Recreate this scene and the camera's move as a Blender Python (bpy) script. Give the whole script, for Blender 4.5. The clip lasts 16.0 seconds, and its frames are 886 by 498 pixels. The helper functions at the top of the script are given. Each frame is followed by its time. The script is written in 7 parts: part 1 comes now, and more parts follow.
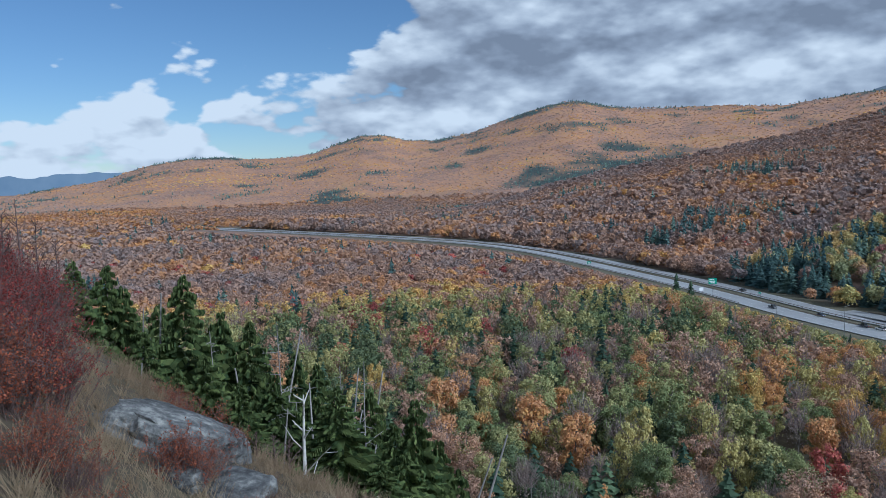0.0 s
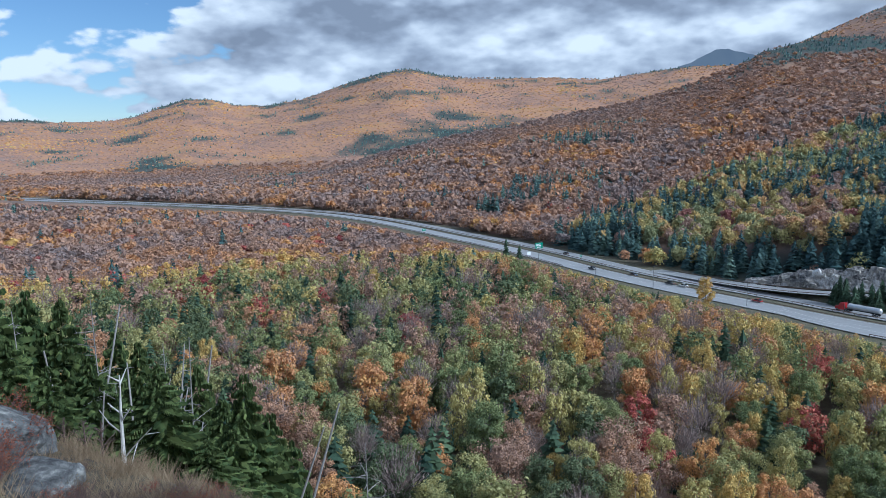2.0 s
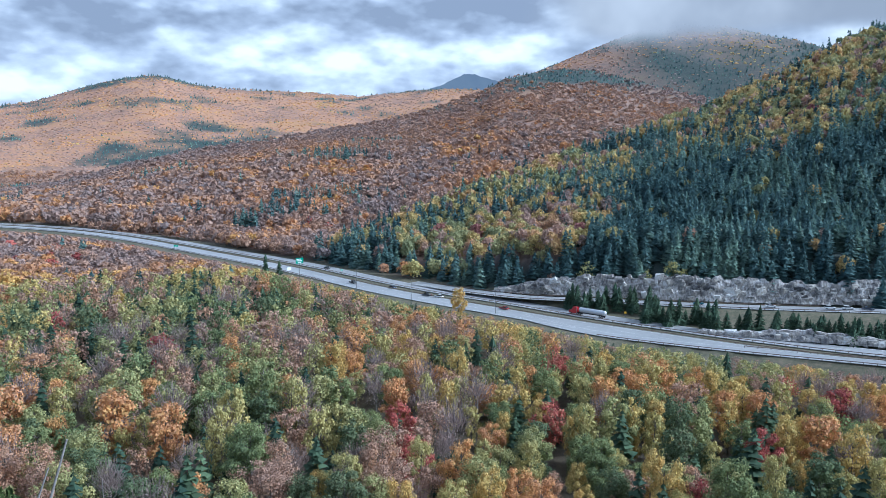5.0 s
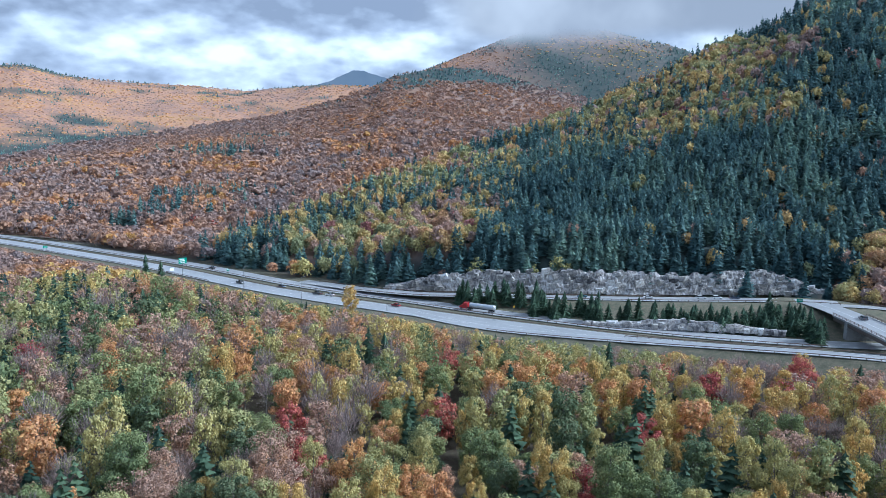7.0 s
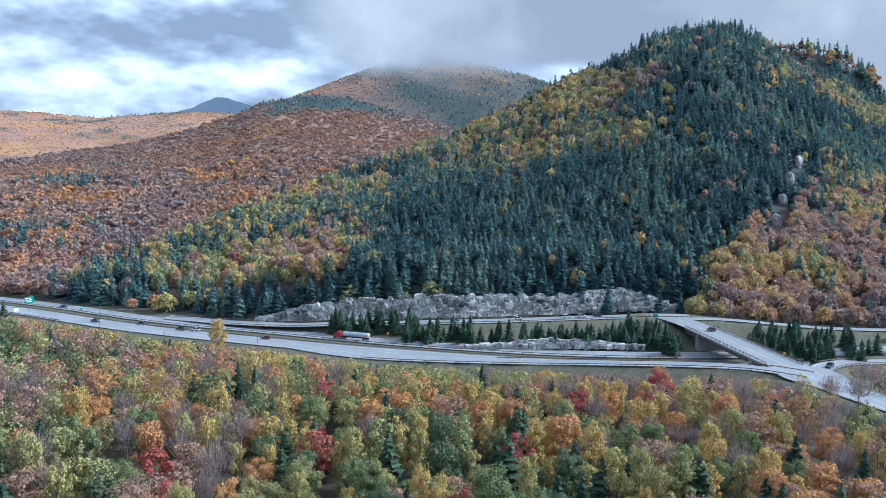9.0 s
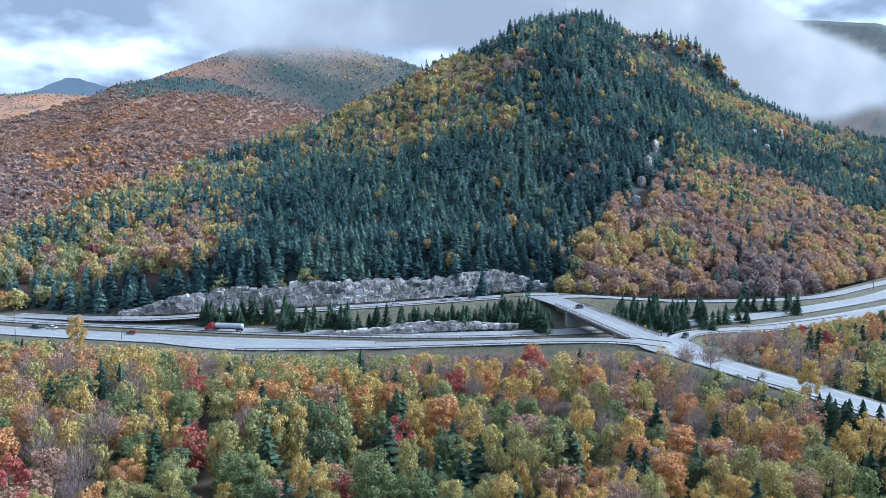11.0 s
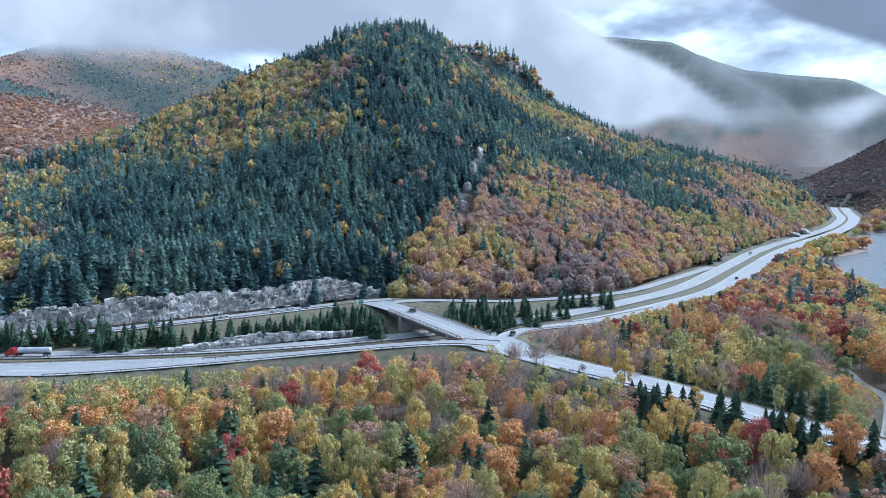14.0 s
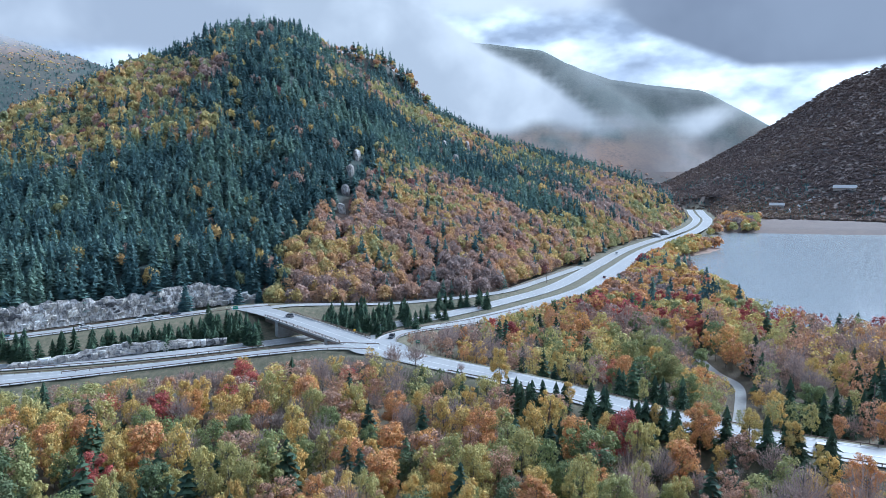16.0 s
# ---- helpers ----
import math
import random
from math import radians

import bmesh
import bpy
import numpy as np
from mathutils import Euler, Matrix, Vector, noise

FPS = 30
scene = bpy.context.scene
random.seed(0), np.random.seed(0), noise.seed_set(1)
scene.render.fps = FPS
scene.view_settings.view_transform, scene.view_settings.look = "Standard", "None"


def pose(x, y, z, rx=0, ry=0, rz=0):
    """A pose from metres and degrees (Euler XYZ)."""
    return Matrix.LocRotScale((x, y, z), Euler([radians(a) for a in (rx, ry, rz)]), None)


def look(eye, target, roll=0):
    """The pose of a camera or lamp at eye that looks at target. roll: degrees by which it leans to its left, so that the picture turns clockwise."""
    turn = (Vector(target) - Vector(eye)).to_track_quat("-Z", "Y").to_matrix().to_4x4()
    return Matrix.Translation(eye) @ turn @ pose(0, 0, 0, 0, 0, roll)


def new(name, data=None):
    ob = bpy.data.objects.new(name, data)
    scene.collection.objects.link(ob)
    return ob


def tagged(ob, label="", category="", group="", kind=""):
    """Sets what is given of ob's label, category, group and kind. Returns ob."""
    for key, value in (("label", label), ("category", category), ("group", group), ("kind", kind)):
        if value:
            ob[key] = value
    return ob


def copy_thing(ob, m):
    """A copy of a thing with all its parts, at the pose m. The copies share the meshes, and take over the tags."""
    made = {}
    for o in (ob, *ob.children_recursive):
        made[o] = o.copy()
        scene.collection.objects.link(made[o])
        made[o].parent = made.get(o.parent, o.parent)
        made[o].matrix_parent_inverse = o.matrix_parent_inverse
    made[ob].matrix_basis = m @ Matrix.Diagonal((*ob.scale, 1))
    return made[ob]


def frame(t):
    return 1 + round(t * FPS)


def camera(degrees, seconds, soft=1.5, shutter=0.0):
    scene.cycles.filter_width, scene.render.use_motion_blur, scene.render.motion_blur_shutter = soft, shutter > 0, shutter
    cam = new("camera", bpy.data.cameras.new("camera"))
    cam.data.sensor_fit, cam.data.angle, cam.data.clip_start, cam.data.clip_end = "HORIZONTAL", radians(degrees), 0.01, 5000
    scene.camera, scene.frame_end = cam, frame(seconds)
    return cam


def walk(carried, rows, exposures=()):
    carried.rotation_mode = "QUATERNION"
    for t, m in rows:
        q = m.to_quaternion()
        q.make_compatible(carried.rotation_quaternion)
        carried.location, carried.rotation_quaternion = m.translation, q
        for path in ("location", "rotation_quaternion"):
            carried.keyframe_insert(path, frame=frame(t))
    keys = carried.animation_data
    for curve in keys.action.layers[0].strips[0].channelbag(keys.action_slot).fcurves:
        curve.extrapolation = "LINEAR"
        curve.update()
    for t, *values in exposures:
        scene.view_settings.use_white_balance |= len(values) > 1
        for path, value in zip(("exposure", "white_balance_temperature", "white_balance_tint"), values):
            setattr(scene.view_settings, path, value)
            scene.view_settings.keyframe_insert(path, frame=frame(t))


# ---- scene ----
cam = camera(61.42, 16.0, soft=0.85)
# the film-maker turns on the spot on top of the bluff; the phone swings on a half-metre arm
EYE = Vector((0.0, 0.0, 75.0))
ARM = 0.5
# seconds, heading to the right, pitch, lean to the right
TURNS = [
    (0.0, 0.00, -5.40, 1.50),
    (0.5, 2.10, -6.21, 1.50),
    (1.0, 5.39, -7.10, 1.34),
    (1.5, 8.82, -7.72, 1.16),
    (2.0, 12.56, -8.11, 0.99),
    (2.5, 16.51, -8.19, 0.51),
    (3.0, 19.55, -7.83, 0.06),
    (3.5, 22.48, -7.41, -0.23),
    (4.0, 25.57, -7.05, -0.20),
    (6.5, 37.36, -7.46, -1.04),
    (7.0, 39.36, -7.18, -0.85),
    (7.5, 41.65, -6.30, -0.58),
    (8.0, 44.48, -5.48, -0.39),
    (8.5, 47.01, -5.00, -0.38),
    (9.0, 49.20, -5.02, -0.21),
    (9.5, 51.79, -5.44, -0.22),
    (10.0, 54.30, -5.80, -0.06),
    (12.5, 64.68, -6.19, 0.52),
    (13.0, 66.59, -6.08, 0.61),
    (13.5, 68.63, -5.84, 0.47),
    (14.0, 71.67, -5.76, 0.60),
    (14.5, 74.43, -5.90, 0.64),
    (15.0, 76.59, -6.00, 0.42),
    (15.5, 78.67, -5.88, 0.45),
    (16.0, 81.02, -5.62, 0.27),
]


def hand_pose(heading, pitch, lean):
    a = radians(heading)
    return pose(EYE.x + ARM * math.sin(a), EYE.y + ARM * math.cos(a) - ARM, EYE.z, 0, 0, -heading) @ pose(0, 0, 0, 90 + pitch, 0, 0) @ pose(0, 0, 0, 0, 0, -lean)


walk(cam, [(t, hand_pose(h, p, l)) for t, h, p, l in TURNS], [(0.0, -0.70, 5120, 5), (2.0, -0.42, 5090, 5), (4.0, -0.07, 4980, 5), (9.0, 0.10, 4930, 5), (12.5, 0.30, 4940, 5), (16.0, 0.29, 4980, 5)])

# ---- world, sun ----
SUN_HEADING, SUN_HEIGHT = 128.0, 34.0


def node(nt, kind, **values):
    n = nt.nodes.new(kind)
    for k, v in values.items():
        if k in n.inputs:
            n.inputs[k].default_value = v
    return n


def math_node(nt, op, a, b=None, clamp=False):
    n = nt.nodes.new("ShaderNodeMath")
    n.operation, n.use_clamp = op, clamp
    for i, v in enumerate((a, b)):
        if v is None:
            continue
        if isinstance(v, (int, float)):
            n.inputs[i].default_value = v
        else:
            nt.links.new(v, n.inputs[i])
    return n.outputs[0]


def mix_node(nt, f, a, b):
    n = nt.nodes.new("ShaderNodeMix")
    n.data_type = "RGBA"
    for sock, v in ((n.inputs[0], f), (n.inputs[6], a), (n.inputs[7], b)):
        if isinstance(v, (int, float)):
            sock.default_value = v
        elif isinstance(v, tuple):
            sock.default_value = (*v, 1)
        else:
            nt.links.new(v, sock)
    return n.outputs[2]


def ramp_node(nt, f, stops, mode="LINEAR"):
    n = nt.nodes.new("ShaderNodeValToRGB")
    n.color_ramp.interpolation = mode
    el = n.color_ramp.elements
    while len(el) < len(stops):
        el.new(0.5)
    for e, (p, c) in zip(el, stops):
        e.position, e.color = p, (*c, 1) if len(c) == 3 else c
    nt.links.new(f, n.inputs[0])
    return n.outputs[0]


def noise_node(nt, vec, scale, detail=4.0, rough=0.55, kind="3D"):
    n = nt.nodes.new("ShaderNodeTexNoise")
    n.noise_dimensions = kind
    n.inputs["Scale"].default_value, n.inputs["Detail"].default_value, n.inputs["Roughness"].default_value = scale, detail, rough
    if vec is not None:
        nt.links.new(vec, n.inputs["Vector"])
    return n.outputs[0]


def map_node(nt, v, a, b, c=0.0, d=1.0):
    n = nt.nodes.new("ShaderNodeMapRange")
    n.interpolation_type = "SMOOTHSTEP"
    nt.links.new(v, n.inputs[0])
    for i, x in enumerate((a, b, c, d)):
        n.inputs[i + 1].default_value = x
    return n.outputs[0]


def build_world():
    world = bpy.data.worlds.new("sky")
    world.use_nodes = True
    nt = world.node_tree
    nt.nodes.clear()
    sky = nt.nodes.new("ShaderNodeTexSky")
    sky.sky_type, sky.sun_disc = "NISHITA", False
    sky.sun_elevation, sky.sun_rotation, sky.altitude = radians(SUN_HEIGHT), radians(SUN_HEADING), 900
    sky.dust_density, sky.ozone_density = 0.2, 3.0
    tc = nt.nodes.new("ShaderNodeTexCoord").outputs["Generated"]
    sep = nt.nodes.new("ShaderNodeSeparateXYZ")
    nt.links.new(tc, sep.inputs[0])
    z = math_node(nt, "MAXIMUM", sep.outputs[2], 0.0)
    comb = nt.nodes.new("ShaderNodeCombineXYZ")
    nt.links.new(sep.outputs[0], comb.inputs[0])
    nt.links.new(sep.outputs[1], comb.inputs[1])
    nt.links.new(math_node(nt, "MULTIPLY", z, 2.1), comb.inputs[2])

    def lifted(h):
        n = nt.nodes.new("ShaderNodeVectorMath")
        n.operation = "ADD"
        n.inputs[1].default_value = (0.0, 0.0, h)
        nt.links.new(comb.outputs[0], n.inputs[0])
        return n.outputs[0]

    def heap(vec):
        """Billows of cumulus: broad masses with round puffs on them."""
        cells = nt.nodes.new("ShaderNodeTexVoronoi")
        cells.feature = "SMOOTH_F1"
        cells.inputs["Scale"].default_value, cells.inputs["Smoothness"].default_value, cells.inputs["Detail"].default_value, cells.inputs["Roughness"].default_value = 9.0, 0.6, 3.0, 0.55
        nt.links.new(vec, cells.inputs["Vector"])
        mass = math_node(nt, "MULTIPLY", noise_node(nt, vec, 4.6, 8.0, 0.52), 0.62)
        return math_node(nt, "ADD", math_node(nt, "ADD", mass, math_node(nt, "MULTIPLY", cells.outputs["Distance"], -0.30)), math_node(nt, "ADD", math_node(nt, "MULTIPLY", noise_node(nt, vec, 15.0, 6.0, 0.6), 0.20), 0.20))
    form = heap(comb.outputs[0])
    # the blue gap lies north-west; the rest of the sky is closed
    side = math_node(nt, "ADD", math_node(nt, "MULTIPLY", sep.outputs[0], 0.80), math_node(nt, "MULTIPLY", sep.outputs[1], -0.55))
    closed = map_node(nt, side, -0.84, -0.25, 0.0, 0.36)
    low = map_node(nt, z, 0.03, 0.21, 0.17, 0.0)
    mask = map_node(nt, math_node(nt, "ADD", math_node(nt, "ADD", form, low), closed), 0.405, 0.465)
    # lit tops and grey bellies: brighter where the cloud thins out upwards, greyer overhead
    body = noise_node(nt, comb.outputs[0], 2.4, 5.0, 0.5)
    lit = math_node(nt, "ADD", math_node(nt, "MULTIPLY", math_node(nt, "SUBTRACT", form, heap(lifted(0.05))), 2.6), math_node(nt, "MULTIPLY", math_node(nt, "SUBTRACT", body, 0.5), 1.7))
    lit = math_node(nt, "ADD", lit, math_node(nt, "SUBTRACT", 0.86, math_node(nt, "ADD", math_node(nt, "MULTIPLY", closed, 0.75), math_node(nt, "MULTIPLY", math_node(nt, "MINIMUM", z, 0.30), 1.2))))
    shade = ramp_node(nt, lit, [(0.0, (3.0, 3.25, 3.8)), (0.30, (4.5, 4.8, 5.4)), (0.56, (6.5, 6.75, 7.15)), (0.92, (9.8, 9.8, 9.7))])
    # the cloud glows on the sun's side
    beam = nt.nodes.new("ShaderNodeVectorMath")
    beam.operation = "DOT_PRODUCT"
    beam.inputs[1].default_value = (math.sin(radians(SUN_HEADING)), math.cos(radians(SUN_HEADING)), 0.6)
    nt.links.new(tc, beam.inputs[0])
    shade = mix_node(nt, map_node(nt, beam.outputs["Value"], 1.02, 1.16, 0.0, 0.9), shade, (20.0, 19.4, 18.5))
    out = nt.nodes.new("ShaderNodeOutputWorld")
    bg = nt.nodes.new("ShaderNodeBackground")
    bg.inputs[1].default_value = 0.12
    nt.links.new(mix_node(nt, mask, sky.outputs[0], shade), bg.inputs[0])
    nt.links.new(bg.outputs[0], out.inputs[0])
    scene.world = world


build_world()
sun = new("sun", bpy.data.lights.new("sun", "SUN"))
sun.data.energy, sun.data.angle, sun.data.color = 4.8, radians(14), (1.0, 0.97, 0.92)
sun.matrix_world = look((math.sin(radians(SUN_HEADING)) * 100, math.cos(radians(SUN_HEADING)) * 100, 100 * math.tan(radians(SUN_HEIGHT))), (0, 0, 0))

# ---- materials ----
def material(name, rough=0.8, metal=0.0):
    m = bpy.data.materials.new(name)
    m.use_nodes = True
    b = m.node_tree.nodes["Principled BSDF"]
    b.inputs["Roughness"].default_value, b.inputs["Metallic"].default_value = rough, metal
    return m, m.node_tree, b


def speckled(name, colors, scale=1.0, rough=0.8, metal=0.0, bump=0.3, big=0.15, dist=0.05):
    """A surface whose colour wanders between a few tones at two scales, with a fine relief."""
    m, nt, b = material(name, rough, metal)
    pos = nt.nodes.new("ShaderNodeNewGeometry").outputs["Position"]
    a = noise_node(nt, pos, scale, 6.0, 0.65)
    c = noise_node(nt, pos, scale * big, 3.0, 0.5)
    f = math_node(nt, "ADD", math_node(nt, "MULTIPLY", a, 0.6), math_node(nt, "MULTIPLY", c, 0.4))
    n = len(colors)
    col = ramp_node(nt, f, [(0.36 + 0.28 * i / max(1, n - 1), k) for i, k in enumerate(colors)])
    nt.links.new(col, b.inputs["Base Color"])
    if bump:
        bp = nt.nodes.new("ShaderNodeBump")
        bp.inputs["Strength"].default_value, bp.inputs["Distance"].default_value = bump, dist
        nt.links.new(a, bp.inputs["Height"])
        nt.links.new(bp.outputs[0], b.inputs["Normal"])
    return m


TONES = [(0.00, (0.30, 0.245, 0.235)), (0.12, (0.37, 0.265, 0.225)), (0.25, (0.45, 0.285, 0.20)), (0.36, (0.60, 0.315, 0.14)), (0.46, (0.65, 0.44, 0.15)),
         (0.56, (0.54, 0.46, 0.18)), (0.66, (0.39, 0.375, 0.165)), (0.76, (0.225, 0.265, 0.115)), (0.86, (0.125, 0.165, 0.09)), (0.93, (0.19, 0.21, 0.11)), (0.96, (0.58, 0.17, 0.13)), (1.0, (0.32, 0.09, 0.09))]


def leafy(name, fixed=None, spread=0.03, value=(0.74, 1.26), tones=None, patch=0.0):
    """Foliage: one tone for each tree, changes from bough to bough (patch) and from spray to spray."""
    m, nt, b = material(name, 0.75)
    geo, info = nt.nodes.new("ShaderNodeNewGeometry"), nt.nodes.new("ShaderNodeObjectInfo")
    isle = geo.outputs["Random Per Island"]
    if fixed is None:
        att = nt.nodes.new("ShaderNodeAttribute")
        att.attribute_name = "tone"
        f = math_node(nt, "ADD", att.outputs["Fac"], math_node(nt, "MULTIPLY", math_node(nt, "SUBTRACT", isle, 0.5), spread))
    else:
        f = math_node(nt, "ADD", math_node(nt, "MULTIPLY", info.outputs["Random"], 0.05), math_node(nt, "ADD", math_node(nt, "MULTIPLY", isle, spread), fixed - 0.03))
    if patch:
        wander = noise_node(nt, geo.outputs["Position"], 0.30, 3.0, 0.6)
        f = math_node(nt, "ADD", f, math_node(nt, "MULTIPLY", math_node(nt, "SUBTRACT", wander, 0.5), patch))
    col = ramp_node(nt, f, tones or TONES)
    hsv = nt.nodes.new("ShaderNodeHueSaturation")
    shift = math_node(nt, "FRACT", math_node(nt, "MULTIPLY", isle, 17.0))
    nt.links.new(map_node(nt, shift, 0.0, 1.0, *value), hsv.inputs["Value"])
    nt.links.new(col, hsv.inputs["Color"])
    nt.links.new(hsv.outputs[0], b.inputs["Base Color"])
    b.inputs["Specular IOR Level"].default_value = 0.15
    glow = nt.nodes.new("ShaderNodeBsdfTranslucent")
    nt.links.new(hsv.outputs[0], glow.inputs[0])
    mixed = nt.nodes.new("ShaderNodeMixShader")
    mixed.inputs[0].default_value = 0.25
    nt.links.new(b.outputs[0], mixed.inputs[1])
    nt.links.new(glow.outputs[0], mixed.inputs[2])
    nt.links.new(mixed.outputs[0], nt.nodes["Material Output"].inputs[0])
    return m


M_ASPHALT = speckled("asphalt", [(0.28, 0.28, 0.285), (0.335, 0.335, 0.34), (0.38, 0.38, 0.385)], 0.5, 0.40, bump=0.1)
M_LINE_W = speckled("white_road_paint", [(0.6, 0.6, 0.58), (0.8, 0.8, 0.78)], 2.0, 0.6, bump=0)
M_BARK = speckled("bark", [(0.10, 0.085, 0.075), (0.2, 0.18, 0.16)], 3.0, 0.9, bump=0.4)
M_CONCRETE = speckled("concrete", [(0.30, 0.28, 0.26), (0.42, 0.40, 0.37)], 1.0, 0.85, bump=0.2)

M_LEAVES = leafy("autumn_leaves", patch=0.10)
# duller golds and greens than TONES: the hill's haze is put into the leaf colour
HILL_TONES = [(0.00, (0.35, 0.275, 0.25)), (0.12, (0.42, 0.30, 0.25)), (0.25, (0.48, 0.315, 0.24)), (0.36, (0.58, 0.36, 0.20)), (0.46, (0.60, 0.44, 0.18)),
              (0.56, (0.47, 0.41, 0.18)), (0.66, (0.32, 0.335, 0.175)), (0.76, (0.21, 0.25, 0.15)), (0.93, (0.25, 0.27, 0.16)), (0.96, (0.40, 0.18, 0.16)), (1.0, (0.30, 0.14, 0.14))]
M_HILL_LEAVES = leafy("hill_autumn_leaves", value=(0.75, 1.25), tones=HILL_TONES)
M_FAR_LEAVES = leafy("far_autumn_leaves", value=(0.92, 1.08))
# brown twiggy woods, darkened in tone for the shade of the rain cloud
M_MOUNT_LEAVES = leafy("mountain_leaves", value=(0.85, 1.15), tones=[(0.0, (0.150, 0.116, 0.110)), (0.25, (0.195, 0.140, 0.115)), (0.55, (0.29, 0.205, 0.115))])
# hill and far spruces: air haze mixed into the needles, paler and bluer than GREENER
HAZY_NEEDLES = [(0.0, (0.068, 0.122, 0.126)), (0.5, (0.115, 0.186, 0.178)), (1.0, (0.178, 0.258, 0.204))]
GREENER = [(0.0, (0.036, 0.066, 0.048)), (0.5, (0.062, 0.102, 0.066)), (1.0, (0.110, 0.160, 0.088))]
M_NEEDLES = leafy("spruce_needles", None, 0.3, (0.7, 1.3), HAZY_NEEDLES)
M_NEEDLES_T = leafy("spruce_needles_single", 0.4, 0.4, (0.65, 1.35), GREENER)
M_NEEDLES_V = leafy("valley_spruce_needles", None, 0.3, (0.7, 1.3), GREENER)


def floor_material():
    m, nt, b = material("forest_floor", 0.95)
    pos = nt.nodes.new("ShaderNodeNewGeometry").outputs["Position"]

    def att(k):
        a = nt.nodes.new("ShaderNodeAttribute")
        a.attribute_name = k
        return a.outputs["Fac"]
    a = noise_node(nt, pos, 0.45, 8.0, 0.7)
    fine = noise_node(nt, pos, 9.0, 5.0, 0.7)
    litter = ramp_node(nt, math_node(nt, "ADD", math_node(nt, "MULTIPLY", a, 0.5), math_node(nt, "MULTIPLY", fine, 0.5)),
                       [(0.36, (0.04, 0.03, 0.022)), (0.46, (0.085, 0.062, 0.042)), (0.55, (0.10, 0.085, 0.05)), (0.66, (0.20, 0.15, 0.10))])
    grass = ramp_node(nt, math_node(nt, "ADD", math_node(nt, "MULTIPLY", a, 0.6), math_node(nt, "MULTIPLY", fine, 0.4)), [(0.38, (0.065, 0.070, 0.040)), (0.5, (0.115, 0.105, 0.065)), (0.62, (0.18, 0.145, 0.10))])
    stand = noise_node(nt, pos, 0.006, 5.0, 0.65)
    crowns = noise_node(nt, pos, 0.09, 4.0, 0.7)
    mixn = math_node(nt, "ADD", math_node(nt, "MULTIPLY", stand, 0.55), math_node(nt, "MULTIPLY", crowns, 0.45))
    near_w = ramp_node(nt, mixn, [(0.36, (0.13, 0.10, 0.085)), (0.46, (0.22, 0.15, 0.12)), (0.54, (0.27, 0.17, 0.125)), (0.64, (0.24, 0.175, 0.105))])
    # brighter orange ground: sunshine on the far ridge painted into the colour
    sunlit_w = ramp_node(nt, mixn, [(0.34, (0.15, 0.105, 0.09)), (0.43, (0.30, 0.18, 0.13)), (0.50, (0.42, 0.225, 0.14)), (0.57, (0.47, 0.25, 0.12)), (0.66, (0.34, 0.23, 0.10))])
    woods = mix_node(nt, att("sunlit_stand"), near_w, sunlit_w)
    # brown ground beyond the lake, with the cloud's shade painted in
    shaded_brown_w = ramp_node(nt, mixn, [(0.38, (0.105, 0.082, 0.078)), (0.60, (0.155, 0.112, 0.094))])
    woods = mix_node(nt, att("shaded_brown_stand"), woods, shaded_brown_w)
    woods = mix_node(nt, att("spruce"), woods, ramp_node(nt, crowns, [(0.4, (0.030, 0.047, 0.046)), (0.6, (0.055, 0.072, 0.064))]))
    col = mix_node(nt, att("verge"), mix_node(nt, att("wooded"), litter, woods), grass)
    nt.links.new(col, b.inputs["Base Color"])
    bp = nt.nodes.new("ShaderNodeBump")
    bp.inputs["Strength"].default_value, bp.inputs["Distance"].default_value = 0.7, 0.15
    nt.links.new(math_node(nt, "ADD", a, math_node(nt, "MULTIPLY", fine, 0.5)), bp.inputs["Height"])
    nt.links.new(bp.outputs[0], b.inputs["Normal"])
    return m


M_FLOOR = floor_material()

# ---- numbers of the land ----
CAMZ = 75.0
rng = np.random.default_rng(7)
LATTICE = rng.random((256, 256))


def vnoise(x, y):
    xi, yi = np.floor(x).astype(int), np.floor(y).astype(int)
    fx, fy = x - xi, y - yi
    fx, fy = fx * fx * (3 - 2 * fx), fy * fy * (3 - 2 * fy)
    a, b = LATTICE[xi % 256, yi % 256], LATTICE[(xi + 1) % 256, yi % 256]
    c, d = LATTICE[xi % 256, (yi + 1) % 256], LATTICE[(xi + 1) % 256, (yi + 1) % 256]
    return (a * (1 - fx) + b * fx) * (1 - fy) + (c * (1 - fx) + d * fx) * fy - 0.5


def fbm(x, y, octaves=4):
    return sum(vnoise(x * 2.03 ** i + 17 * i, y * 2.03 ** i + 31 * i) * 0.5 ** i for i in range(octaves))


def smooth(a, b, v):
    t = np.clip((v - a) / (b - a), 0, 1)
    return t * t * (3 - 2 * t)


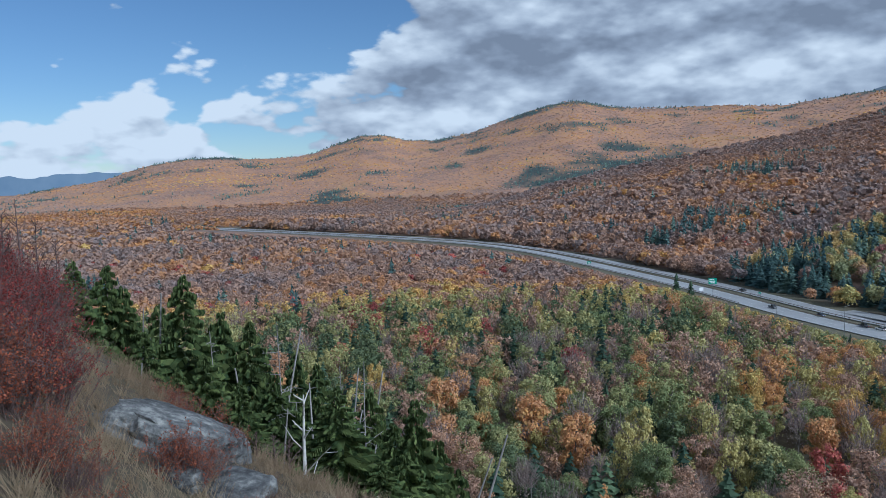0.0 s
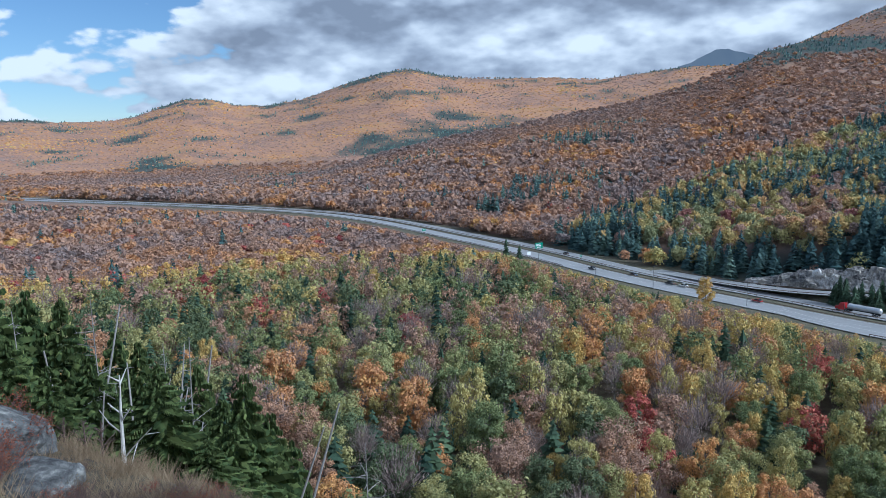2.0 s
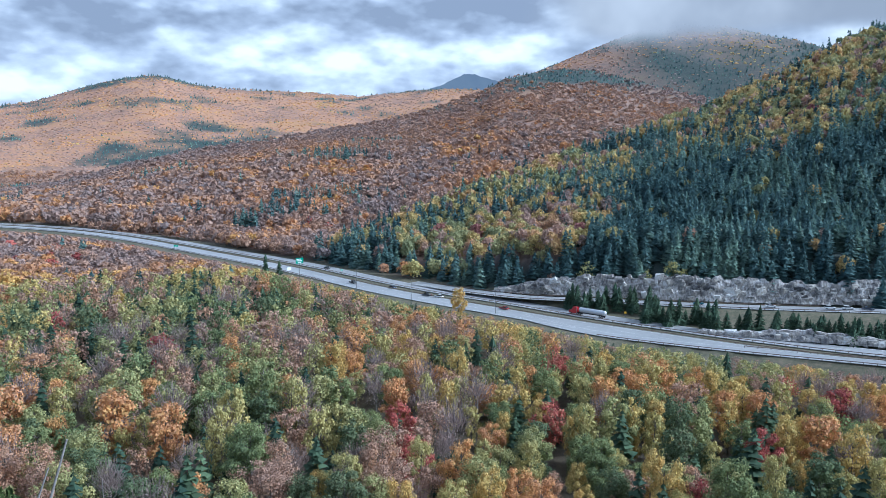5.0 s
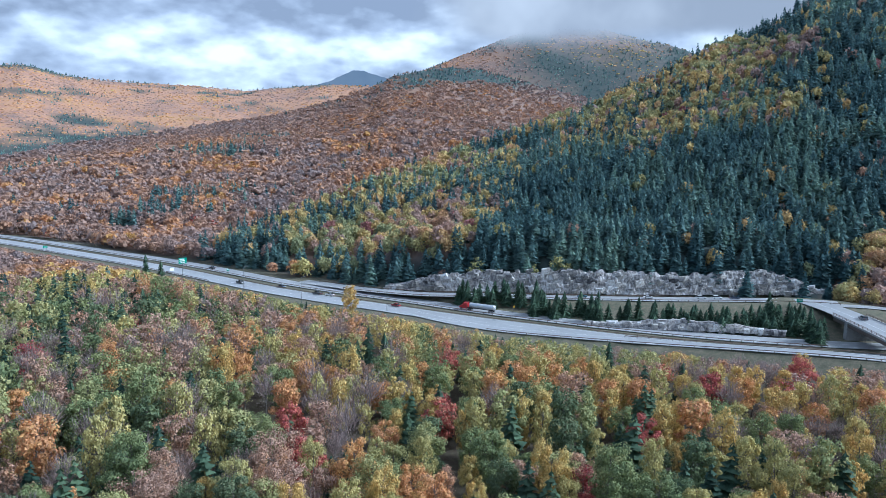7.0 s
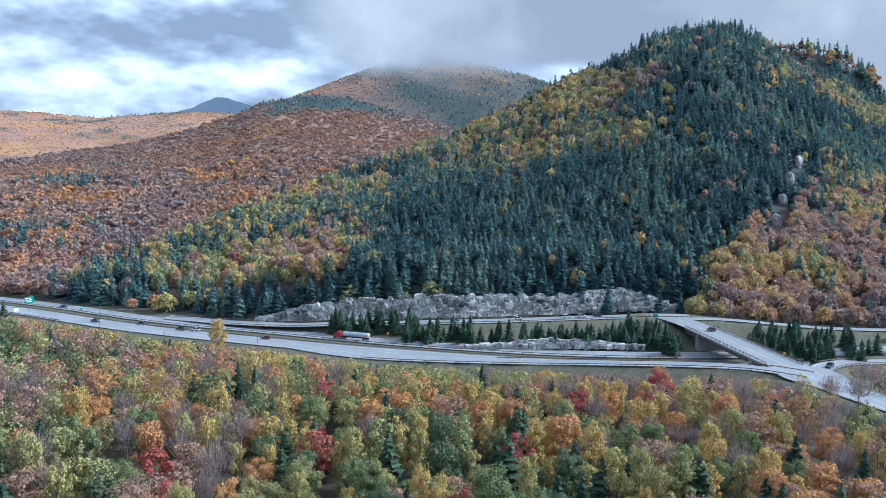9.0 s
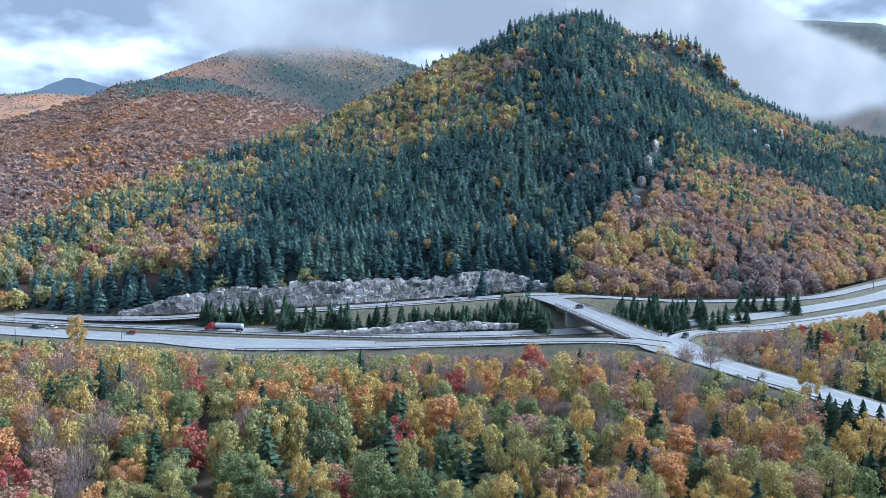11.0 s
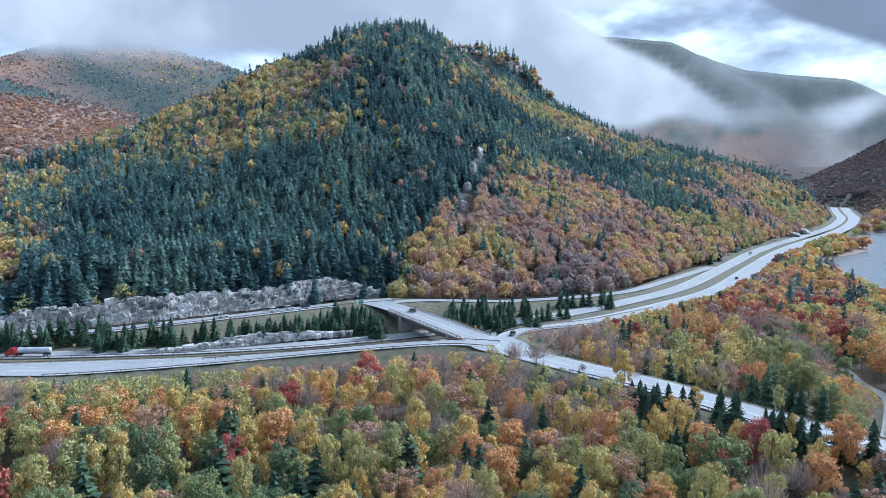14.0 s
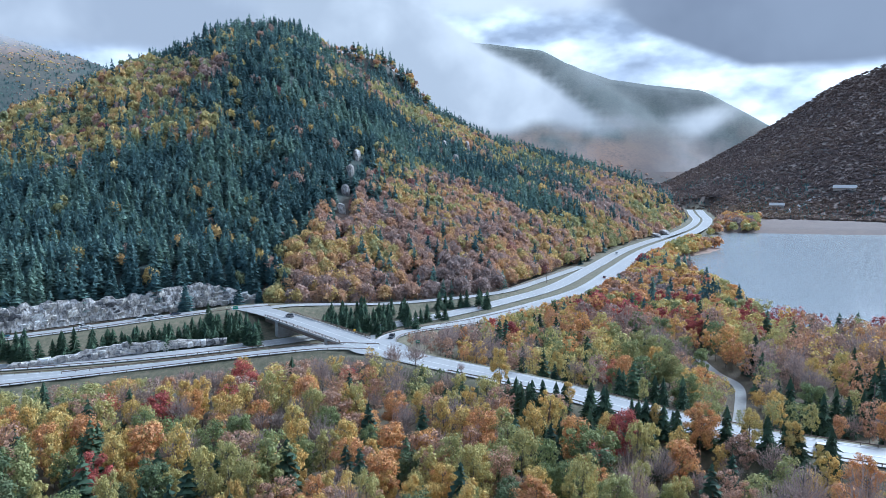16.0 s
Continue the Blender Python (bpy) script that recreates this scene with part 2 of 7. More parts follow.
# crest lines of the hills seen all round: bearing in degrees, distance and height in metres
FAR_RIDGE = [(-42, 3500, -15), (-34, 3536, 22), (-30.5, 3552, 40), (-27.2, 3567, 77), (-24.3, 3580, 102), (-22.7, 3588, 140), (-21, 3595, 171), (-18.7, 3610, 194), (-16.3, 3628, 201),
             (-14.3, 3643, 189), (-11, 3668, 197), (-9.4, 3680, 217), (-7.8, 3692, 258), (-5.9, 3706, 294), (-4.2, 3718, 295), (-2.5, 3731, 269), (-0.4, 3747, 267), (2.6, 3763, 304),
             (4.5, 3772, 348), (6.5, 3782, 392), (7.9, 3790, 419), (9, 3795, 433), (10, 3800, 442), (11, 3805, 437), (12.6, 3813, 411), (14.7, 3824, 396), (18, 3840, 392), (21, 3843, 388),
             (24.3, 3821, 372), (27, 3802, 390), (30, 3782, 409), (36, 3741, 411), (42, 3700, 395)]
SPUR = [(-6, 1500, -30), (4, 1500, 24), (8, 1510, 55), (13, 1522, 85), (17, 1532, 103), (21, 1562, 121), (25, 1650, 144), (28.5, 1727, 169), (31, 1782, 197), (33.7, 1841, 232), (35.3, 1877, 265),
        (37.2, 1918, 283), (39.4, 1967, 299), (42, 1971, 294), (46, 1953, 258), (52, 1927, 201), (58, 1900, 132)]
HILL_WEST = [(21, 500, 6), (25, 557, 12), (27.5, 593, 23), (29, 614, 27), (31, 643, 32), (32.8, 669, 41), (35.6, 709, 51), (37.5, 736, 60), (39.8, 769, 70), (42.6, 810, 83), (45.5, 847, 101),
             (48.4, 879, 118), (50.7, 904, 133), (52.6, 926, 147), (54.4, 939, 163), (56.4, 951, 181), (58.1, 962, 197), (59.9, 973, 210), (61.4, 982, 221)]
HILL_EAST = [(63, 988, 233), (63.6, 990, 246), (65.3, 997, 257), (67.3, 1005, 263), (69.2, 1016, 266), (70.5, 1028, 264), (71.5, 1037, 256), (72.3, 1045, 245), (73, 1051, 233), (74.2, 1062, 220),
             (75.8, 1076, 207), (77.2, 1088, 193), (79.2, 1106, 171), (81.3, 1124, 156), (83.3, 1138, 137), (85.2, 1150, 120), (87.5, 1164, 108), (89.5, 1177, 97), (91.7, 1178, 86), (93.6, 1175, 73),
             (95.7, 1172, 57), (97, 1170, 45), (98.9, 1143, 25), (100.3, 1124, 10), (102, 1100, -6)]
HILL = HILL_WEST + HILL_EAST
CLIFF = [(62, 1450, 299), (66, 1450, 319), (70.5, 1450, 333), (72.5, 1450, 317), (75, 1450, 310), (77.1, 1450, 292), (77.6, 1450, 274), (78.8, 1450, 262), (79.3, 1450, 232), (80.5, 1450, 198), (82.5, 1450, 145)]
RIGHT_MOUNT = [(94, 2300, 7), (97.7, 2300, 53), (100.4, 2300, 110), (103.3, 2300, 179), (105.8, 2300, 240), (107.8, 2300, 297), (109.1, 2300, 325), (110.4, 2300, 345), (112, 2300, 366), (115, 2300, 402), (120, 2300, 435)]
# crest, foot of the slope (bearings, distances), height of the foot, bulge of the slope, fall behind the crest
SLOPES = [(FAR_RIDGE, ([-42, -20, 0, 42], [2300, 2000, 1900, 2000]), 14, 0.10, 0.3), (SPUR, ([-6, 4, 20, 30, 58], [900, 800, 640, 700, 900]), 8, -0.08, 0.16),
          (HILL, ([20, 28, 35, 41, 50, 62, 74, 85, 91, 95, 99, 103], [480, 450, 405, 385, 385, 390, 400, 455, 600, 760, 960, 1050]), 10, 0.14, 0.5),
          (CLIFF, ([60, 84], [1230, 1230]), 60, 0.3, 0.7), (RIGHT_MOUNT, ([94, 120], [1330, 1250]), 10, -0.10, 0.4)]
# mountains behind them (x, y, z), the fall of their flanks and the roundness of their tops
SHOULDER = [(1636, 2148, 371), (1794, 2150, 418), (1954, 2143, 474), (2131, 2111, 544), (2257, 2126, 600), (2396, 1967, 585), (2529, 1793, 530)]
FAR_MOUNT = [(3418, 755, 722), (3485, 321, 680), (3498, 115, 650), (3500, -12, 586), (3493, -214, 510), (3479, -386, 479), (3452, -576, 452), (3426, -715, 364), (3406, -807, 241)]
RIDGES = [(SHOULDER, 0.42, 15), (FAR_MOUNT, 0.60, 20)]


def crest_of(pts, az):
    p = np.array(pts, float)
    return np.interp(az, p[:, 0], p[:, 1]), np.interp(az, p[:, 0], p[:, 2])


def slope_height(x, y, pts, foot, low, bulge, fall):
    """A hillside that climbs from its foot to a crest and falls away behind it."""
    r, az = np.hypot(x, y), np.degrees(np.arctan2(x, y))
    rc, zc = crest_of(pts, az)
    rf = np.interp(az, *foot)
    t = np.clip((r - rf) / (rc - rf), 0, 1)
    ribs = 1 + 0.05 * fbm(az / 2.3 + 7, r / 900, 3) * np.sin(math.pi * t)
    h = np.where(r < rc, low + (zc - low) * (t + bulge * t * (1 - t)) * ribs, zc - fall * (r - rc))
    return np.where((r < rf) | (az < pts[0][0]) | (az > pts[-1][0]), -500.0, h)


def seg_dist(x, y, pts):
    """For each place: the distance to a line of points, and the line's third number there."""
    best, val = np.full(x.shape, 1e9), np.zeros(x.shape)
    for (x0, y0, z0), (x1, y1, z1) in zip(pts[:-1], pts[1:]):
        dx, dy = x1 - x0, y1 - y0
        t = np.clip(((x - x0) * dx + (y - y0) * dy) / (dx * dx + dy * dy + 1e-9), 0, 1)
        d = np.hypot(x - x0 - t * dx, y - y0 - t * dy)
        near = d < best
        best, val = np.where(near, d, best), np.where(near, z0 + t * (z1 - z0), val)
    return best, val


def ridge_height(x, y, pts, fall, top):
    out = np.full(x.shape, -500.0)
    for (x0, y0, z0), (x1, y1, z1) in zip(pts[:-1], pts[1:]):
        dx, dy = x1 - x0, y1 - y0
        t = np.clip(((x - x0) * dx + (y - y0) * dy) / (dx * dx + dy * dy + 1e-9), 0, 1)
        d = np.hypot(x - x0 - t * dx, y - y0 - t * dy)
        out = np.maximum(out, z0 + t * (z1 - z0) - (np.sqrt((d * fall) ** 2 + top * top) - top))
    return out


def spline(pts, step=5.0):
    """A smooth line through points (any number of columns), sampled about every step metres."""
    p = np.array(pts, float)
    p = np.vstack([2 * p[0] - p[1], p, 2 * p[-1] - p[-2]])
    out = []
    for i in range(1, len(p) - 2):
        n = max(2, int(np.hypot(*(p[i + 1] - p[i])[:2]) / step))
        for t in np.linspace(0, 1, n, endpoint=False):
            out.append(0.5 * (2 * p[i] + (p[i + 1] - p[i - 1]) * t + (2 * p[i - 1] - 5 * p[i] + 4 * p[i + 1] - p[i + 2]) * t * t
                              + (3 * p[i] - p[i - 1] - 3 * p[i + 1] + p[i + 2]) * t ** 3))
    out.append(p[-2])
    return np.array(out)


# centre lines of the roads (x, y, z) and widths
PARKWAY_N = [(-420, 1210, 6), (-276, 1083, 6), (-94, 918, 6), (18, 797, 6), (80, 684, 6), (128, 524, 6), (150, 440, 6), (166, 356, 6), (177, 314, 6), (191, 272, 6), (204, 235, 6),
             (220, 198, 6), (234, 168, 6), (255, 137, 5.5), (284, 104, 5), (318, 67, 5.5), (352, 38, 6), (400, 10, 6), (462, -18, 6), (575, -46, 6), (719, -84, 6), (960, -168, 6), (1150, -215, 7), (1300, -235, 8), (1480, -260, 8)]
PARKWAY_S = [(-408, 1224, 6), (-262, 1098, 6), (-80, 932, 6), (33, 808, 6), (97, 691, 6), (146, 530, 6), (169, 446, 6), (185, 362, 6), (196, 321, 6), (210, 281, 6), (222, 243, 6),
             (236, 208, 6), (249, 180, 6), (269, 150, 5.5), (298, 117, 5), (331, 82, 5.5), (364, 55, 6), (408, 29, 6), (467, 2, 6), (578, -27, 6), (724, -66, 6), (966, -152, 6), (1155, -200, 7), (1305, -219, 8), (1480, -243, 8)]
ON_RAMP = [(195, 258, 6), (196.5, 238, 6.05), (202, 214, 6.25), (212, 190, 7), (227, 158, 8.5), (242, 129, 10), (254, 104, 11.3), (262, 84, 11.95), (263, 66, 12)]
CLIFF_ROAD = [(194, 356, 6.1), (205, 314, 7), (217, 283, 8), (231, 263, 9), (263, 230, 9.5), (288, 205, 10), (326, 169, 11), (338, 152, 11.8), (345, 141, 12)]
ROUTE = [(338, 150, 12), (322, 128, 12), (281, 85, 12), (258, 61, 12), (243, 39, 12), (225, 9, 12), (210, -10, 12), (188, -40, 12), (176, -68, 12), (165, -110, 12), (150, -190, 11)]
SLIP = [(332, 146, 12), (350, 128, 11.5), (364, 105, 10), (381, 81, 8.5), (422, 36, 8), (484, 12, 7), (569, -16, 6.1)]
LINK = [(262, 62, 12), (282, 66, 11.6), (305, 60, 10), (340, 40, 7), (385, 13, 6.1)]
ROADS = [("parkway_northbound", PARKWAY_N, 14), ("parkway_southbound", PARKWAY_S, 11), ("on_ramp", ON_RAMP, 8), ("cliff_road", CLIFF_ROAD, 10), ("crossing_road", ROUTE, 13),
         ("slip_road", SLIP, 7), ("link_road", LINK, 8)]
LINES = {n: spline(p) for n, p, w in ROADS}
LAKE = [(345, -112), (420, -104), (512, -103), (600, -98), (650, -96), (690, -108), (740, -140), (790, -166), (815, -150), (870, -152), (1000, -215), (990, -300), (978, -392),
        (930, -600), (700, -650), (450, -520), (350, -330), (320, -200)]
ROCK_WALL = [(214, 304, 8), (238, 276, 9), (270, 243, 9.5), (308, 209, 10), (345, 176, 11), (368, 152, 12)]


def lake_depth(x, y):
    """Metres inside (+) or outside (-) the lake's shore."""
    p = [(a, b, 0) for a, b in LAKE]
    d, _ = seg_dist(x, y, p + p[:1])
    inside = np.zeros(x.shape, bool)
    for (x0, y0), (x1, y1) in zip(LAKE, LAKE[1:] + LAKE[:1]):
        inside ^= ((y0 > y) != (y1 > y)) & (x < (x1 - x0) * (y - y0) / (y1 - y0 + 1e-9) + x0)
    return np.where(inside, d, -d)


def bluff(x, y):
    """The bluff under the camera: a brow a few metres off, then a steep wooded fall."""
    r = np.hypot(x, y) + 1e-6
    az = np.degrees(np.arctan2(x, y))
    k = [-180, -100, -60, -40, -31, -25, -20, -12, -5, 0, 20, 60, 115, 150, 180]
    rb = np.interp(az, k, [60, 40, 16, 11, 9, 9, 6.5, 5.5, 4.8, 4.0, 2.6, 2.6, 3.0, 30, 60])
    zb = np.interp(az, k, [86, 82, 76.5, 74.9, 73.9, 73.1, 72.85, 72.55, 72.5, 72.6, 73.3, 73.5, 73.5, 80, 86])
    top = 73.4 + (zb - 73.4) * smooth(0, 1, r / rb)
    f = r - rb
    steep = np.interp(az, [-180, -60, -30, -12, -4, 6, 115, 150, 180], [0.25, 0.5, 0.6, 0.72, 0.95, 1.5, 1.5, 0.4, 0.25])
    fall = np.where(f > 0, steep * (np.sqrt(f * f + 4) - 2), 0)
    return top - fall


def natural(x, y):
    r = np.hypot(x, y)
    base = 5 + 6 * fbm(x / 260, y / 260) + 0.010 * np.maximum(0, r - 900)
    k = 4.0
    acc = np.exp(np.clip(base / k, -50, 200))
    for row in SLOPES:
        acc = acc + np.exp(np.clip(slope_height(x, y, *row) / k, -50, 200))
    for pts, fall, top in RIDGES:
        acc = acc + np.exp(np.clip((ridge_height(x, y, pts, fall, top) - 8) / k, -50, 200))
    h = k * np.log(acc)
    h = h + 1.6 * fbm(x / 60, y / 60, 3) * smooth(380, 700, r)
    # bench above the blasted rock wall
    bench = ROCK_WALL + [(420, 112, 11), (480, 76, 9)]
    d, z = seg_dist(x, y, bench)
    u = seg_side(x, y, bench)
    up = np.maximum(h, z + 12.5 * (1 - 0.75 * smooth(362, 440, x)) + 0.22 * d)
    w = smooth(2.0, 5.0 + 45 * smooth(355, 410, x), u) * (1 - smooth(25, 80, d))
    h = h * (1 - w) + up * w
    return np.maximum(h, bluff(x, y))


def seg_side(x, y, pts):
    """Signed distance to the left of a line, zero past its ends."""
    best, val = np.full(x.shape, 1e9), np.zeros(x.shape)
    for (x0, y0, _), (x1, y1, _) in zip(pts[:-1], pts[1:]):
        dx, dy = x1 - x0, y1 - y0
        s = ((x - x0) * dx + (y - y0) * dy) / (dx * dx + dy * dy + 1e-9)
        t = np.clip(s, 0, 1)
        d = np.hypot(x - x0 - t * dx, y - y0 - t * dy)
        near = d < best
        side = (dx * (y - y0) - dy * (x - x0)) / (math.hypot(dx, dy) + 1e-9)
        best, val = np.where(near, d, best), np.where(near, np.where(np.abs(s - t) > 0.3, 0, side), val)
    return val


def road_gap(x, y):
    """Distance past the edge of the nearest road."""
    gap = np.full(x.shape, 1e9)
    for n, p, w in ROADS:
        d, _ = seg_dist(x, y, [tuple(q) for q in LINES[n][::3]] + [tuple(LINES[n][-1])])
        gap = np.minimum(gap, d - w / 2)
    return gap


def land(x, y):
    x, y = np.asarray(x, float), np.asarray(y, float)
    h = natural(x, y)
    order = [5, 6, 3, 4, 2, 0, 1]
    for i in order:
        n, p, w = ROADS[i]
        pts = LINES[n]
        if n == "crossing_road":
            pts = np.array([q for q in pts if not (282 < q[0] < 312)])
            cut = [pts[pts[:, 0] >= 312], pts[pts[:, 0] <= 282]]
        else:
            cut = [pts]
        for c in cut:
            d, z = seg_dist(x, y, [tuple(q) for q in c[::2]] + [tuple(c[-1])])
            e = d - w / 2
            lim = np.where(h > z, 40.0, 15.0)
            k = 1 - smooth(0, 1, (e - 2.0) / lim)
            h = h * (1 - k) + (z - 0.35) * k
    # banks that carry the ramps, cut where they meet the parkway
    free = np.full(x.shape, 1e9)
    for i in (0, 1):
        n, p, w = ROADS[i]
        free = np.minimum(free, seg_dist(x, y, [tuple(q) for q in LINES[n][::2]] + [tuple(LINES[n][-1])])[0] - w / 2)
    for i in (2, 3, 5, 6):
        n, p, w = ROADS[i]
        d, z = seg_dist(x, y, [tuple(q) for q in LINES[n]])
        bank = np.minimum(z - 0.3 - 0.6 * np.maximum(0, d - w / 2 - 1.2), 5.6 + 0.8 * np.maximum(0, free - 1))
        h = np.maximum(h, np.where(d < 40, bank, -99))
    lk = lake_depth(x, y)
    shore = np.where(lk > 0, -0.4 - 0.1 * np.minimum(lk, 30), np.maximum(0.3, 0.14 * -lk))
    k = 1 - smooth(8, 130, -lk)
    h = np.where(lk > -130, h * (1 - k) + np.minimum(h, shore) * k, h)
    return h


def sunlit_stand(x, y):
    """How much sunlit orange is put into the woods' colour: most on the far ridge, past the spur."""
    az, r = np.degrees(np.arctan2(x, y)), np.hypot(x, y)
    edge = np.interp(az, [-40, -30, -20, -8, 5, 12, 25, 40], [900, 1150, 1350, 1750, 1900, 1700, 1800, 2100])
    n = fbm(x / 500 + 2, y / 500, 3)
    return np.maximum(smooth(-120, 160, r - edge + 350 * n), 0.4 * smooth(600, 900, r)) * (1 - smooth(36, 46, az))


def mesh_from(name, verts, faces, mat, smooth_shade=True):
    me = bpy.data.meshes.new(name)
    verts, faces = np.asarray(verts, np.float32), np.asarray(faces, np.int32)
    me.vertices.add(len(verts))
    me.vertices.foreach_set("co", verts.ravel())
    n, k = faces.shape
    me.loops.add(n * k)
    me.loops.foreach_set("vertex_index", faces.ravel())
    me.polygons.add(n)
    me.polygons.foreach_set("loop_start", np.arange(0, n * k, k, dtype=np.int32))
    me.polygons.foreach_set("loop_total", np.full(n, k, np.int32))
    me.polygons.foreach_set("use_smooth", np.full(n, smooth_shade))
    me.update(calc_edges=True)
    me.validate()
    if mat:
        me.materials.append(mat)
    return me


def part(name, data, mat, parent, label=""):
    """Links a bmesh or a mesh as one mesh object under a thing or a part."""
    if isinstance(data, bmesh.types.BMesh):
        me = bpy.data.meshes.new(name)
        data.to_mesh(me)
        data.free()
        me.materials.append(mat)
    else:
        me = data
    ob = new(name, me)
    ob.parent = parent
    return tagged(ob, label)


# ---- land ----
def on_hill(az, r):
    """How far up the near hill: 0 at its foot, 1 on its crest; and whether the place lies on its face."""
    rc, _ = crest_of(HILL, az)
    rf = np.interp(az, *SLOPES[2][1])
    t = (r - rf) / (rc - rf)
    return t, (az > 22) & (az < 101.5) & (t > -0.12) & (r < rc + 60)


def spruce_share(x, y, z):
    """How much of the wood is spruce: the dark heart of the hill, its knoll and its eastern crest; caps and bands far off."""
    r, az = np.hypot(x, y), np.degrees(np.arctan2(x, y))
    el = np.degrees(np.arctan2(z + 6 - CAMZ, r))
    n = fbm(x / 90 + 9, y / 90 + 3, 4)
    n2 = fbm(x / 320 + 4, y / 320 + 8, 3)
    t, face = on_hill(az, r)
    top = np.interp(az, [38, 42, 44, 48, 52.4, 57, 60.3, 64, 66.4, 70, 74], [-7.5, -6, -4.3, -1.3, 0.2, 2.1, 2.8, 3.6, 4.5, 6, 8])
    east = np.interp(el, [-10, -8, -6, -4, -1, 3, 8], [66, 66.5, 68, 71, 74.5, 77, 76])
    heart = smooth(-0.8, 0.8, top - el + 3.2 * n) * smooth(-1.2, 1.2, east - az + 4 * n)
    upper = (np.interp(az, [22, 34, 46, 57, 62, 70, 74, 78], [0.22, 0.36, 0.42, 0.46, 0.72, 0.85, 0.75, 0.40]) + 1.3 * n) * (0.25 + 0.75 * np.maximum(smooth(0.12, 0.42, t), smooth(40, 46, az)))
    low_east = smooth(0, 2.0, el - np.interp(az, [68, 75, 82, 88, 95], [-3.6, -3.4, -3.0, -3.2, -3.4]) + 2.5 * n)
    rest = np.where(az > east, 0.09 + low_east * (0.60 + 1.2 * n), upper)
    crest = smooth(0.80, 0.93, t + 0.25 * n) * smooth(74, 80, az) * 0.45
    hill = np.where(el > 8.2, 0.9, heart * 0.96 + (1 - heart) * np.clip(rest + crest, 0.03, 0.92))
    plain = np.where(r > 370, 0.012, 0.05) + 2.6 * np.maximum(0, fbm(x / 150 + 9, y / 150 + 3, 4) - 0.20 + 0.06 * smooth(1500, 2200, r)) * smooth(250, 500, r)
    caps = smooth(0.90, 0.97, z / np.maximum(crest_of(FAR_RIDGE, az)[1], 60) + 0.10 * n2) * (r > 3200) * (az < 34) * np.where((np.abs(az - 9.5) < 4.5) | (np.abs(az + 5) < 2.6) | (np.abs(az + 18) < 3), 0.85, 0.25)
    knob = smooth(205, 262, z + 50 * n2) * smooth(31, 35, az) * (1 - smooth(50, 54, az)) * smooth(1450, 1650, r) * (1 - smooth(2080, 2200, r)) * 0.85
    high = smooth(42, 48, az) * (1 - smooth(70, 76, az)) * smooth(2000, 2150, r) * (0.45 + 1.2 * n2)
    notch = smooth(60, 64, az) * (1 - smooth(86, 92, az)) * smooth(1220, 1260, r) * (1 - smooth(1700, 1800, r)) * 0.6 + smooth(80, 84, az) * smooth(2600, 2750, r) * smooth(120, 330, z) * 0.85
    return np.clip(np.where(face, hill, plain + caps + knob + high + notch), 0.008, 0.97)


def add_tone(me, name, values):
    me.attributes.new(name, "FLOAT", "POINT").data.foreach_set("value", np.asarray(values, np.float32))


def build_ground():
    az = np.radians(np.concatenate([np.arange(-42, 124, 0.35), np.arange(124, 318, 3.0)]))
    r = np.concatenate([np.geomspace(0.25, 14, 46)[:-1], np.geomspace(14, 170, 36)[:-1], np.linspace(170, 480, 84)[:-1], np.geomspace(480, 1300, 60)[:-1], np.geomspace(1300, 4950, 70)])
    A, Rr = np.meshgrid(az, r)
    x, y = np.sin(A) * Rr, np.cos(A) * Rr
    z = land(x, y) + 0.05 * fbm(x / 0.7, y / 0.7, 3) * (Rr < 30)
    n, m = x.shape
    verts = np.vstack([np.stack([x, y, z], -1).reshape(-1, 3), [[0, 0, 73.4]]])
    i, j = np.meshgrid(np.arange(n - 1), np.arange(m), indexing="ij")
    j2 = (j + 1) % m
    a = np.stack([i * m + j, i * m + j2, (i + 1) * m + j2], -1).reshape(-1, 3)
    b = np.stack([i * m + j, (i + 1) * m + j2, (i + 1) * m + j], -1).reshape(-1, 3)
    jj = np.arange(m)
    fan = np.stack([np.full(m, n * m), (jj + 1) % m, jj], -1)
    me = mesh_from("ground", verts, np.vstack([a, b, fan])[:, ::-1], M_FLOOR)
    xf, yf = verts[:, 0], verts[:, 1]
    gap = road_gap(xf, yf)
    add_tone(me, "verge", 1 - smooth(9, 20, gap + 9 * fbm(xf / 18, yf / 18, 3)))
    add_tone(me, "wooded", smooth(330, 380, np.hypot(xf, yf)))
    add_tone(me, "spruce", np.clip(spruce_share(xf, yf, verts[:, 2]) * 1.1, 0, 1))
    add_tone(me, "sunlit_stand", sunlit_stand(xf, yf))
    add_tone(me, "shaded_brown_stand", smooth(93, 97, np.degrees(np.arctan2(xf, yf))) * smooth(880, 960, np.hypot(xf, yf)))
    tagged(new("ground", me), "wooded valley floor and hillsides covered with autumn leaf litter", "ground", kind="structure")


build_ground()


def ribbon(line, width, lift=0.0, shift=0.0):
    p = np.array(line)
    d = np.gradient(p[:, :2], axis=0)
    d /= np.hypot(d[:, 0], d[:, 1])[:, None]
    nrm = np.stack([d[:, 1], -d[:, 0]], -1)
    w = np.broadcast_to(np.asarray(width, float), (len(p),))
    rows = []
    for s in (-0.5, 0.5):
        q = p[:, :2] + nrm * (shift + s * w)[:, None]
        rows.append(np.column_stack([q, p[:, 2] + lift]))
    k = len(p)
    verts = np.vstack(rows)
    i = np.arange(k - 1)
    faces = np.stack([i, i + 1, k + i + 1, k + i], -1)[:, ::-1]
    return verts, faces


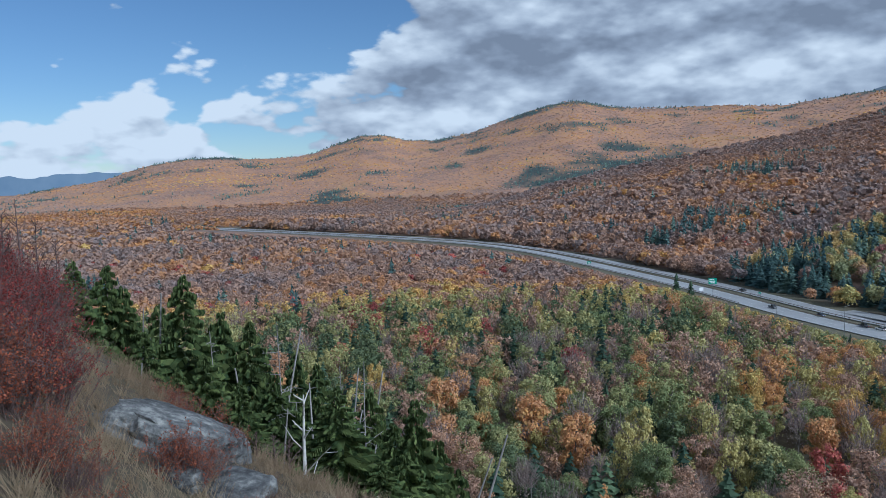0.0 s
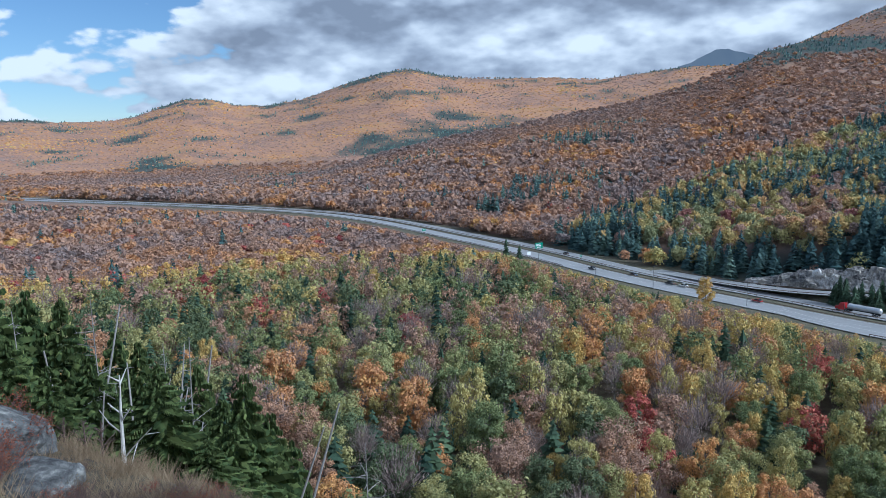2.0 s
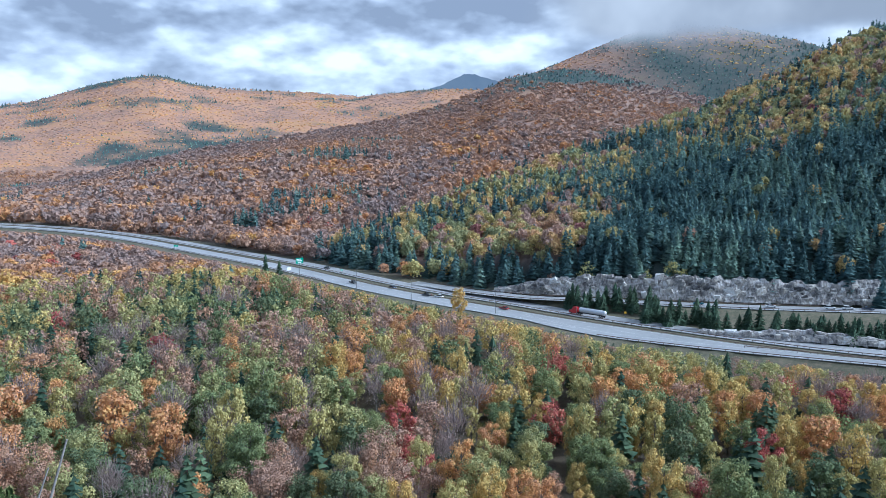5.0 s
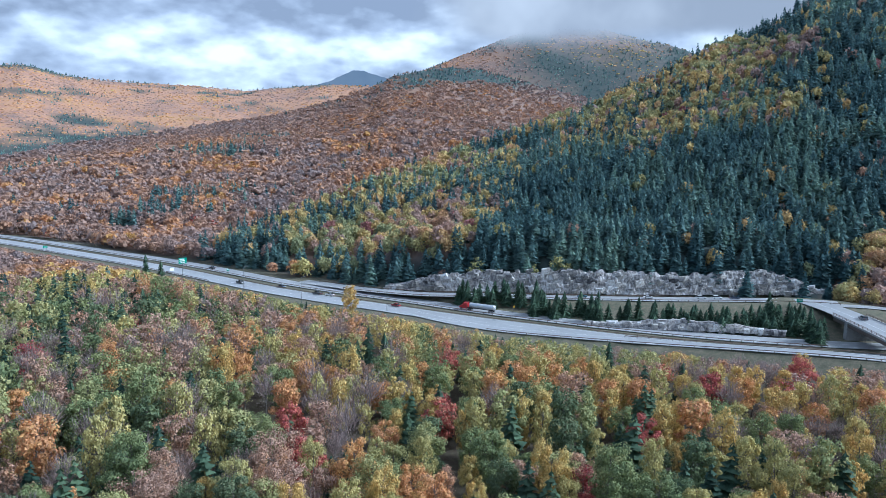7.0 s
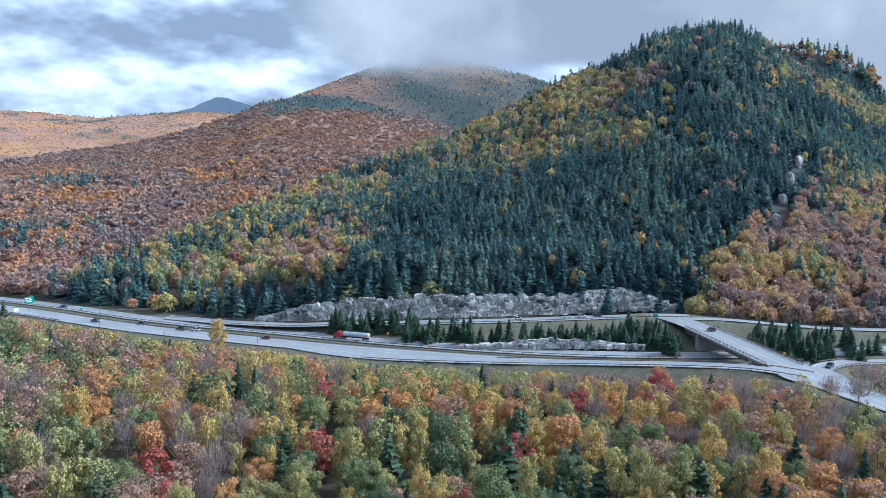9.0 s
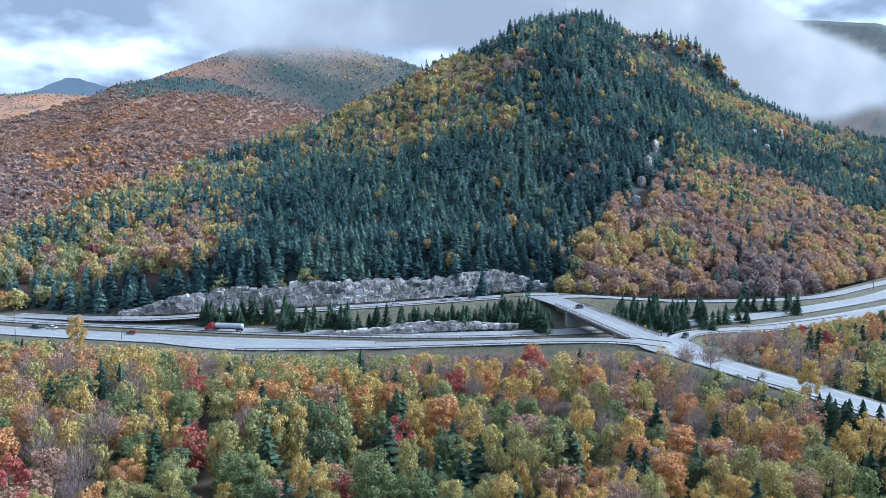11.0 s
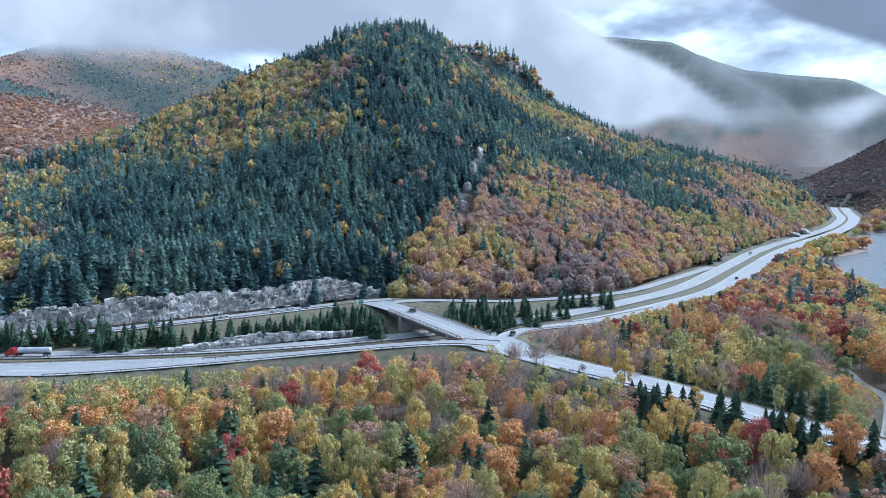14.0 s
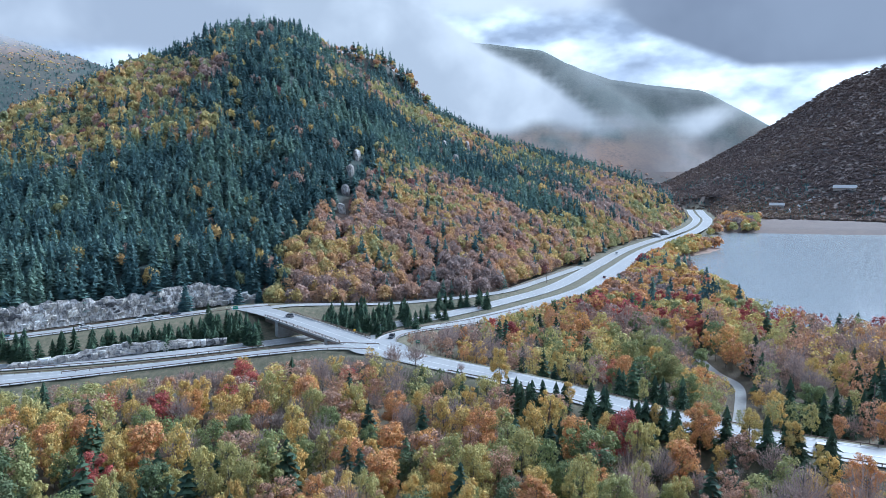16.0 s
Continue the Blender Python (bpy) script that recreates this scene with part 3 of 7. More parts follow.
for depth, (n, p, w) in enumerate(ROADS):
    v, f = ribbon(LINES[n], w, 0.012 * depth)
    tagged(new(n, mesh_from(n, v, f, M_ASPHALT)), "pale grey worn asphalt carriageway with painted lines", "road", kind="structure")

m, nt, b = material("lake_water", 0.22)
b.inputs["Base Color"].default_value = (0.20, 0.225, 0.245, 1)
wave = nt.nodes.new("ShaderNodeBump")
wave.inputs["Strength"].default_value, wave.inputs["Distance"].default_value = 0.8, 0.5
pos = nt.nodes.new("ShaderNodeNewGeometry").outputs["Position"]
nt.links.new(noise_node(nt, pos, 0.35, 6, 0.65), wave.inputs["Height"])
nt.links.new(wave.outputs[0], b.inputs["Normal"])
M_WATER = m
bm = bmesh.new()
bm.faces.new([bm.verts.new((x * 1.0, y, 0)) for x, y in ((250, -60), (250, -700), (1080, -700), (1080, -60))])
tagged(part("lake", bm, M_WATER, None), "wind-ruffled grey lake reflecting the cloudy sky", "lake", kind="structure")

# ---- woods ----
def cards(g, centre, normal, w, h):
    """Small four-cornered sprays of leaves, one for each row."""
    n = len(centre)
    normal = normal / np.linalg.norm(normal, axis=1)[:, None]
    ref = g.normal(size=(n, 3))
    u = np.cross(normal, ref)
    u /= np.linalg.norm(u, axis=1)[:, None] + 1e-9
    v = np.cross(normal, u)
    u, v = u * np.reshape(w, (-1, 1)), v * np.reshape(h, (-1, 1))
    bend = normal * np.reshape(w, (-1, 1)) * 0.35
    verts = np.stack([centre - u - bend, centre - v * 0.9, centre + u - bend, centre + v], 1).reshape(-1, 3)
    return verts, (np.arange(n)[:, None] * 4 + np.arange(4)[None])


def sprays(g, centre, normal, size):
    """Small three-cornered sprays of leaves, one for each row."""
    n = len(centre)
    normal = normal / (np.linalg.norm(normal, axis=1)[:, None] + 1e-9)
    u = np.cross(normal, g.normal(size=(n, 3)))
    u /= np.linalg.norm(u, axis=1)[:, None] + 1e-9
    v = np.cross(normal, u)
    s = np.reshape(size, (-1, 1))
    verts = np.stack([centre + u * s, centre + (v * 0.87 - u * 0.5) * s, centre - (v * 0.87 + u * 0.5) * s], 1).reshape(-1, 3)
    return verts, np.arange(3 * n).reshape(-1, 3)


def branch_tips(g, count, tall, low):
    """Where the boughs of a crown of unit radius end: a lopsided egg, fuller in the middle."""
    z = np.sort(g.uniform(-low, 1.0, count))
    a = np.arange(count) * 2.4 + g.uniform(-0.7, 0.7, count)
    prof = np.sqrt(np.clip(1 - ((z - 0.05) / 1.0) ** 2, 0, 1)) * np.where(z < 0, 1 + 0.25 * z, 1)
    rad = prof * g.uniform(0.45, 0.86, count) * (1 + 0.18 * np.cos(a * 1.0 + g.uniform(0, 6.28)))
    return np.column_stack([np.cos(a) * rad, np.sin(a) * rad, z * tall * g.uniform(0.82, 1.0, count)])


def bough_crown(seed, boughs, per, size, tall=1.25, low=0.75, puff=0.26, inner=0.18):
    """A crown of unit radius: each bough ends in a ragged tuft of leaves; gaps and twigs show between them."""
    g = np.random.default_rng(seed)
    c = branch_tips(g, boughs, tall, low)
    k = np.repeat(np.arange(boughs), per)
    big = g.uniform(0.65, 1.35, boughs)[k] * puff
    o = g.normal(size=(len(k), 3))
    o /= np.linalg.norm(o, axis=1)[:, None]
    rad = g.random(len(k)) ** 0.45
    p = c[k] + o * (big * rad)[:, None] * (1.05, 1.05, 0.72)
    drop = g.random(len(k)) < inner
    p = np.where(drop[:, None], p * g.uniform(0.35, 0.9, (len(k), 1)), p)
    nrm = o + c[k] * 0.5 + g.normal(size=o.shape) * 0.6 + (0, 0, 0.35)
    return sprays(g, p, nrm, size * g.uniform(0.6, 1.4, len(k)))


def tuft_crown(seed, n, size, lumps=7):
    """A crown for the hills: leaf masses over a lumpy outline, closed to the eye."""
    g = np.random.default_rng(seed)
    c = branch_tips(g, lumps, 0.9, 0.35)
    k = g.integers(0, lumps, n)
    o = g.normal(size=(n, 3))
    o /= np.linalg.norm(o, axis=1)[:, None]
    o[:, 2] = np.where(o[:, 2] < -0.25, -o[:, 2], o[:, 2])
    p = c[k] * 0.72 + o * g.uniform(0.26, 0.48, n)[:, None]
    return sprays(g, p, o + g.normal(size=o.shape) * 0.6 + (0, 0, 0.25), size * g.uniform(0.6, 1.4, n))


def bare_crown(seed, twigs, length, width):
    """A leafless crown: thin upward twigs with a few brown leaves left."""
    g = np.random.default_rng(seed)
    d = g.normal(size=(twigs, 3))
    d /= np.linalg.norm(d, axis=1)[:, None]
    d[:, 2] = np.abs(d[:, 2]) + 0.15
    c = d * g.uniform(0.25, 0.95, twigs)[:, None] * (0.95, 0.95, 1.05)
    axis = d * (0.8, 0.8, 1) + g.normal(size=d.shape) * 0.25 + (0, 0, 0.5)
    axis /= np.linalg.norm(axis, axis=1)[:, None]
    side = np.cross(axis, g.normal(size=d.shape))
    side /= np.linalg.norm(side, axis=1)[:, None]
    L, W = length * g.uniform(0.6, 1.3, twigs)[:, None], width
    v = np.stack([c - axis * L - side * W, c - axis * L + side * W, c + axis * L + side * W * 0.3, c + axis * L - side * W * 0.3], 1).reshape(-1, 3)
    f = np.arange(twigs)[:, None] * 4 + np.arange(4)[None]
    return v, f


def spruce_crown(seed, levels, around, twigs=0, slim=1.0, hang=1.0):
    """A spruce of unit height: whorls of drooping boughs, ragged and thinning to a spire. Unit radius at the foot."""
    g = np.random.default_rng(seed)
    V, n = [], 0
    for k in range(levels):
        t = (k + 0.3) / levels
        z = 0.06 + 0.92 * t
        rad = slim * ((1 - t) ** 0.85 * 0.97 + 0.04) * g.uniform(0.82, 1.12)
        count = max(3, int(around * (1 - 0.45 * t)))
        turn = g.uniform(0, 6.28)
        for i in range(count):
            a = turn + 6.283 * i / count + g.uniform(-0.25, 0.25)
            L = rad * g.uniform(0.7, 1.18)
            z = 0.06 + 0.92 * t + g.uniform(-0.45, 0.45) / levels
            if g.random() < 0.06:
                continue
            out = np.array([math.cos(a), math.sin(a), 0])
            side = np.array([-math.sin(a), math.cos(a), 0])
            droop = (0.10 - 0.16 * t) * L * g.uniform(0.5, 1.5) * hang
            base, tip = np.array([0, 0, z + 0.012]), out * L + (0, 0, z - droop)
            mid = out * L * 0.55 + (0, 0, z - droop * 0.3)
            w = L * (0.30 if not twigs else 0.10) + 0.01
            lift = np.array([0, 0, 0.018])
            V.append([base, mid - side * w, tip, mid + side * w + lift])
            for j in range(twigs):
                f = 0.25 + 0.72 * j / twigs
                sgn = 1 if j % 2 else -1
                q = base * (1 - f) + tip * f
                l2 = L * 0.42 * (1.1 - 0.7 * f) * g.uniform(0.7, 1.2)
                dirn = out * 0.75 + side * sgn * 0.75 + (0, 0, -0.10 * hang)
                cr = np.array([0, 0, 0.016 * (0.4 + 0.6 * hang)]) + out * l2 * 0.10
                V.append([q, q + dirn * l2 * 0.5 + cr, q + dirn * l2, q + dirn * l2 * 0.5 - cr])
    v = np.array(V).reshape(-1, 3)
    top = np.array([[0.012, 0, 0.9], [-0.012, 0, 0.9], [0, 0, 1.02], [0, 0.012, 0.9]])
    v = np.vstack([v, top])
    return v, np.arange(len(v)).reshape(-1, 4)


def shaggy_spruce(seed, levels, around):
    """A spruce of unit height for the hill: loose skirts of drooping boughs that thin to a spire."""
    g = np.random.default_rng(seed)
    V = []
    for k in range(levels):
        t = k / levels
        count = max(3, int(round(around * (1 - 0.5 * t))))
        turn = g.uniform(0, 6.28)
        for i in range(count):
            a = turn + 6.283 * i / count + g.uniform(-0.3, 0.3)
            L = ((1 - t) ** 0.8 * 0.95 + 0.07) * g.uniform(0.72, 1.2)
            z = 0.05 + 0.9 * t + g.uniform(-0.5, 0.5) / levels
            w = 0.60 * (6 / max(count, 5)) * g.uniform(0.7, 1.2)
            d = 0.055 * L * g.uniform(0.2, 1.6)
            V.append([(0, 0, min(1.0, z + 0.65 / levels)), (math.cos(a - w) * L, math.sin(a - w) * L, z - d * 0.6), (math.cos(a + w) * L, math.sin(a + w) * L, z - d * 1.1)])
    V.append([(0.03, 0, 0.86), (-0.03, 0.02, 0.86), (0, 0, 1.03)])
    v = np.array(V, float).reshape(-1, 3)
    return v, np.arange(len(v)).reshape(-1, 3)


def cone(sides=6, tiers=2):
    """A low spruce of unit height for far slopes: ragged tiers."""
    v, f = [], []
    for k in range(tiers):
        z0 = k / tiers * 0.85
        z1 = 1.0 if k == tiers - 1 else (k + 1.5) / tiers * 0.85
        rad = 1 - 0.62 * k / max(1, tiers - 1) if tiers > 1 else 1
        b = len(v)
        v.append((0, 0, z1))
        for i in range(sides):
            a = 2 * math.pi * (i + 0.37 * k) / sides
            q = rad * (0.55 if i % 2 else 1.1)
            v.append((math.cos(a) * q, math.sin(a) * q, z0 + (0.06 if i % 2 else 0)))
        f += [(b, b + 1 + i, b + 1 + (i + 1) % sides) for i in range(sides)]
    return np.array(v, float), np.array(f)


def dome(sides=5):
    v = [(0, 0, 1.0)]
    for k, (rad, z) in enumerate([(0.66, 0.70), (1.0, 0.05)]):
        for i in range(sides):
            a = 2 * math.pi * (i + 0.5 * k) / sides
            v.append((math.cos(a) * rad, math.sin(a) * rad, z))
    f = [(0, 1 + i, 1 + (i + 1) % sides) for i in range(sides)]
    for i in range(sides):
        j = (i + 1) % sides
        f += [(1 + i, 1 + sides + i, 1 + j), (1 + j, 1 + sides + i, 1 + sides + j)]
    return np.array(v, float), np.array(f)


def crowd(name, shapes, x, y, z, rad, high, tone, g, mat, jitter=0.0, label="", lean=0.0):
    """Many trees in one mesh; shapes are unit crowns, each tree is turned, stretched and toned in its own way."""
    VV, FF, TT, base = [], [], [], 0
    pick = g.integers(0, len(shapes), len(x))
    for s, (sv, sf) in enumerate(shapes):
        q = pick == s
        n, k = int(q.sum()), len(sv)
        if not n:
            continue
        a = g.uniform(0, 6.283, n)
        c, sn = np.cos(a)[:, None], np.sin(a)[:, None]
        wob = 1 + g.uniform(-jitter, jitter, (n, k)) if jitter else 1.0
        R, Hh = rad[q][:, None], high[q][:, None]
        px, py = (sv[None, :, 0] * c - sv[None, :, 1] * sn) * R * wob, (sv[None, :, 0] * sn + sv[None, :, 1] * c) * R * wob
        pz = sv[None, :, 2] * Hh * wob
        V = np.stack([px + x[q][:, None], py + y[q][:, None], pz + z[q][:, None]], -1).reshape(-1, 3)
        VV.append(V)
        FF.append((sf[None] + (np.arange(n) * k)[:, None, None]).reshape(-1, sf.shape[1]) + base)
        TT.append(np.repeat(tone[q], k))
        base += len(V)
    if not VV:
        return None
    me = mesh_from(name, np.vstack(VV), np.vstack(FF), mat, False)
    add_tone(me, "tone", np.concatenate(TT))
    return tagged(new(name, me), label, "woods", kind="stuff")


def clear_of(x, y, road=5.0):
    return (road_gap(x, y) > road) & (lake_depth(x, y) < -4)


def tone_field(x, y, g):
    """Tone of broadleaf trees: gold and olive in the valley by the bluff, greyer and redder up the far slopes."""
    n = len(x)
    r, az = np.hypot(x, y), np.degrees(np.arctan2(x, y))
    p = fbm(x / 55, y / 55, 3) + 0.5
    u = 0.5 + 0.9 * fbm(x / 38, y / 38, 3) + g.normal(0, 0.24, n)
    near = np.interp(u, [0, 0.12, 0.20, 0.30, 0.41, 0.52, 0.68, 0.86, 1.0], [0.02, 0.04, 0.14, 0.25, 0.36, 0.47, 0.57, 0.68, 0.82])
    u2 = 0.5 + 1.3 * fbm(x / 22 + 8, y / 22, 2) + g.normal(0, 0.22, n)
    point = np.interp(u2, [0, 0.15, 0.24, 0.34, 0.48, 0.60, 0.75, 0.9, 1.0], [1.0, 0.962, 0.30, 0.35, 0.40, 0.52, 0.62, 0.70, 0.80])
    # western trees get darker tones: cloud shade over the valley put into leaf colour
    west = 1 - smooth(12, 36, az)
    near = np.where(g.random(n) < 0.80 * west, np.interp(g.random(n) + 0.4 * (p - 0.5), [0, 0.06, 0.16, 0.25, 0.30, 0.62, 0.80, 1.0], [0.03, 0.20, 0.27, 0.36, 0.60, 0.74, 0.83, 0.88]), np.where((g.random(n) < west) & (near > 0.4) & (near < 0.62), 0.23, near))
    mid = np.clip(0.07 + 0.24 * p + g.normal(0, 0.07, n), 0.0, 0.60)
    up, face = on_hill(az, r)
    q = g.random(n)
    gold = np.clip(0.53 + 0.26 * (p - 0.5) + g.normal(0, 0.075, n), 0.33, 0.70)
    gold = np.where(q < 0.16, g.uniform(0.02, 0.28, n), gold)
    apron = np.clip(0.29 + 0.62 * (p - 0.5) + g.normal(0, 0.13, n), 0.02, 0.62)
    heath = smooth(0.42, 0.60, fbm(x / 70 + 3, y / 70, 3) + 0.5) * smooth(60, 64, az) * (1 - smooth(72, 76, az)) * smooth(0.45, 0.6, up)
    hill = np.where(g.random(n) < smooth(67, 72, az - 6 * fbm(x / 80, y / 80, 2)) * (1 - smooth(0.28, 0.5, up + 0.3 * (p - 0.5))), apron, gold)
    hill = np.where(g.random(n) < smooth(84, 92, az) * 0.6, np.clip(apron + 0.1, 0, 0.62), hill)
    hill = np.where(g.random(n) < 0.75 * heath, g.uniform(0.0, 0.16, n), hill)
    hill = np.where((az < 41) & (up < 0.4) & (q > 0.25), np.clip(0.42 + 0.5 * (p - 0.5) + g.normal(0, 0.14, n), 0.04, 0.68), hill)
    late = np.where(r < 420, point, np.clip(0.14 + 0.50 * p + g.normal(0, 0.12, n), 0.0, 0.66))
    t = np.where(r < 300, near, mid)
    band = smooth(260, 520, r + 80 * fbm(x / 90, y / 90, 2))
    t = near * (1 - band) + mid * band
    t = np.where((az > 66) & (r > 345), late, t)
    t = np.where(face & (r > 352), hill, t)
    t = np.where((g.random(n) < 0.014) & (r < 700), g.uniform(0.955, 1.0, n), t)
    return t


def scatter(n, az0, az1, r0, r1, seed, power=1.0):
    g = np.random.default_rng(seed)
    a = np.radians(g.uniform(az0, az1, n))
    r = (r0 ** power + g.random(n) * (r1 ** power - r0 ** power)) ** (1 / power) if power else r0 * (r1 / r0) ** g.random(n)
    return np.sin(a) * r, np.cos(a) * r, r, g


FOOTPATH = [(205, -48, 11.5), (214, -50, 10), (233, -55, 7), (258, -60, 5), (275, -56, 4.5), (300, -54, 4)]


def between_roads(x, y):
    """False on the grass medians between the roads, where only planted spruces stand."""
    a = np.minimum(np.minimum(seg_dist(x, y, PARKWAY_S)[0], seg_dist(x, y, CLIFF_ROAD)[0]), np.minimum(seg_dist(x, y, SLIP)[0], seg_dist(x, y, ROUTE)[0]))
    r, az = np.hypot(x, y), np.degrees(np.arctan2(x, y))
    strip = (seg_side(x, y, PARKWAY_S) > 0) & (((seg_side(x, y, CLIFF_ROAD) < 0) & (az < 63)) | ((seg_side(x, y, SLIP) < 0) & (az >= 63))) & (a < 40)
    inner = (seg_side(x, y, ON_RAMP) > 0) & (seg_dist(x, y, ON_RAMP)[0] < 30) & (seg_side(x, y, PARKWAY_N) < 0)
    return ~(strip & (r < 480)) & ~inner


def in_sight(x, y, z, tall):
    """False for trees on slopes that are turned away and hidden behind a crest."""
    az = np.radians(np.arange(-38, 118, 0.5))
    rr = np.geomspace(150, 4300, 220)
    A, R = np.meshgrid(az, rr)
    el = (land(np.sin(A) * R, np.cos(A) * R) - CAMZ) / R
    run = np.maximum.accumulate(el, 0)
    r = np.hypot(x, y)
    i = np.clip(np.searchsorted(rr, r) - 1, 0, len(rr) - 1)
    j = np.clip(np.round((np.degrees(np.arctan2(x, y)) + 38) / 0.5).astype(int), 0, len(az) - 1)
    return (z + tall * 1.3 - CAMZ) / r > run[i, j] - 0.002


ROAD_EDGE = {}


def under_road(x, y):
    """Height that a tree may reach without hiding the roadway behind it: the woods are kept low along the road."""
    if not ROAD_EDGE:
        az = np.arange(-40, 120, 0.25)
        rr, aa, ee = [], [], []
        for p, w in [(LINES[name][::2], w) for name, _, w in ROADS] + [(spline(FOOTPATH, 4), 3.4)]:
            d = np.hypot(p[:, 0], p[:, 1])
            rr.append(d)
            aa.append(np.degrees(np.arctan2(p[:, 0], p[:, 1])))
            ee.append(np.degrees(np.arctan2(p[:, 2] - CAMZ, d - w / 2 - 1)))
        rr, aa, ee = np.concatenate(rr), np.concatenate(aa), np.concatenate(ee)
        for i, a in enumerate(az):
            q = np.abs(aa - a) < 0.9
            ROAD_EDGE[i] = (rr[q], ee[q])
    r, b = np.hypot(x, y), np.degrees(np.arctan2(x, y))
    z, out = land(x, y), np.full(len(x), 99.0)
    for k in range(len(x)):
        d, e = ROAD_EDGE[min(max(int(round((b[k] + 40) / 0.25)), 0), 639)]
        q = d > r[k] + 2
        if q.any():
            slack = 0.12 if b[k] < 72 else -0.5
            out[k] = CAMZ + r[k] * math.tan(radians(e[q].min() - slack)) - z[k]
    return out


def grow_far():
    x, y, r, g = scatter(74000, -36, 98, 1150, 4000, 1, 0.2)
    z = land(x, y)
    keep = clear_of(x, y, 8) & in_sight(x, y, z, 9)
    x, y, z, r = x[keep], y[keep], z[keep], r[keep]
    fs = sunlit_stand(x, y)
    az = np.degrees(np.arctan2(x, y))
    bald = (az > 78) & (r > 2650)
    x, y, z, r, fs, az = (k[~bald] for k in (x, y, z, r, fs, az))
    sp = g.random(len(x)) < spruce_share(x, y, z)
    rad = (2.5 + 0.0009 * r) * g.uniform(0.7, 1.3, len(x))
    # sun is toned into the leaves: orange on the far ridge, gold on the shoulder
    tone = np.clip(0.13 + 0.15 * fs + 0.24 * fbm(x / 240, y / 240, 3) + g.normal(0, 0.05, len(x)) + 0.34 * smooth(42, 46, az) * (1 - smooth(66, 74, az)) * smooth(2050, 2250, r) * smooth(-0.05, 0.2, fbm(x / 300, y / 300, 3) + 0.1), 0, 0.60)
    a, b = ~sp & (r < 2000), ~sp & (r >= 2000)
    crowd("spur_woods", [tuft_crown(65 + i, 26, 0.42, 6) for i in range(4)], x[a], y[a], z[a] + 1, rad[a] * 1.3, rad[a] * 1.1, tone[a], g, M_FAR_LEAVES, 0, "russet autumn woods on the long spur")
    crowd("far_woods", [dome(4)], x[b], y[b], z[b] - 1, rad[b] * 1.1, rad[b] * 0.62, tone[b], g, M_FAR_LEAVES, 0.25, "distant hillsides of russet and orange autumn woods")
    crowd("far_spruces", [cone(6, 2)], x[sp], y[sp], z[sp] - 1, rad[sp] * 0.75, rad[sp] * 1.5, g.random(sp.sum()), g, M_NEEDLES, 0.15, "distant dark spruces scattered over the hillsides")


def grow_right_mount():
    x, y, r, g = scatter(24000, 91, 117, 1200, 2400, 5, 0.6)
    z = land(x, y)
    keep = clear_of(x, y, 8) & in_sight(x, y, z, 8)
    x, y, z, r = x[keep], y[keep], z[keep], r[keep]
    rad = (2.1 + 0.0006 * r) * g.uniform(0.7, 1.3, len(x))
    el = np.degrees(np.arctan2(z - CAMZ, r))
    tone = np.clip(0.10 + 0.15 * fbm(x / 160, y / 160, 3) + g.normal(0, 0.05, len(x)) + 0.18 * (1 - smooth(-2.6, -1.2, el)), 0, 0.55)
    sp = g.random(len(x)) < 0.16 * (1 - smooth(-2.4, -1.6, el)) + 0.35 * smooth(0.1, 0.25, fbm(x / 200, y / 60, 3)) * (1 - smooth(-1, 1, el))
    crowd("mountain_woods", [tuft_crown(75 + i, 18, 0.5, 6) for i in range(4)], x[~sp], y[~sp], z[~sp] + 0.5, rad[~sp] * 1.35, rad[~sp] * 0.8, tone[~sp], g, M_MOUNT_LEAVES, 0, "brown and purple autumn woods on the mountain beyond the lake")
    crowd("lakeside_spruces", [cone(6, 2)], x[sp], y[sp], z[sp] - 1, rad[sp] * 0.7, rad[sp] * 1.9, g.random(sp.sum()), g, M_NEEDLES, 0.15, "dark spruces at the foot of the mountain beyond the lake")


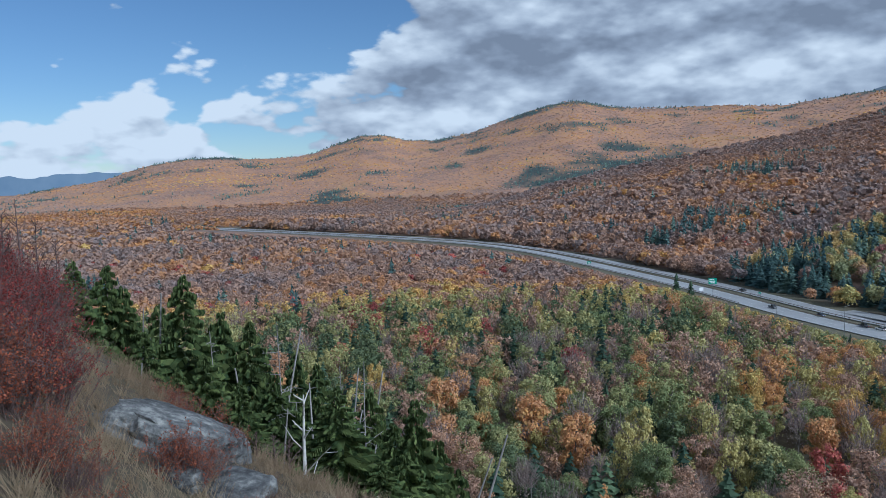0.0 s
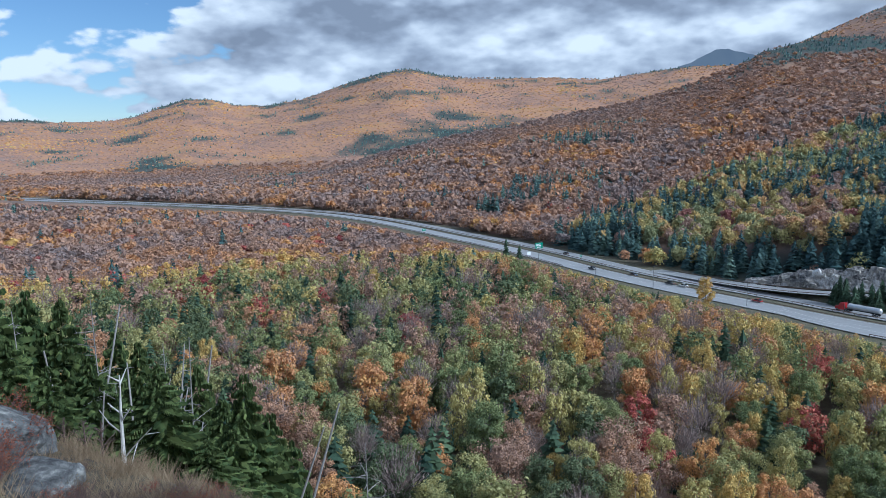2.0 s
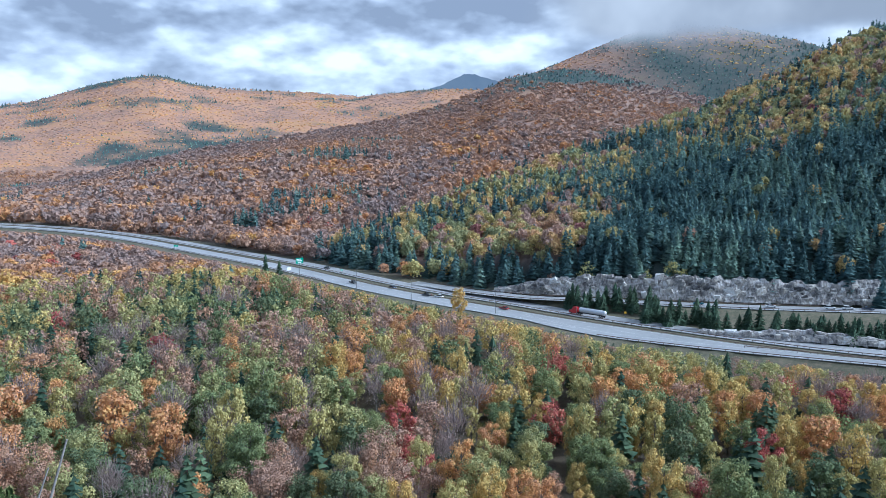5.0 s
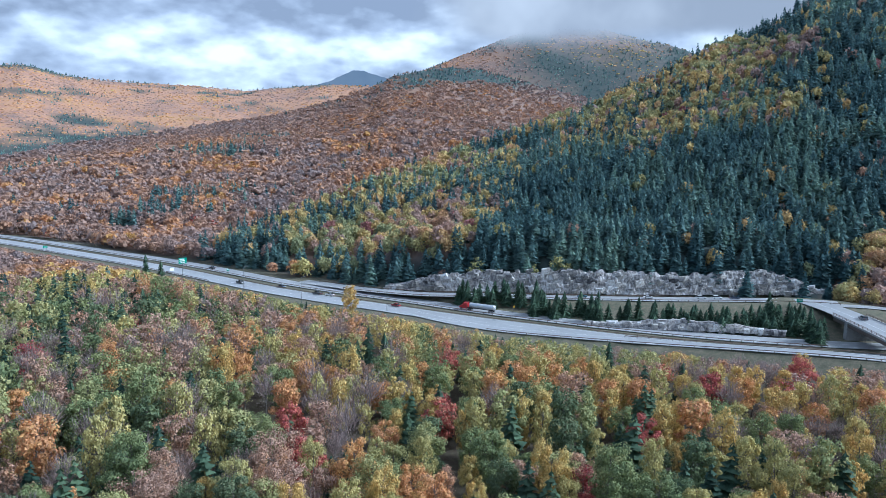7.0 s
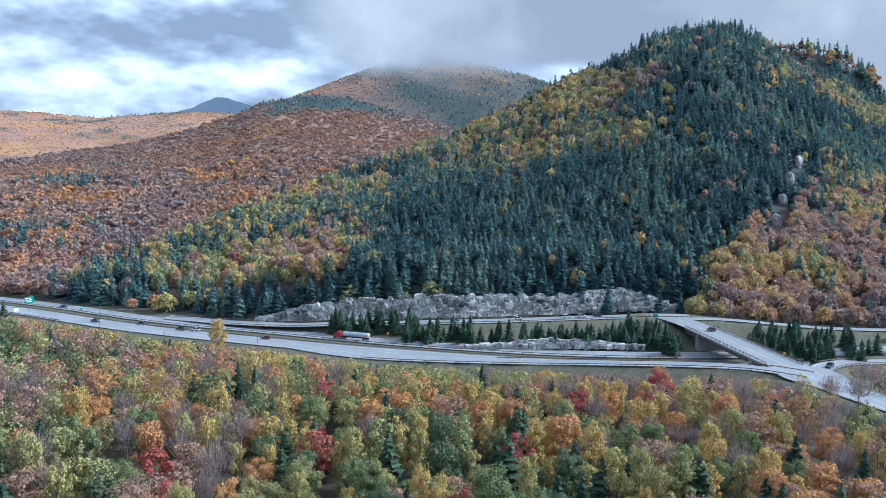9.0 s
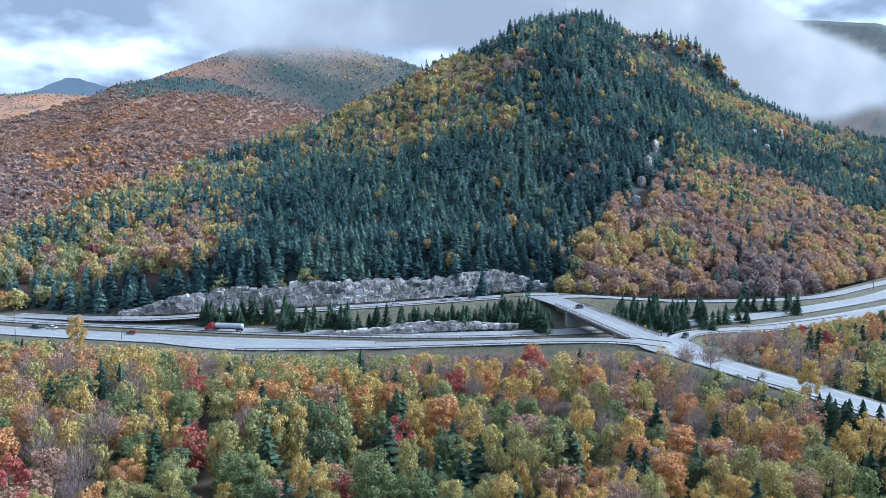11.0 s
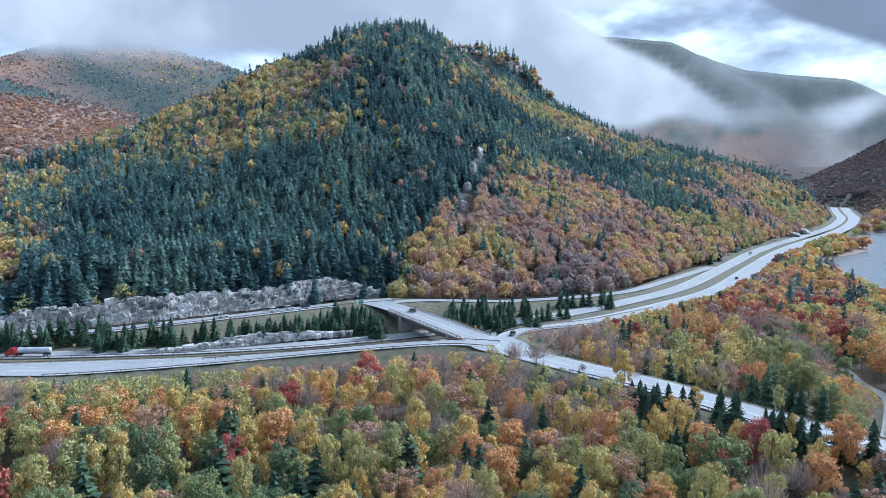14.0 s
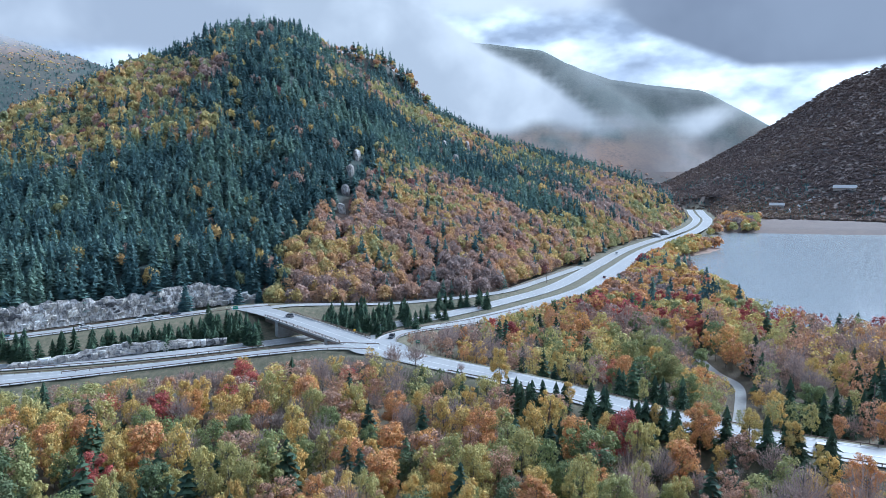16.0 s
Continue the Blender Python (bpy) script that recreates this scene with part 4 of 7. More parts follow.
def grow_hill():
    x, y, r, g = scatter(30000, -36, 104, 352, 1200, 2, 1.2)
    for n, a0, a1, r0, r1, seed in ((3000, 76, 98, 500, 1200, 6), (1500, 64, 84, 1200, 1500, 7), (2600, 40, 84, 375, 700, 8)):
        x2, y2, r2, _ = scatter(n, a0, a1, r0, r1, seed)
        x, y, r = np.concatenate([x, x2]), np.concatenate([y, y2]), np.concatenate([r, r2])
    z = land(x, y)
    keep = clear_of(x, y, 7) & (seg_dist(x, y, ROCK_WALL)[0] > 5.5) & between_roads(x, y) & in_sight(x, y, z, 12)
    keep &= np.min([np.hypot(x - a * k, y - b * k) for a, b, *_ in SLABS[:7] for k in (1.0, 0.985, 0.97, 0.955)], 0) > 6.5
    x, y, z, r = x[keep], y[keep], z[keep], r[keep]
    sp = g.random(len(x)) < spruce_share(x, y, z)
    tone = tone_field(x, y, g)
    rad = g.uniform(2.5, 4.5, len(x)) * (0.92 + r / 3600)
    most = under_road(x, y)
    rad = np.minimum(rad, np.where(sp, most / 3.4, most / 2.75))
    ok = rad > 1.0
    x, y, z, r, sp, tone, rad = (k[ok] for k in (x, y, z, r, sp, tone, rad))
    tall = np.minimum(g.uniform(3.3, 4.6, len(x)) * rad, np.maximum(most[ok], 3.0))
    face = on_hill(np.degrees(np.arctan2(x, y)), r)[1]
    tint = np.clip(0.5 + 1.3 * fbm(x / 40, y / 40, 2) + g.normal(0, 0.2, len(x)), 0, 1)
    for inner, outer, word, lv, ar, n, s in ((0, 560, "near_", 17, 9, 520, 0.105), (560, 800, "", 13, 7, 170, 0.18), (800, 3000, "upper_", 9, 6, 70, 0.28)):
        ring = (r >= inner) & (r < outer)
        a, b, c = ring & sp, ring & ~sp & face, ring & ~sp & ~face
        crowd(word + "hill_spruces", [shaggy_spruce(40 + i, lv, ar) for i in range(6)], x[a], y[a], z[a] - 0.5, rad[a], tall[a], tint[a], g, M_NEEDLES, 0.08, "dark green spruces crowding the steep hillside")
        shapes = [tuft_crown(50 + i, n, s, 9) for i in range(6)]
        crowd(word + "hill_woods", shapes, x[b], y[b], z[b] + rad[b] * 1.1, rad[b] * 1.35, rad[b] * 1.65, tone[b], g, M_HILL_LEAVES, 0, "autumn broadleaf trees in yellow, orange and brown")
        crowd(word + "plain_woods", [tuft_crown(60 + i, int(n * 0.6), s * 1.25, 9) for i in range(6)], x[c], y[c], z[c] + rad[c] * 0.9, rad[c] * 1.45, rad[c] * 1.5, tone[c], g, M_LEAVES if inner < 500 else M_FAR_LEAVES, 0, "russet and orange broadleaf woods of the wide valley")


# bare slabs on the hill (x, y, half sizes, turn)
SLABS = [(612, 169, 5.7, 3, 9.1, 10), (566, 162, 4.2, 3, 8.4, 10), (521, 153, 2.9, 3, 7.8, 10), (487, 146, 2.3, 3, 6.4, 10), (842, 130, 10.6, 3, 13.7, 10), (902, 112, 11.4, 3, 16.2, 10), (804, 112, 5.8, 3, 8.7, 10), (905, -118, 20, 6, 5, 10), (860, -104, 14, 6, 4, 8)]


grow_far()
grow_right_mount()
grow_hill()

# trees that stand out by their colour, on the plan
RED_TREES = [(162, -9), (379, -38), (332, -78), (246, -16), (177, -16), (321, -81), (323, -57), (319, -68), (69, 126), (137, 164), (211, 95), (138, 96)]
CRIMSON_TREES = [(307, 20), (-44, 306), (-32, 329), (-25, 342)]
ORANGE_TREES = [(189, 14), (196, 44), (175, -33), (175, 18), (251, -22), (158, -62), (305, -10), (306, -18), (401, -64), (96, 174), (104, 240), (103, 222), (119, 229), (91, 130), (169, 140), (59, 223), (129, 233)]
GOLD_TREES = [(200, 38), (171, 64), (149, 97), (157, 132), (179, -60), (176, -44), (192, -25), (209, -3), (179, 6), (179, -12), (252, -32), (255, 0), (302, 11), (218, 17), (244, -79),
              (245, -88), (172, -52), (99, 350), (81, 330), (128, 117), (209, 87), (163, 258), (170, 126), (79, 348), (40, 318), (-2, 300), (-21, 213)]
GREEN_TREES = [(171, 44), (178, 57), (171, 78), (169, 102), (156, 56), (309, -41), (289, -47), (320, -33), (213, -69), (219, -37), (253, -37), (266, -49), (160, 80), (121, 150), (86, 170),
               (71, 151), (101, 112), (148, 149), (78, 112), (114, 128), (100, 140), (119, 160), (68, 140), (33, 186), (11, 205), (-24, 242)]
BARE_TREES = [(157, 66), (153, 83), (231, 67), (235, 61), (234, 53), (230, 45), (158, -22), (243, 32), (151, -15), (162, -46), (226, 75), (155, 88), (55, 127), (122, 127), (129, 212), (135, 207),
              (140, 195), (181, 99), (176, 81)]
SPRUCES = [(181, 3), (184, -1), (187, -5), (196, 9), (182, -8), (195, -21), (276, 41), (254, 12), (230, -20), (231, -25), (227, -29), (261, -97), (254, -100), (241, -96), (260, -91), (230, -65),
           (225, -72), (219, -65), (217, 95), (232, 87), (177, 120), (207, -70), (217, -88), (94, 292), (96, 310), (90, 276), (36, 193), (41, 188), (52, 170), (130, 186), (124, 192), (122, 182),
           (69, 155), (187, 144), (99, 284), (103, 343), (128, 383), (134, 426)]
MEDIAN_SPRUCES = [(312, 102), (311, 96), (317, 90), (310, 86), (318, 80), (304, 75), (302, 68), (308, 64), (382, 62), (383, 56), (386, 48), (389, 42), (382, 38), (391, -6), (388, -11), (389, -17), (396, -20)]
CLIFF_SPRUCES = [(250, 210), (254, 203), (258, 190), (262, 180), (267, 174), (268, 168), (273, 165), (277, 160), (283, 158), (283, 152), (290, 151), (291, 146), (304, 150), (311, 151), (310, 144),
                 (298, 138), (299, 132), (293, 128), (240, 214), (236, 222), (247, 197), (305, 138), (224, 257), (228, 252), (233, 247), (237, 242), (241, 237), (246, 231)]
ISLAND_SPRUCES = [(352, 96), (346, 104), (338, 108), (356, 88), (330, 104), (342, 94), (350, 84), (362, 76), (334, 96), (326, 98), (358, 96), (345, 88), (366, 84), (354, 76), (340, 100),
                  (322, 84), (330, 76), (338, 70), (346, 62), (354, 58), (330, 88), (338, 80), (318, 92), (348, 72)]
ROADSIDE_SPRUCES = [(206, 4), (203, -2), (199, -9), (204, 10), (191, -19), (188, -24), (184, -29), (180, -33), (177, -39), (186, -18), (173, -47), (171, -53), (194, -12), (169, -60), (212, 14)]
POINT_SPRUCES = [(206, -57), (211, -63), (206, -66), (209, -77), (215, -83), (214, -86), (221, -78), (232, -92), (238, -90), (245, -99), (213, -21), (205, -23), (210, -27), (204, -31), (208, -34), (221, -18), (216, -30), (216, -72)]
POINT_GREENS = [(290, -24), (281, -29), (273, -34), (249, -37), (235, -38), (302, -36), (265, -37), (263, -25), (300, -21), (248, -33)]
SPRUCES += POINT_SPRUCES
MEDIAN_SPRUCES += ISLAND_SPRUCES + ROADSIDE_SPRUCES
CLASSES = [("red", 0.965, RED_TREES), ("crimson", 0.99, CRIMSON_TREES), ("orange", 0.35, ORANGE_TREES), ("gold", 0.48, GOLD_TREES), ("green", 0.74, GREEN_TREES), ("olive", 0.66, POINT_GREENS), ("bare", 0.03, BARE_TREES)]
WORDS = {"dark": "broadleaf tree with leaves still dark green", "red": "broadleaf tree with bright red autumn leaves", "crimson": "broadleaf tree with dark crimson autumn leaves", "orange": "broadleaf tree with glowing orange autumn leaves",
         "gold": "broadleaf tree with golden yellow autumn leaves", "green": "broadleaf tree with leaves still dull green", "bare": "nearly leafless grey broadleaf tree",
         "olive": "broadleaf tree with olive leaves turning yellow", "rust": "broadleaf tree with rust brown autumn leaves", "pale": "broadleaf tree with thin yellow olive leaves"}
LEVEL = {"dark": 0.84, "red": 0.965, "crimson": 0.99, "orange": 0.35, "gold": 0.48, "green": 0.74, "bare": 0.03, "olive": 0.66, "rust": 0.22, "pale": 0.58}
LEAF_MAT = {k: leafy("leaves_" + k, v, 0.05, patch=0.03 if v > 0.9 else 0.26) for k, v in LEVEL.items()}


def trunk_mesh(seed, tall, girth=0.16, tips=(), mat=M_BARK):
    """A tapered stem with a limb to each of the places in tips."""
    g = random.Random(seed)
    bm = bmesh.new()

    def limb(p, q, r0, r1, sides=5):
        d = (q - p).normalized()
        a = d.orthogonal().normalized()
        b = d.cross(a)
        rings = []
        for c, rr in ((p, r0), (p.lerp(q, 0.5) + a * 0.04 * (q - p).length, (r0 + r1) / 2), (q, r1)):
            rings.append([bm.verts.new(c + (a * math.cos(6.283 * i / sides) + b * math.sin(6.283 * i / sides)) * rr) for i in range(sides)])
        for u, v in zip(rings[:-1], rings[1:]):
            for i in range(sides):
                bm.faces.new((u[i], u[(i + 1) % sides], v[(i + 1) % sides], v[i]))
        bm.faces.new(rings[-1])
    top = Vector((g.uniform(-0.3, 0.3), g.uniform(-0.3, 0.3), tall))
    limb(Vector((0, 0, -0.4)), top, girth, girth * 0.25, 6)
    for i, tip in enumerate(tips):
        q = Vector(tip)
        p = top * min(0.9, max(0.25, (q.z - 0.45 * math.hypot(q.x, q.y)) / tall))
        limb(p, q, girth * 0.32, girth * 0.07, 3)
    me = bpy.data.meshes.new("trunk")
    bm.to_mesh(me)
    bm.free()
    me.materials.append(mat)
    return me


SPECIES = {"dark": "beech_tree", "red": "maple_tree", "crimson": "maple_tree", "orange": "maple_tree", "rust": "maple_tree", "gold": "birch_tree", "pale": "birch_tree", "green": "beech_tree", "olive": "beech_tree", "bare": "bare_tree"}


def tree_kit(word, seed, fine=True):
    """One broadleaf tree with a trunk, limbs and a crown, about 12 m high."""
    root = new(SPECIES[word])
    slim = word in ("pale", "gold")
    wide, high = (2.7, 4.3) if slim else (3.5, 3.9)
    boughs = 30 if word != "rust" else 24
    tall = 1.15
    tips = branch_tips(np.random.default_rng(seed), boughs, tall, 0.75) * (wide, wide, high) * (0.9, 0.9, 1) + (0, 0, 5.9)
    part("trunk", trunk_mesh(seed, 9.2, 0.15, [tuple(t) for t in tips]), None, root)
    if word == "bare":
        v, f = bare_crown(seed, 620 if fine else 300, 0.17, 0.009 if fine else 0.013)
        f = np.concatenate([f[:, [0, 1, 2]], f[:, [0, 2, 3]]])
        v2, f2 = bough_crown(seed, 30, 10, 0.030, tall)
        v, f = np.vstack([v, v2]), np.vstack([f, f2 + len(v)])
    else:
        per, size = (250, 0.036) if fine else (85, 0.058)
        v, f = bough_crown(seed, boughs, int(per * (0.7 if word in ("rust", "pale") else 1.0)), size, tall, 0.75, 0.25 if slim else 0.27)
    part("crown", mesh_from("crown", v * (wide, wide, high) + (0, 0, 5.9), f, LEAF_MAT[word], False), None, root)
    tagged(root, WORDS[word], "tree", "trees of the valley")
    return root


def spruce_kit(seed, levels=18, around=9, twigs=2, tall=10.5, wide=3.1):
    root = new("spruce_tree")
    part("trunk", trunk_mesh(seed, tall * 0.93, 0.15), None, root)
    v, f = spruce_crown(seed, levels, around, twigs, 1.0, 0.6)
    cv, cf = cone(8, 6)
    v, f = np.vstack([v, cv * (0.85, 0.85, 0.97)]), np.vstack([np.concatenate([f[:, [0, 1, 2]], f[:, [0, 2, 3]]]), cf + len(v)])
    part("crown", mesh_from("crown", v * (wide, wide, tall), f, M_NEEDLES_T, False), None, root)
    tagged(root, "dark green pointed spruce among the autumn trees", "tree", "spruces of the valley")
    return root


KITS = {w: [tree_kit(w, 300 + 10 * i + j) for j in range(3)] for i, w in enumerate(WORDS)}
PLAIN_KITS = {w: [tree_kit(w, 400 + 10 * i + j, False) for j in range(3)] for i, w in enumerate(WORDS)}
SPRUCE_KITS = [spruce_kit(500 + j) for j in range(4)]
USED = set()


def stand(kit, x, y, scale, g, stretch=1.0, z=None):
    for _ in range(12):
        if z is not None or x * x + y * y > 62000 or float(road_gap(np.array([x]), np.array([y]))[0]) > 4.2:
            break
        d = math.hypot(x, y)
        x, y = x - x / d * 1.2, y - y / d * 1.2
        scale *= 0.93
    if z is None:
        z = float(land(np.array([x]), np.array([y]))[0])
    m = pose(x, y, z - 0.1, 0, 0, g.uniform(0, 360))
    if kit.name not in USED:
        USED.add(kit.name)
        ob = kit
        ob.matrix_basis = m
    else:
        ob = copy_thing(kit, m)
    ob.scale = (scale, scale, scale * stretch)
    return ob


def grow_valley():
    g = np.random.default_rng(11)
    taken = []
    for word, tone, places in CLASSES:
        for i, (px, py) in enumerate(places):
            stand(KITS[word][i % 3], px, py, g.uniform(1.05, 1.45), g)
            taken.append((px, py))
    extra = [(px + g.uniform(-4, 4), py + g.uniform(-4, 4)) for px, py in MEDIAN_SPRUCES + CLIFF_SPRUCES * 4]
    for i, (px, py) in enumerate(SPRUCES + MEDIAN_SPRUCES + CLIFF_SPRUCES + extra):
        k = g.uniform(0.9, 1.3) if i < len(SPRUCES) else g.uniform(0.72, 1.12)
        stand(SPRUCE_KITS[i % 4], px, py, k * (1.0 if i < len(SPRUCES) else 1.12), g, g.uniform(0.75, 0.95) if i >= len(SPRUCES) else g.uniform(0.9, 1.15))
        taken.append((px, py))
    step = 6.3
    gx, gy = np.meshgrid(np.arange(-260, 400, step), np.arange(-180, 420, step))
    x, y = (gx + g.uniform(-0.42, 0.42, gx.shape) * step).ravel(), (gy + g.uniform(-0.42, 0.42, gx.shape) * step).ravel()
    r, az = np.hypot(x, y), np.degrees(np.arctan2(x, y))
    keep = (r > 42) & (r < 372) & (az > -37) & (az < 117)
    x, y, r, az = x[keep], y[keep], r[keep], az[keep]
    gap = road_gap(x, y)
    near = np.min(np.hypot(x[:, None] - np.array(taken)[None, :, 0], y[:, None] - np.array(taken)[None, :, 1]), 1)
    verge = np.where(az < 74, 9.0, 3.5)
    keep = clear_of(x, y, 3.6) & (gap + 10 * fbm(x / 25, y / 25, 2) > verge) & (near > 5.2) & (seg_dist(x, y, ROCK_WALL)[0] > 6) & between_roads(x, y)
    keep &= (np.hypot(x - 117, y - 190) > 11) & (seg_dist(x, y, FOOTPATH)[0] > 4.5)
    x, y, r, gap, az = x[keep], y[keep], r[keep], gap[keep], az[keep]
    tone = tone_field(x, y, g)
    sp = g.random(len(x)) < 0.10 + 0.5 * np.maximum(0, fbm(x / 70 + 4, y / 70, 2))
    most = under_road(x, y)
    size = g.uniform(0.90, 1.6, len(x)) * (0.60 + 0.40 * np.where(az < 74, smooth(6, 30, gap), smooth(3, 16, gap) - 0.12))
    size = np.minimum(size, most / 11.5)
    sp &= size > 0.4
    sp |= (az < 1) & (r < 150) & (g.random(len(x)) < 0.5)
    order = np.argsort(np.where((r < 112) & (az > 5), r + 500, r))
    order = [i for i in order if size[i] > 0.38]
    zz = land(x, y)
    nb, ns, rest, made = 0, 0, [], {}
    names = list(LEVEL)
    for i in order:
        if sp[i] and ns < 24:
            stand(SPRUCE_KITS[ns % 4], x[i], y[i], size[i] * 0.95, g, g.uniform(0.85, 1.2), zz[i])
            ns += 1
        elif not sp[i]:
            word = min(names, key=lambda k: abs(LEVEL[k] - tone[i]))
            kind = SPECIES[word]
            made[kind] = made.get(kind, 0) + 1
            if made[kind] > 215:
                rest.append(i)
                continue
            stand((KITS if nb < 300 else PLAIN_KITS)[word][nb % 3], x[i], y[i], size[i], g, g.uniform(0.85, 1.15), zz[i])
            nb += 1
        else:
            rest.append(i)
    q = np.array(rest)
    x, y, sp, tone, size = x[q], y[q], sp[q], tone[q], size[q]
    z = land(x, y)
    r, wide = np.hypot(x, y), g.uniform(0.85, 1.2, len(x))
    for name, inner, outer, n, sz in (("valley_woods", 0, 250, 40, 0.064), ("valley_edge_woods", 250, 400, 22, 0.088)):
        b = ~sp & (tone > 0.09) & (r >= inner) & (r < outer)
        crowd(name, [bough_crown(70 + i, 22, n, sz, 1.15, 0.75, 0.30) for i in range(9)], x[b], y[b], z[b] + 5.6 * size[b], 3.4 * (size * wide)[b], 4.1 * size[b], tone[b], g, M_LEAVES, 0, "autumn broadleaf trees of the valley in gold and rust")
    b = ~sp & (tone <= 0.09)
    crowd("leafless_woods", [bare_crown(80 + i, 190, 0.2, 0.014) for i in range(3)], x[b], y[b], z[b] + 5 * size[b], 3.5 * size[b], 4.6 * size[b], tone[b], g, M_LEAVES, 0, "leafless grey trees between the coloured crowns")
    crowd("valley_spruces", [shaggy_spruce(90 + i, 18, 9) for i in range(4)], x[sp], y[sp], z[sp], 2.9 * size[sp], 11 * size[sp], g.random(sp.sum()), g, M_NEEDLES_V, 0, "spruces between the broadleaf trees of the valley")
    # stems under the crowns
    V, F = [], []
    for i in range(len(x)):
        hgt, w = 7 * size[i], 0.16
        k = len(V)
        for a in range(3):
            V.append((x[i] + w * math.cos(2.1 * a), y[i] + w * math.sin(2.1 * a), z[i] - 0.3))
        V.append((x[i], y[i], z[i] + hgt * 1.2))
        F += [(k, k + 1, k + 3), (k + 1, k + 2, k + 3), (k + 2, k, k + 3)]
    tagged(new("valley_stems", mesh_from("valley_stems", V, F, M_BARK)), "grey stems of the valley's trees", "woods", kind="stuff")


grow_valley()
for kit in [k for group in (*KITS.values(), *PLAIN_KITS.values(), SPRUCE_KITS) for k in group]:
    if kit.name not in USED:
        for ob in (*kit.children, kit):
            bpy.data.objects.remove(ob)
# ---- road furniture ----
def offset(line, shift, lift=0.0):
    p = np.array(line)
    d = np.gradient(p[:, :2], axis=0)
    d /= np.hypot(d[:, 0], d[:, 1])[:, None]
    return np.column_stack([p[:, 0] + d[:, 1] * shift, p[:, 1] - d[:, 0] * shift, p[:, 2] + lift])


def box(bm, c, size, turn=0.0, tilt=None):
    """A box with a small chamfer look, centred at c."""
    m = Matrix.Translation(c) @ Matrix.Rotation(turn, 4, "Z")
    if tilt:
        m = m @ tilt
    r = bmesh.ops.create_cube(bm, size=1.0, matrix=m @ Matrix.Diagonal((*size, 1)))
    return r["verts"]


def tube(bm, p, q, r0, r1=None, sides=8):
    p, q = Vector(p), Vector(q)
    d = q - p
    m = Matrix.Translation((p + q) / 2) @ d.to_track_quat("Z", "Y").to_matrix().to_4x4()
    bmesh.ops.create_cone(bm, cap_ends=True, segments=sides, radius1=r0, radius2=r1 if r1 is not None else r0, depth=d.length, matrix=m)


def painted(name, road, shift, width=0.16, dash=0, start=0, stop=None, label="white painted road line"):
    line = offset(spline(road, 3.0), shift)[start:stop]
    V, F, n = [], [], 0
    if dash:
        runs = [line[i:i + 3] for i in range(0, len(line) - 3, 5)]
    else:
        runs = [line]
    for run in runs:
        v, f = ribbon(run, width, 0.13)
        V.append(v)
        F.append(f + n)
        n += len(v)
    tagged(new(name, mesh_from(name, np.vstack(V), np.vstack(F), M_LINE_W)), label, "road marking", kind="structure")


painted("edge_line_1", PARKWAY_N, 6.2, 0.3)
painted("edge_line_2", PARKWAY_N, -5.0, 0.3)
painted("lane_line_1", PARKWAY_N, 0.8, 0.25, 1)
painted("edge_line_3", PARKWAY_S, 4.3, 0.3)
painted("edge_line_4", PARKWAY_S, -4.3, 0.3)
painted("lane_line_2", PARKWAY_S, 0.0, 0.25, 1)
painted("edge_line_5", ON_RAMP, 3.2, 0.25)
painted("edge_line_6", ON_RAMP, -3.0, 0.25)
painted("edge_line_7", CLIFF_ROAD, 3.8, 0.25)
painted("edge_line_8", CLIFF_ROAD, -3.8, 0.25)
painted("edge_line_9", ROUTE, 4.9, 0.25, 0, 18)
painted("edge_line_10", ROUTE, -4.9, 0.25, 0, 18)
painted("centre_line", ROUTE, 0.3, 0.3)
painted("edge_line_11", SLIP, 2.8, 0.25)
painted("edge_line_12", LINK, -3.0, 0.25)

M_RAIL = speckled("rusty_guardrail", [(0.10, 0.065, 0.05), (0.17, 0.115, 0.085), (0.22, 0.17, 0.14)], 0.8, 0.75, 0.2, bump=0.1)
M_POST = speckled("timber_post", [(0.12, 0.09, 0.07), (0.2, 0.16, 0.13)], 2.0, 0.9, bump=0.2)
bm = bmesh.new()
box(bm, (0, 0, 0.36), (0.17, 0.17, 0.82))
POST_MESH = bpy.data.meshes.new("post")
bm.to_mesh(POST_MESH)
bm.free()
POST_MESH.materials.append(M_POST)


def guardrail(road, shift, start=0, stop=None, gap=1, near=600):
    """A steel rail with a folded face on posts, along one edge of a road."""
    line = offset(spline(road, 4.0), shift)[start:stop]
    line = line[np.hypot(line[:, 0], line[:, 1]) < 1250]
    root = new("guardrail")
    tagged(root, "brown weathered steel guardrail on short posts", "guardrail", "guardrails along the roads")
    prof = [(-0.05, 0.50), (0.05, 0.54), (-0.01, 0.64), (0.05, 0.74), (-0.05, 0.79), (-0.08, 0.79), (-0.04, 0.64), (-0.08, 0.50)]
    V = np.concatenate([offset(line, a, b) for a, b in prof])
    n, k = len(line), len(prof)
    F = []
    for j in range(k):
        j2 = (j + 1) % k
        F += [(j * n + i, j * n + i + 1, j2 * n + i + 1, j2 * n + i) for i in range(n - 1)]
    part("beam", mesh_from("beam", V, np.array(F), M_RAIL, False), None, root)
    for i in range(0, n, gap):
        if math.hypot(line[i][0], line[i][1]) < near:
            ob = part("post", POST_MESH, None, root)
            ob.location = line[i]


guardrail(PARKWAY_N, 7.4, 60, 258)
guardrail(PARKWAY_N, -6.2, 130, 330, 1, 520)
guardrail(PARKWAY_S, 5.2, 130, 330, 1, 520)
guardrail(ON_RAMP, 4.2, 11, None)
guardrail(ON_RAMP, -4.2, 23, None)
guardrail(CLIFF_ROAD, 4.8, 8, None)
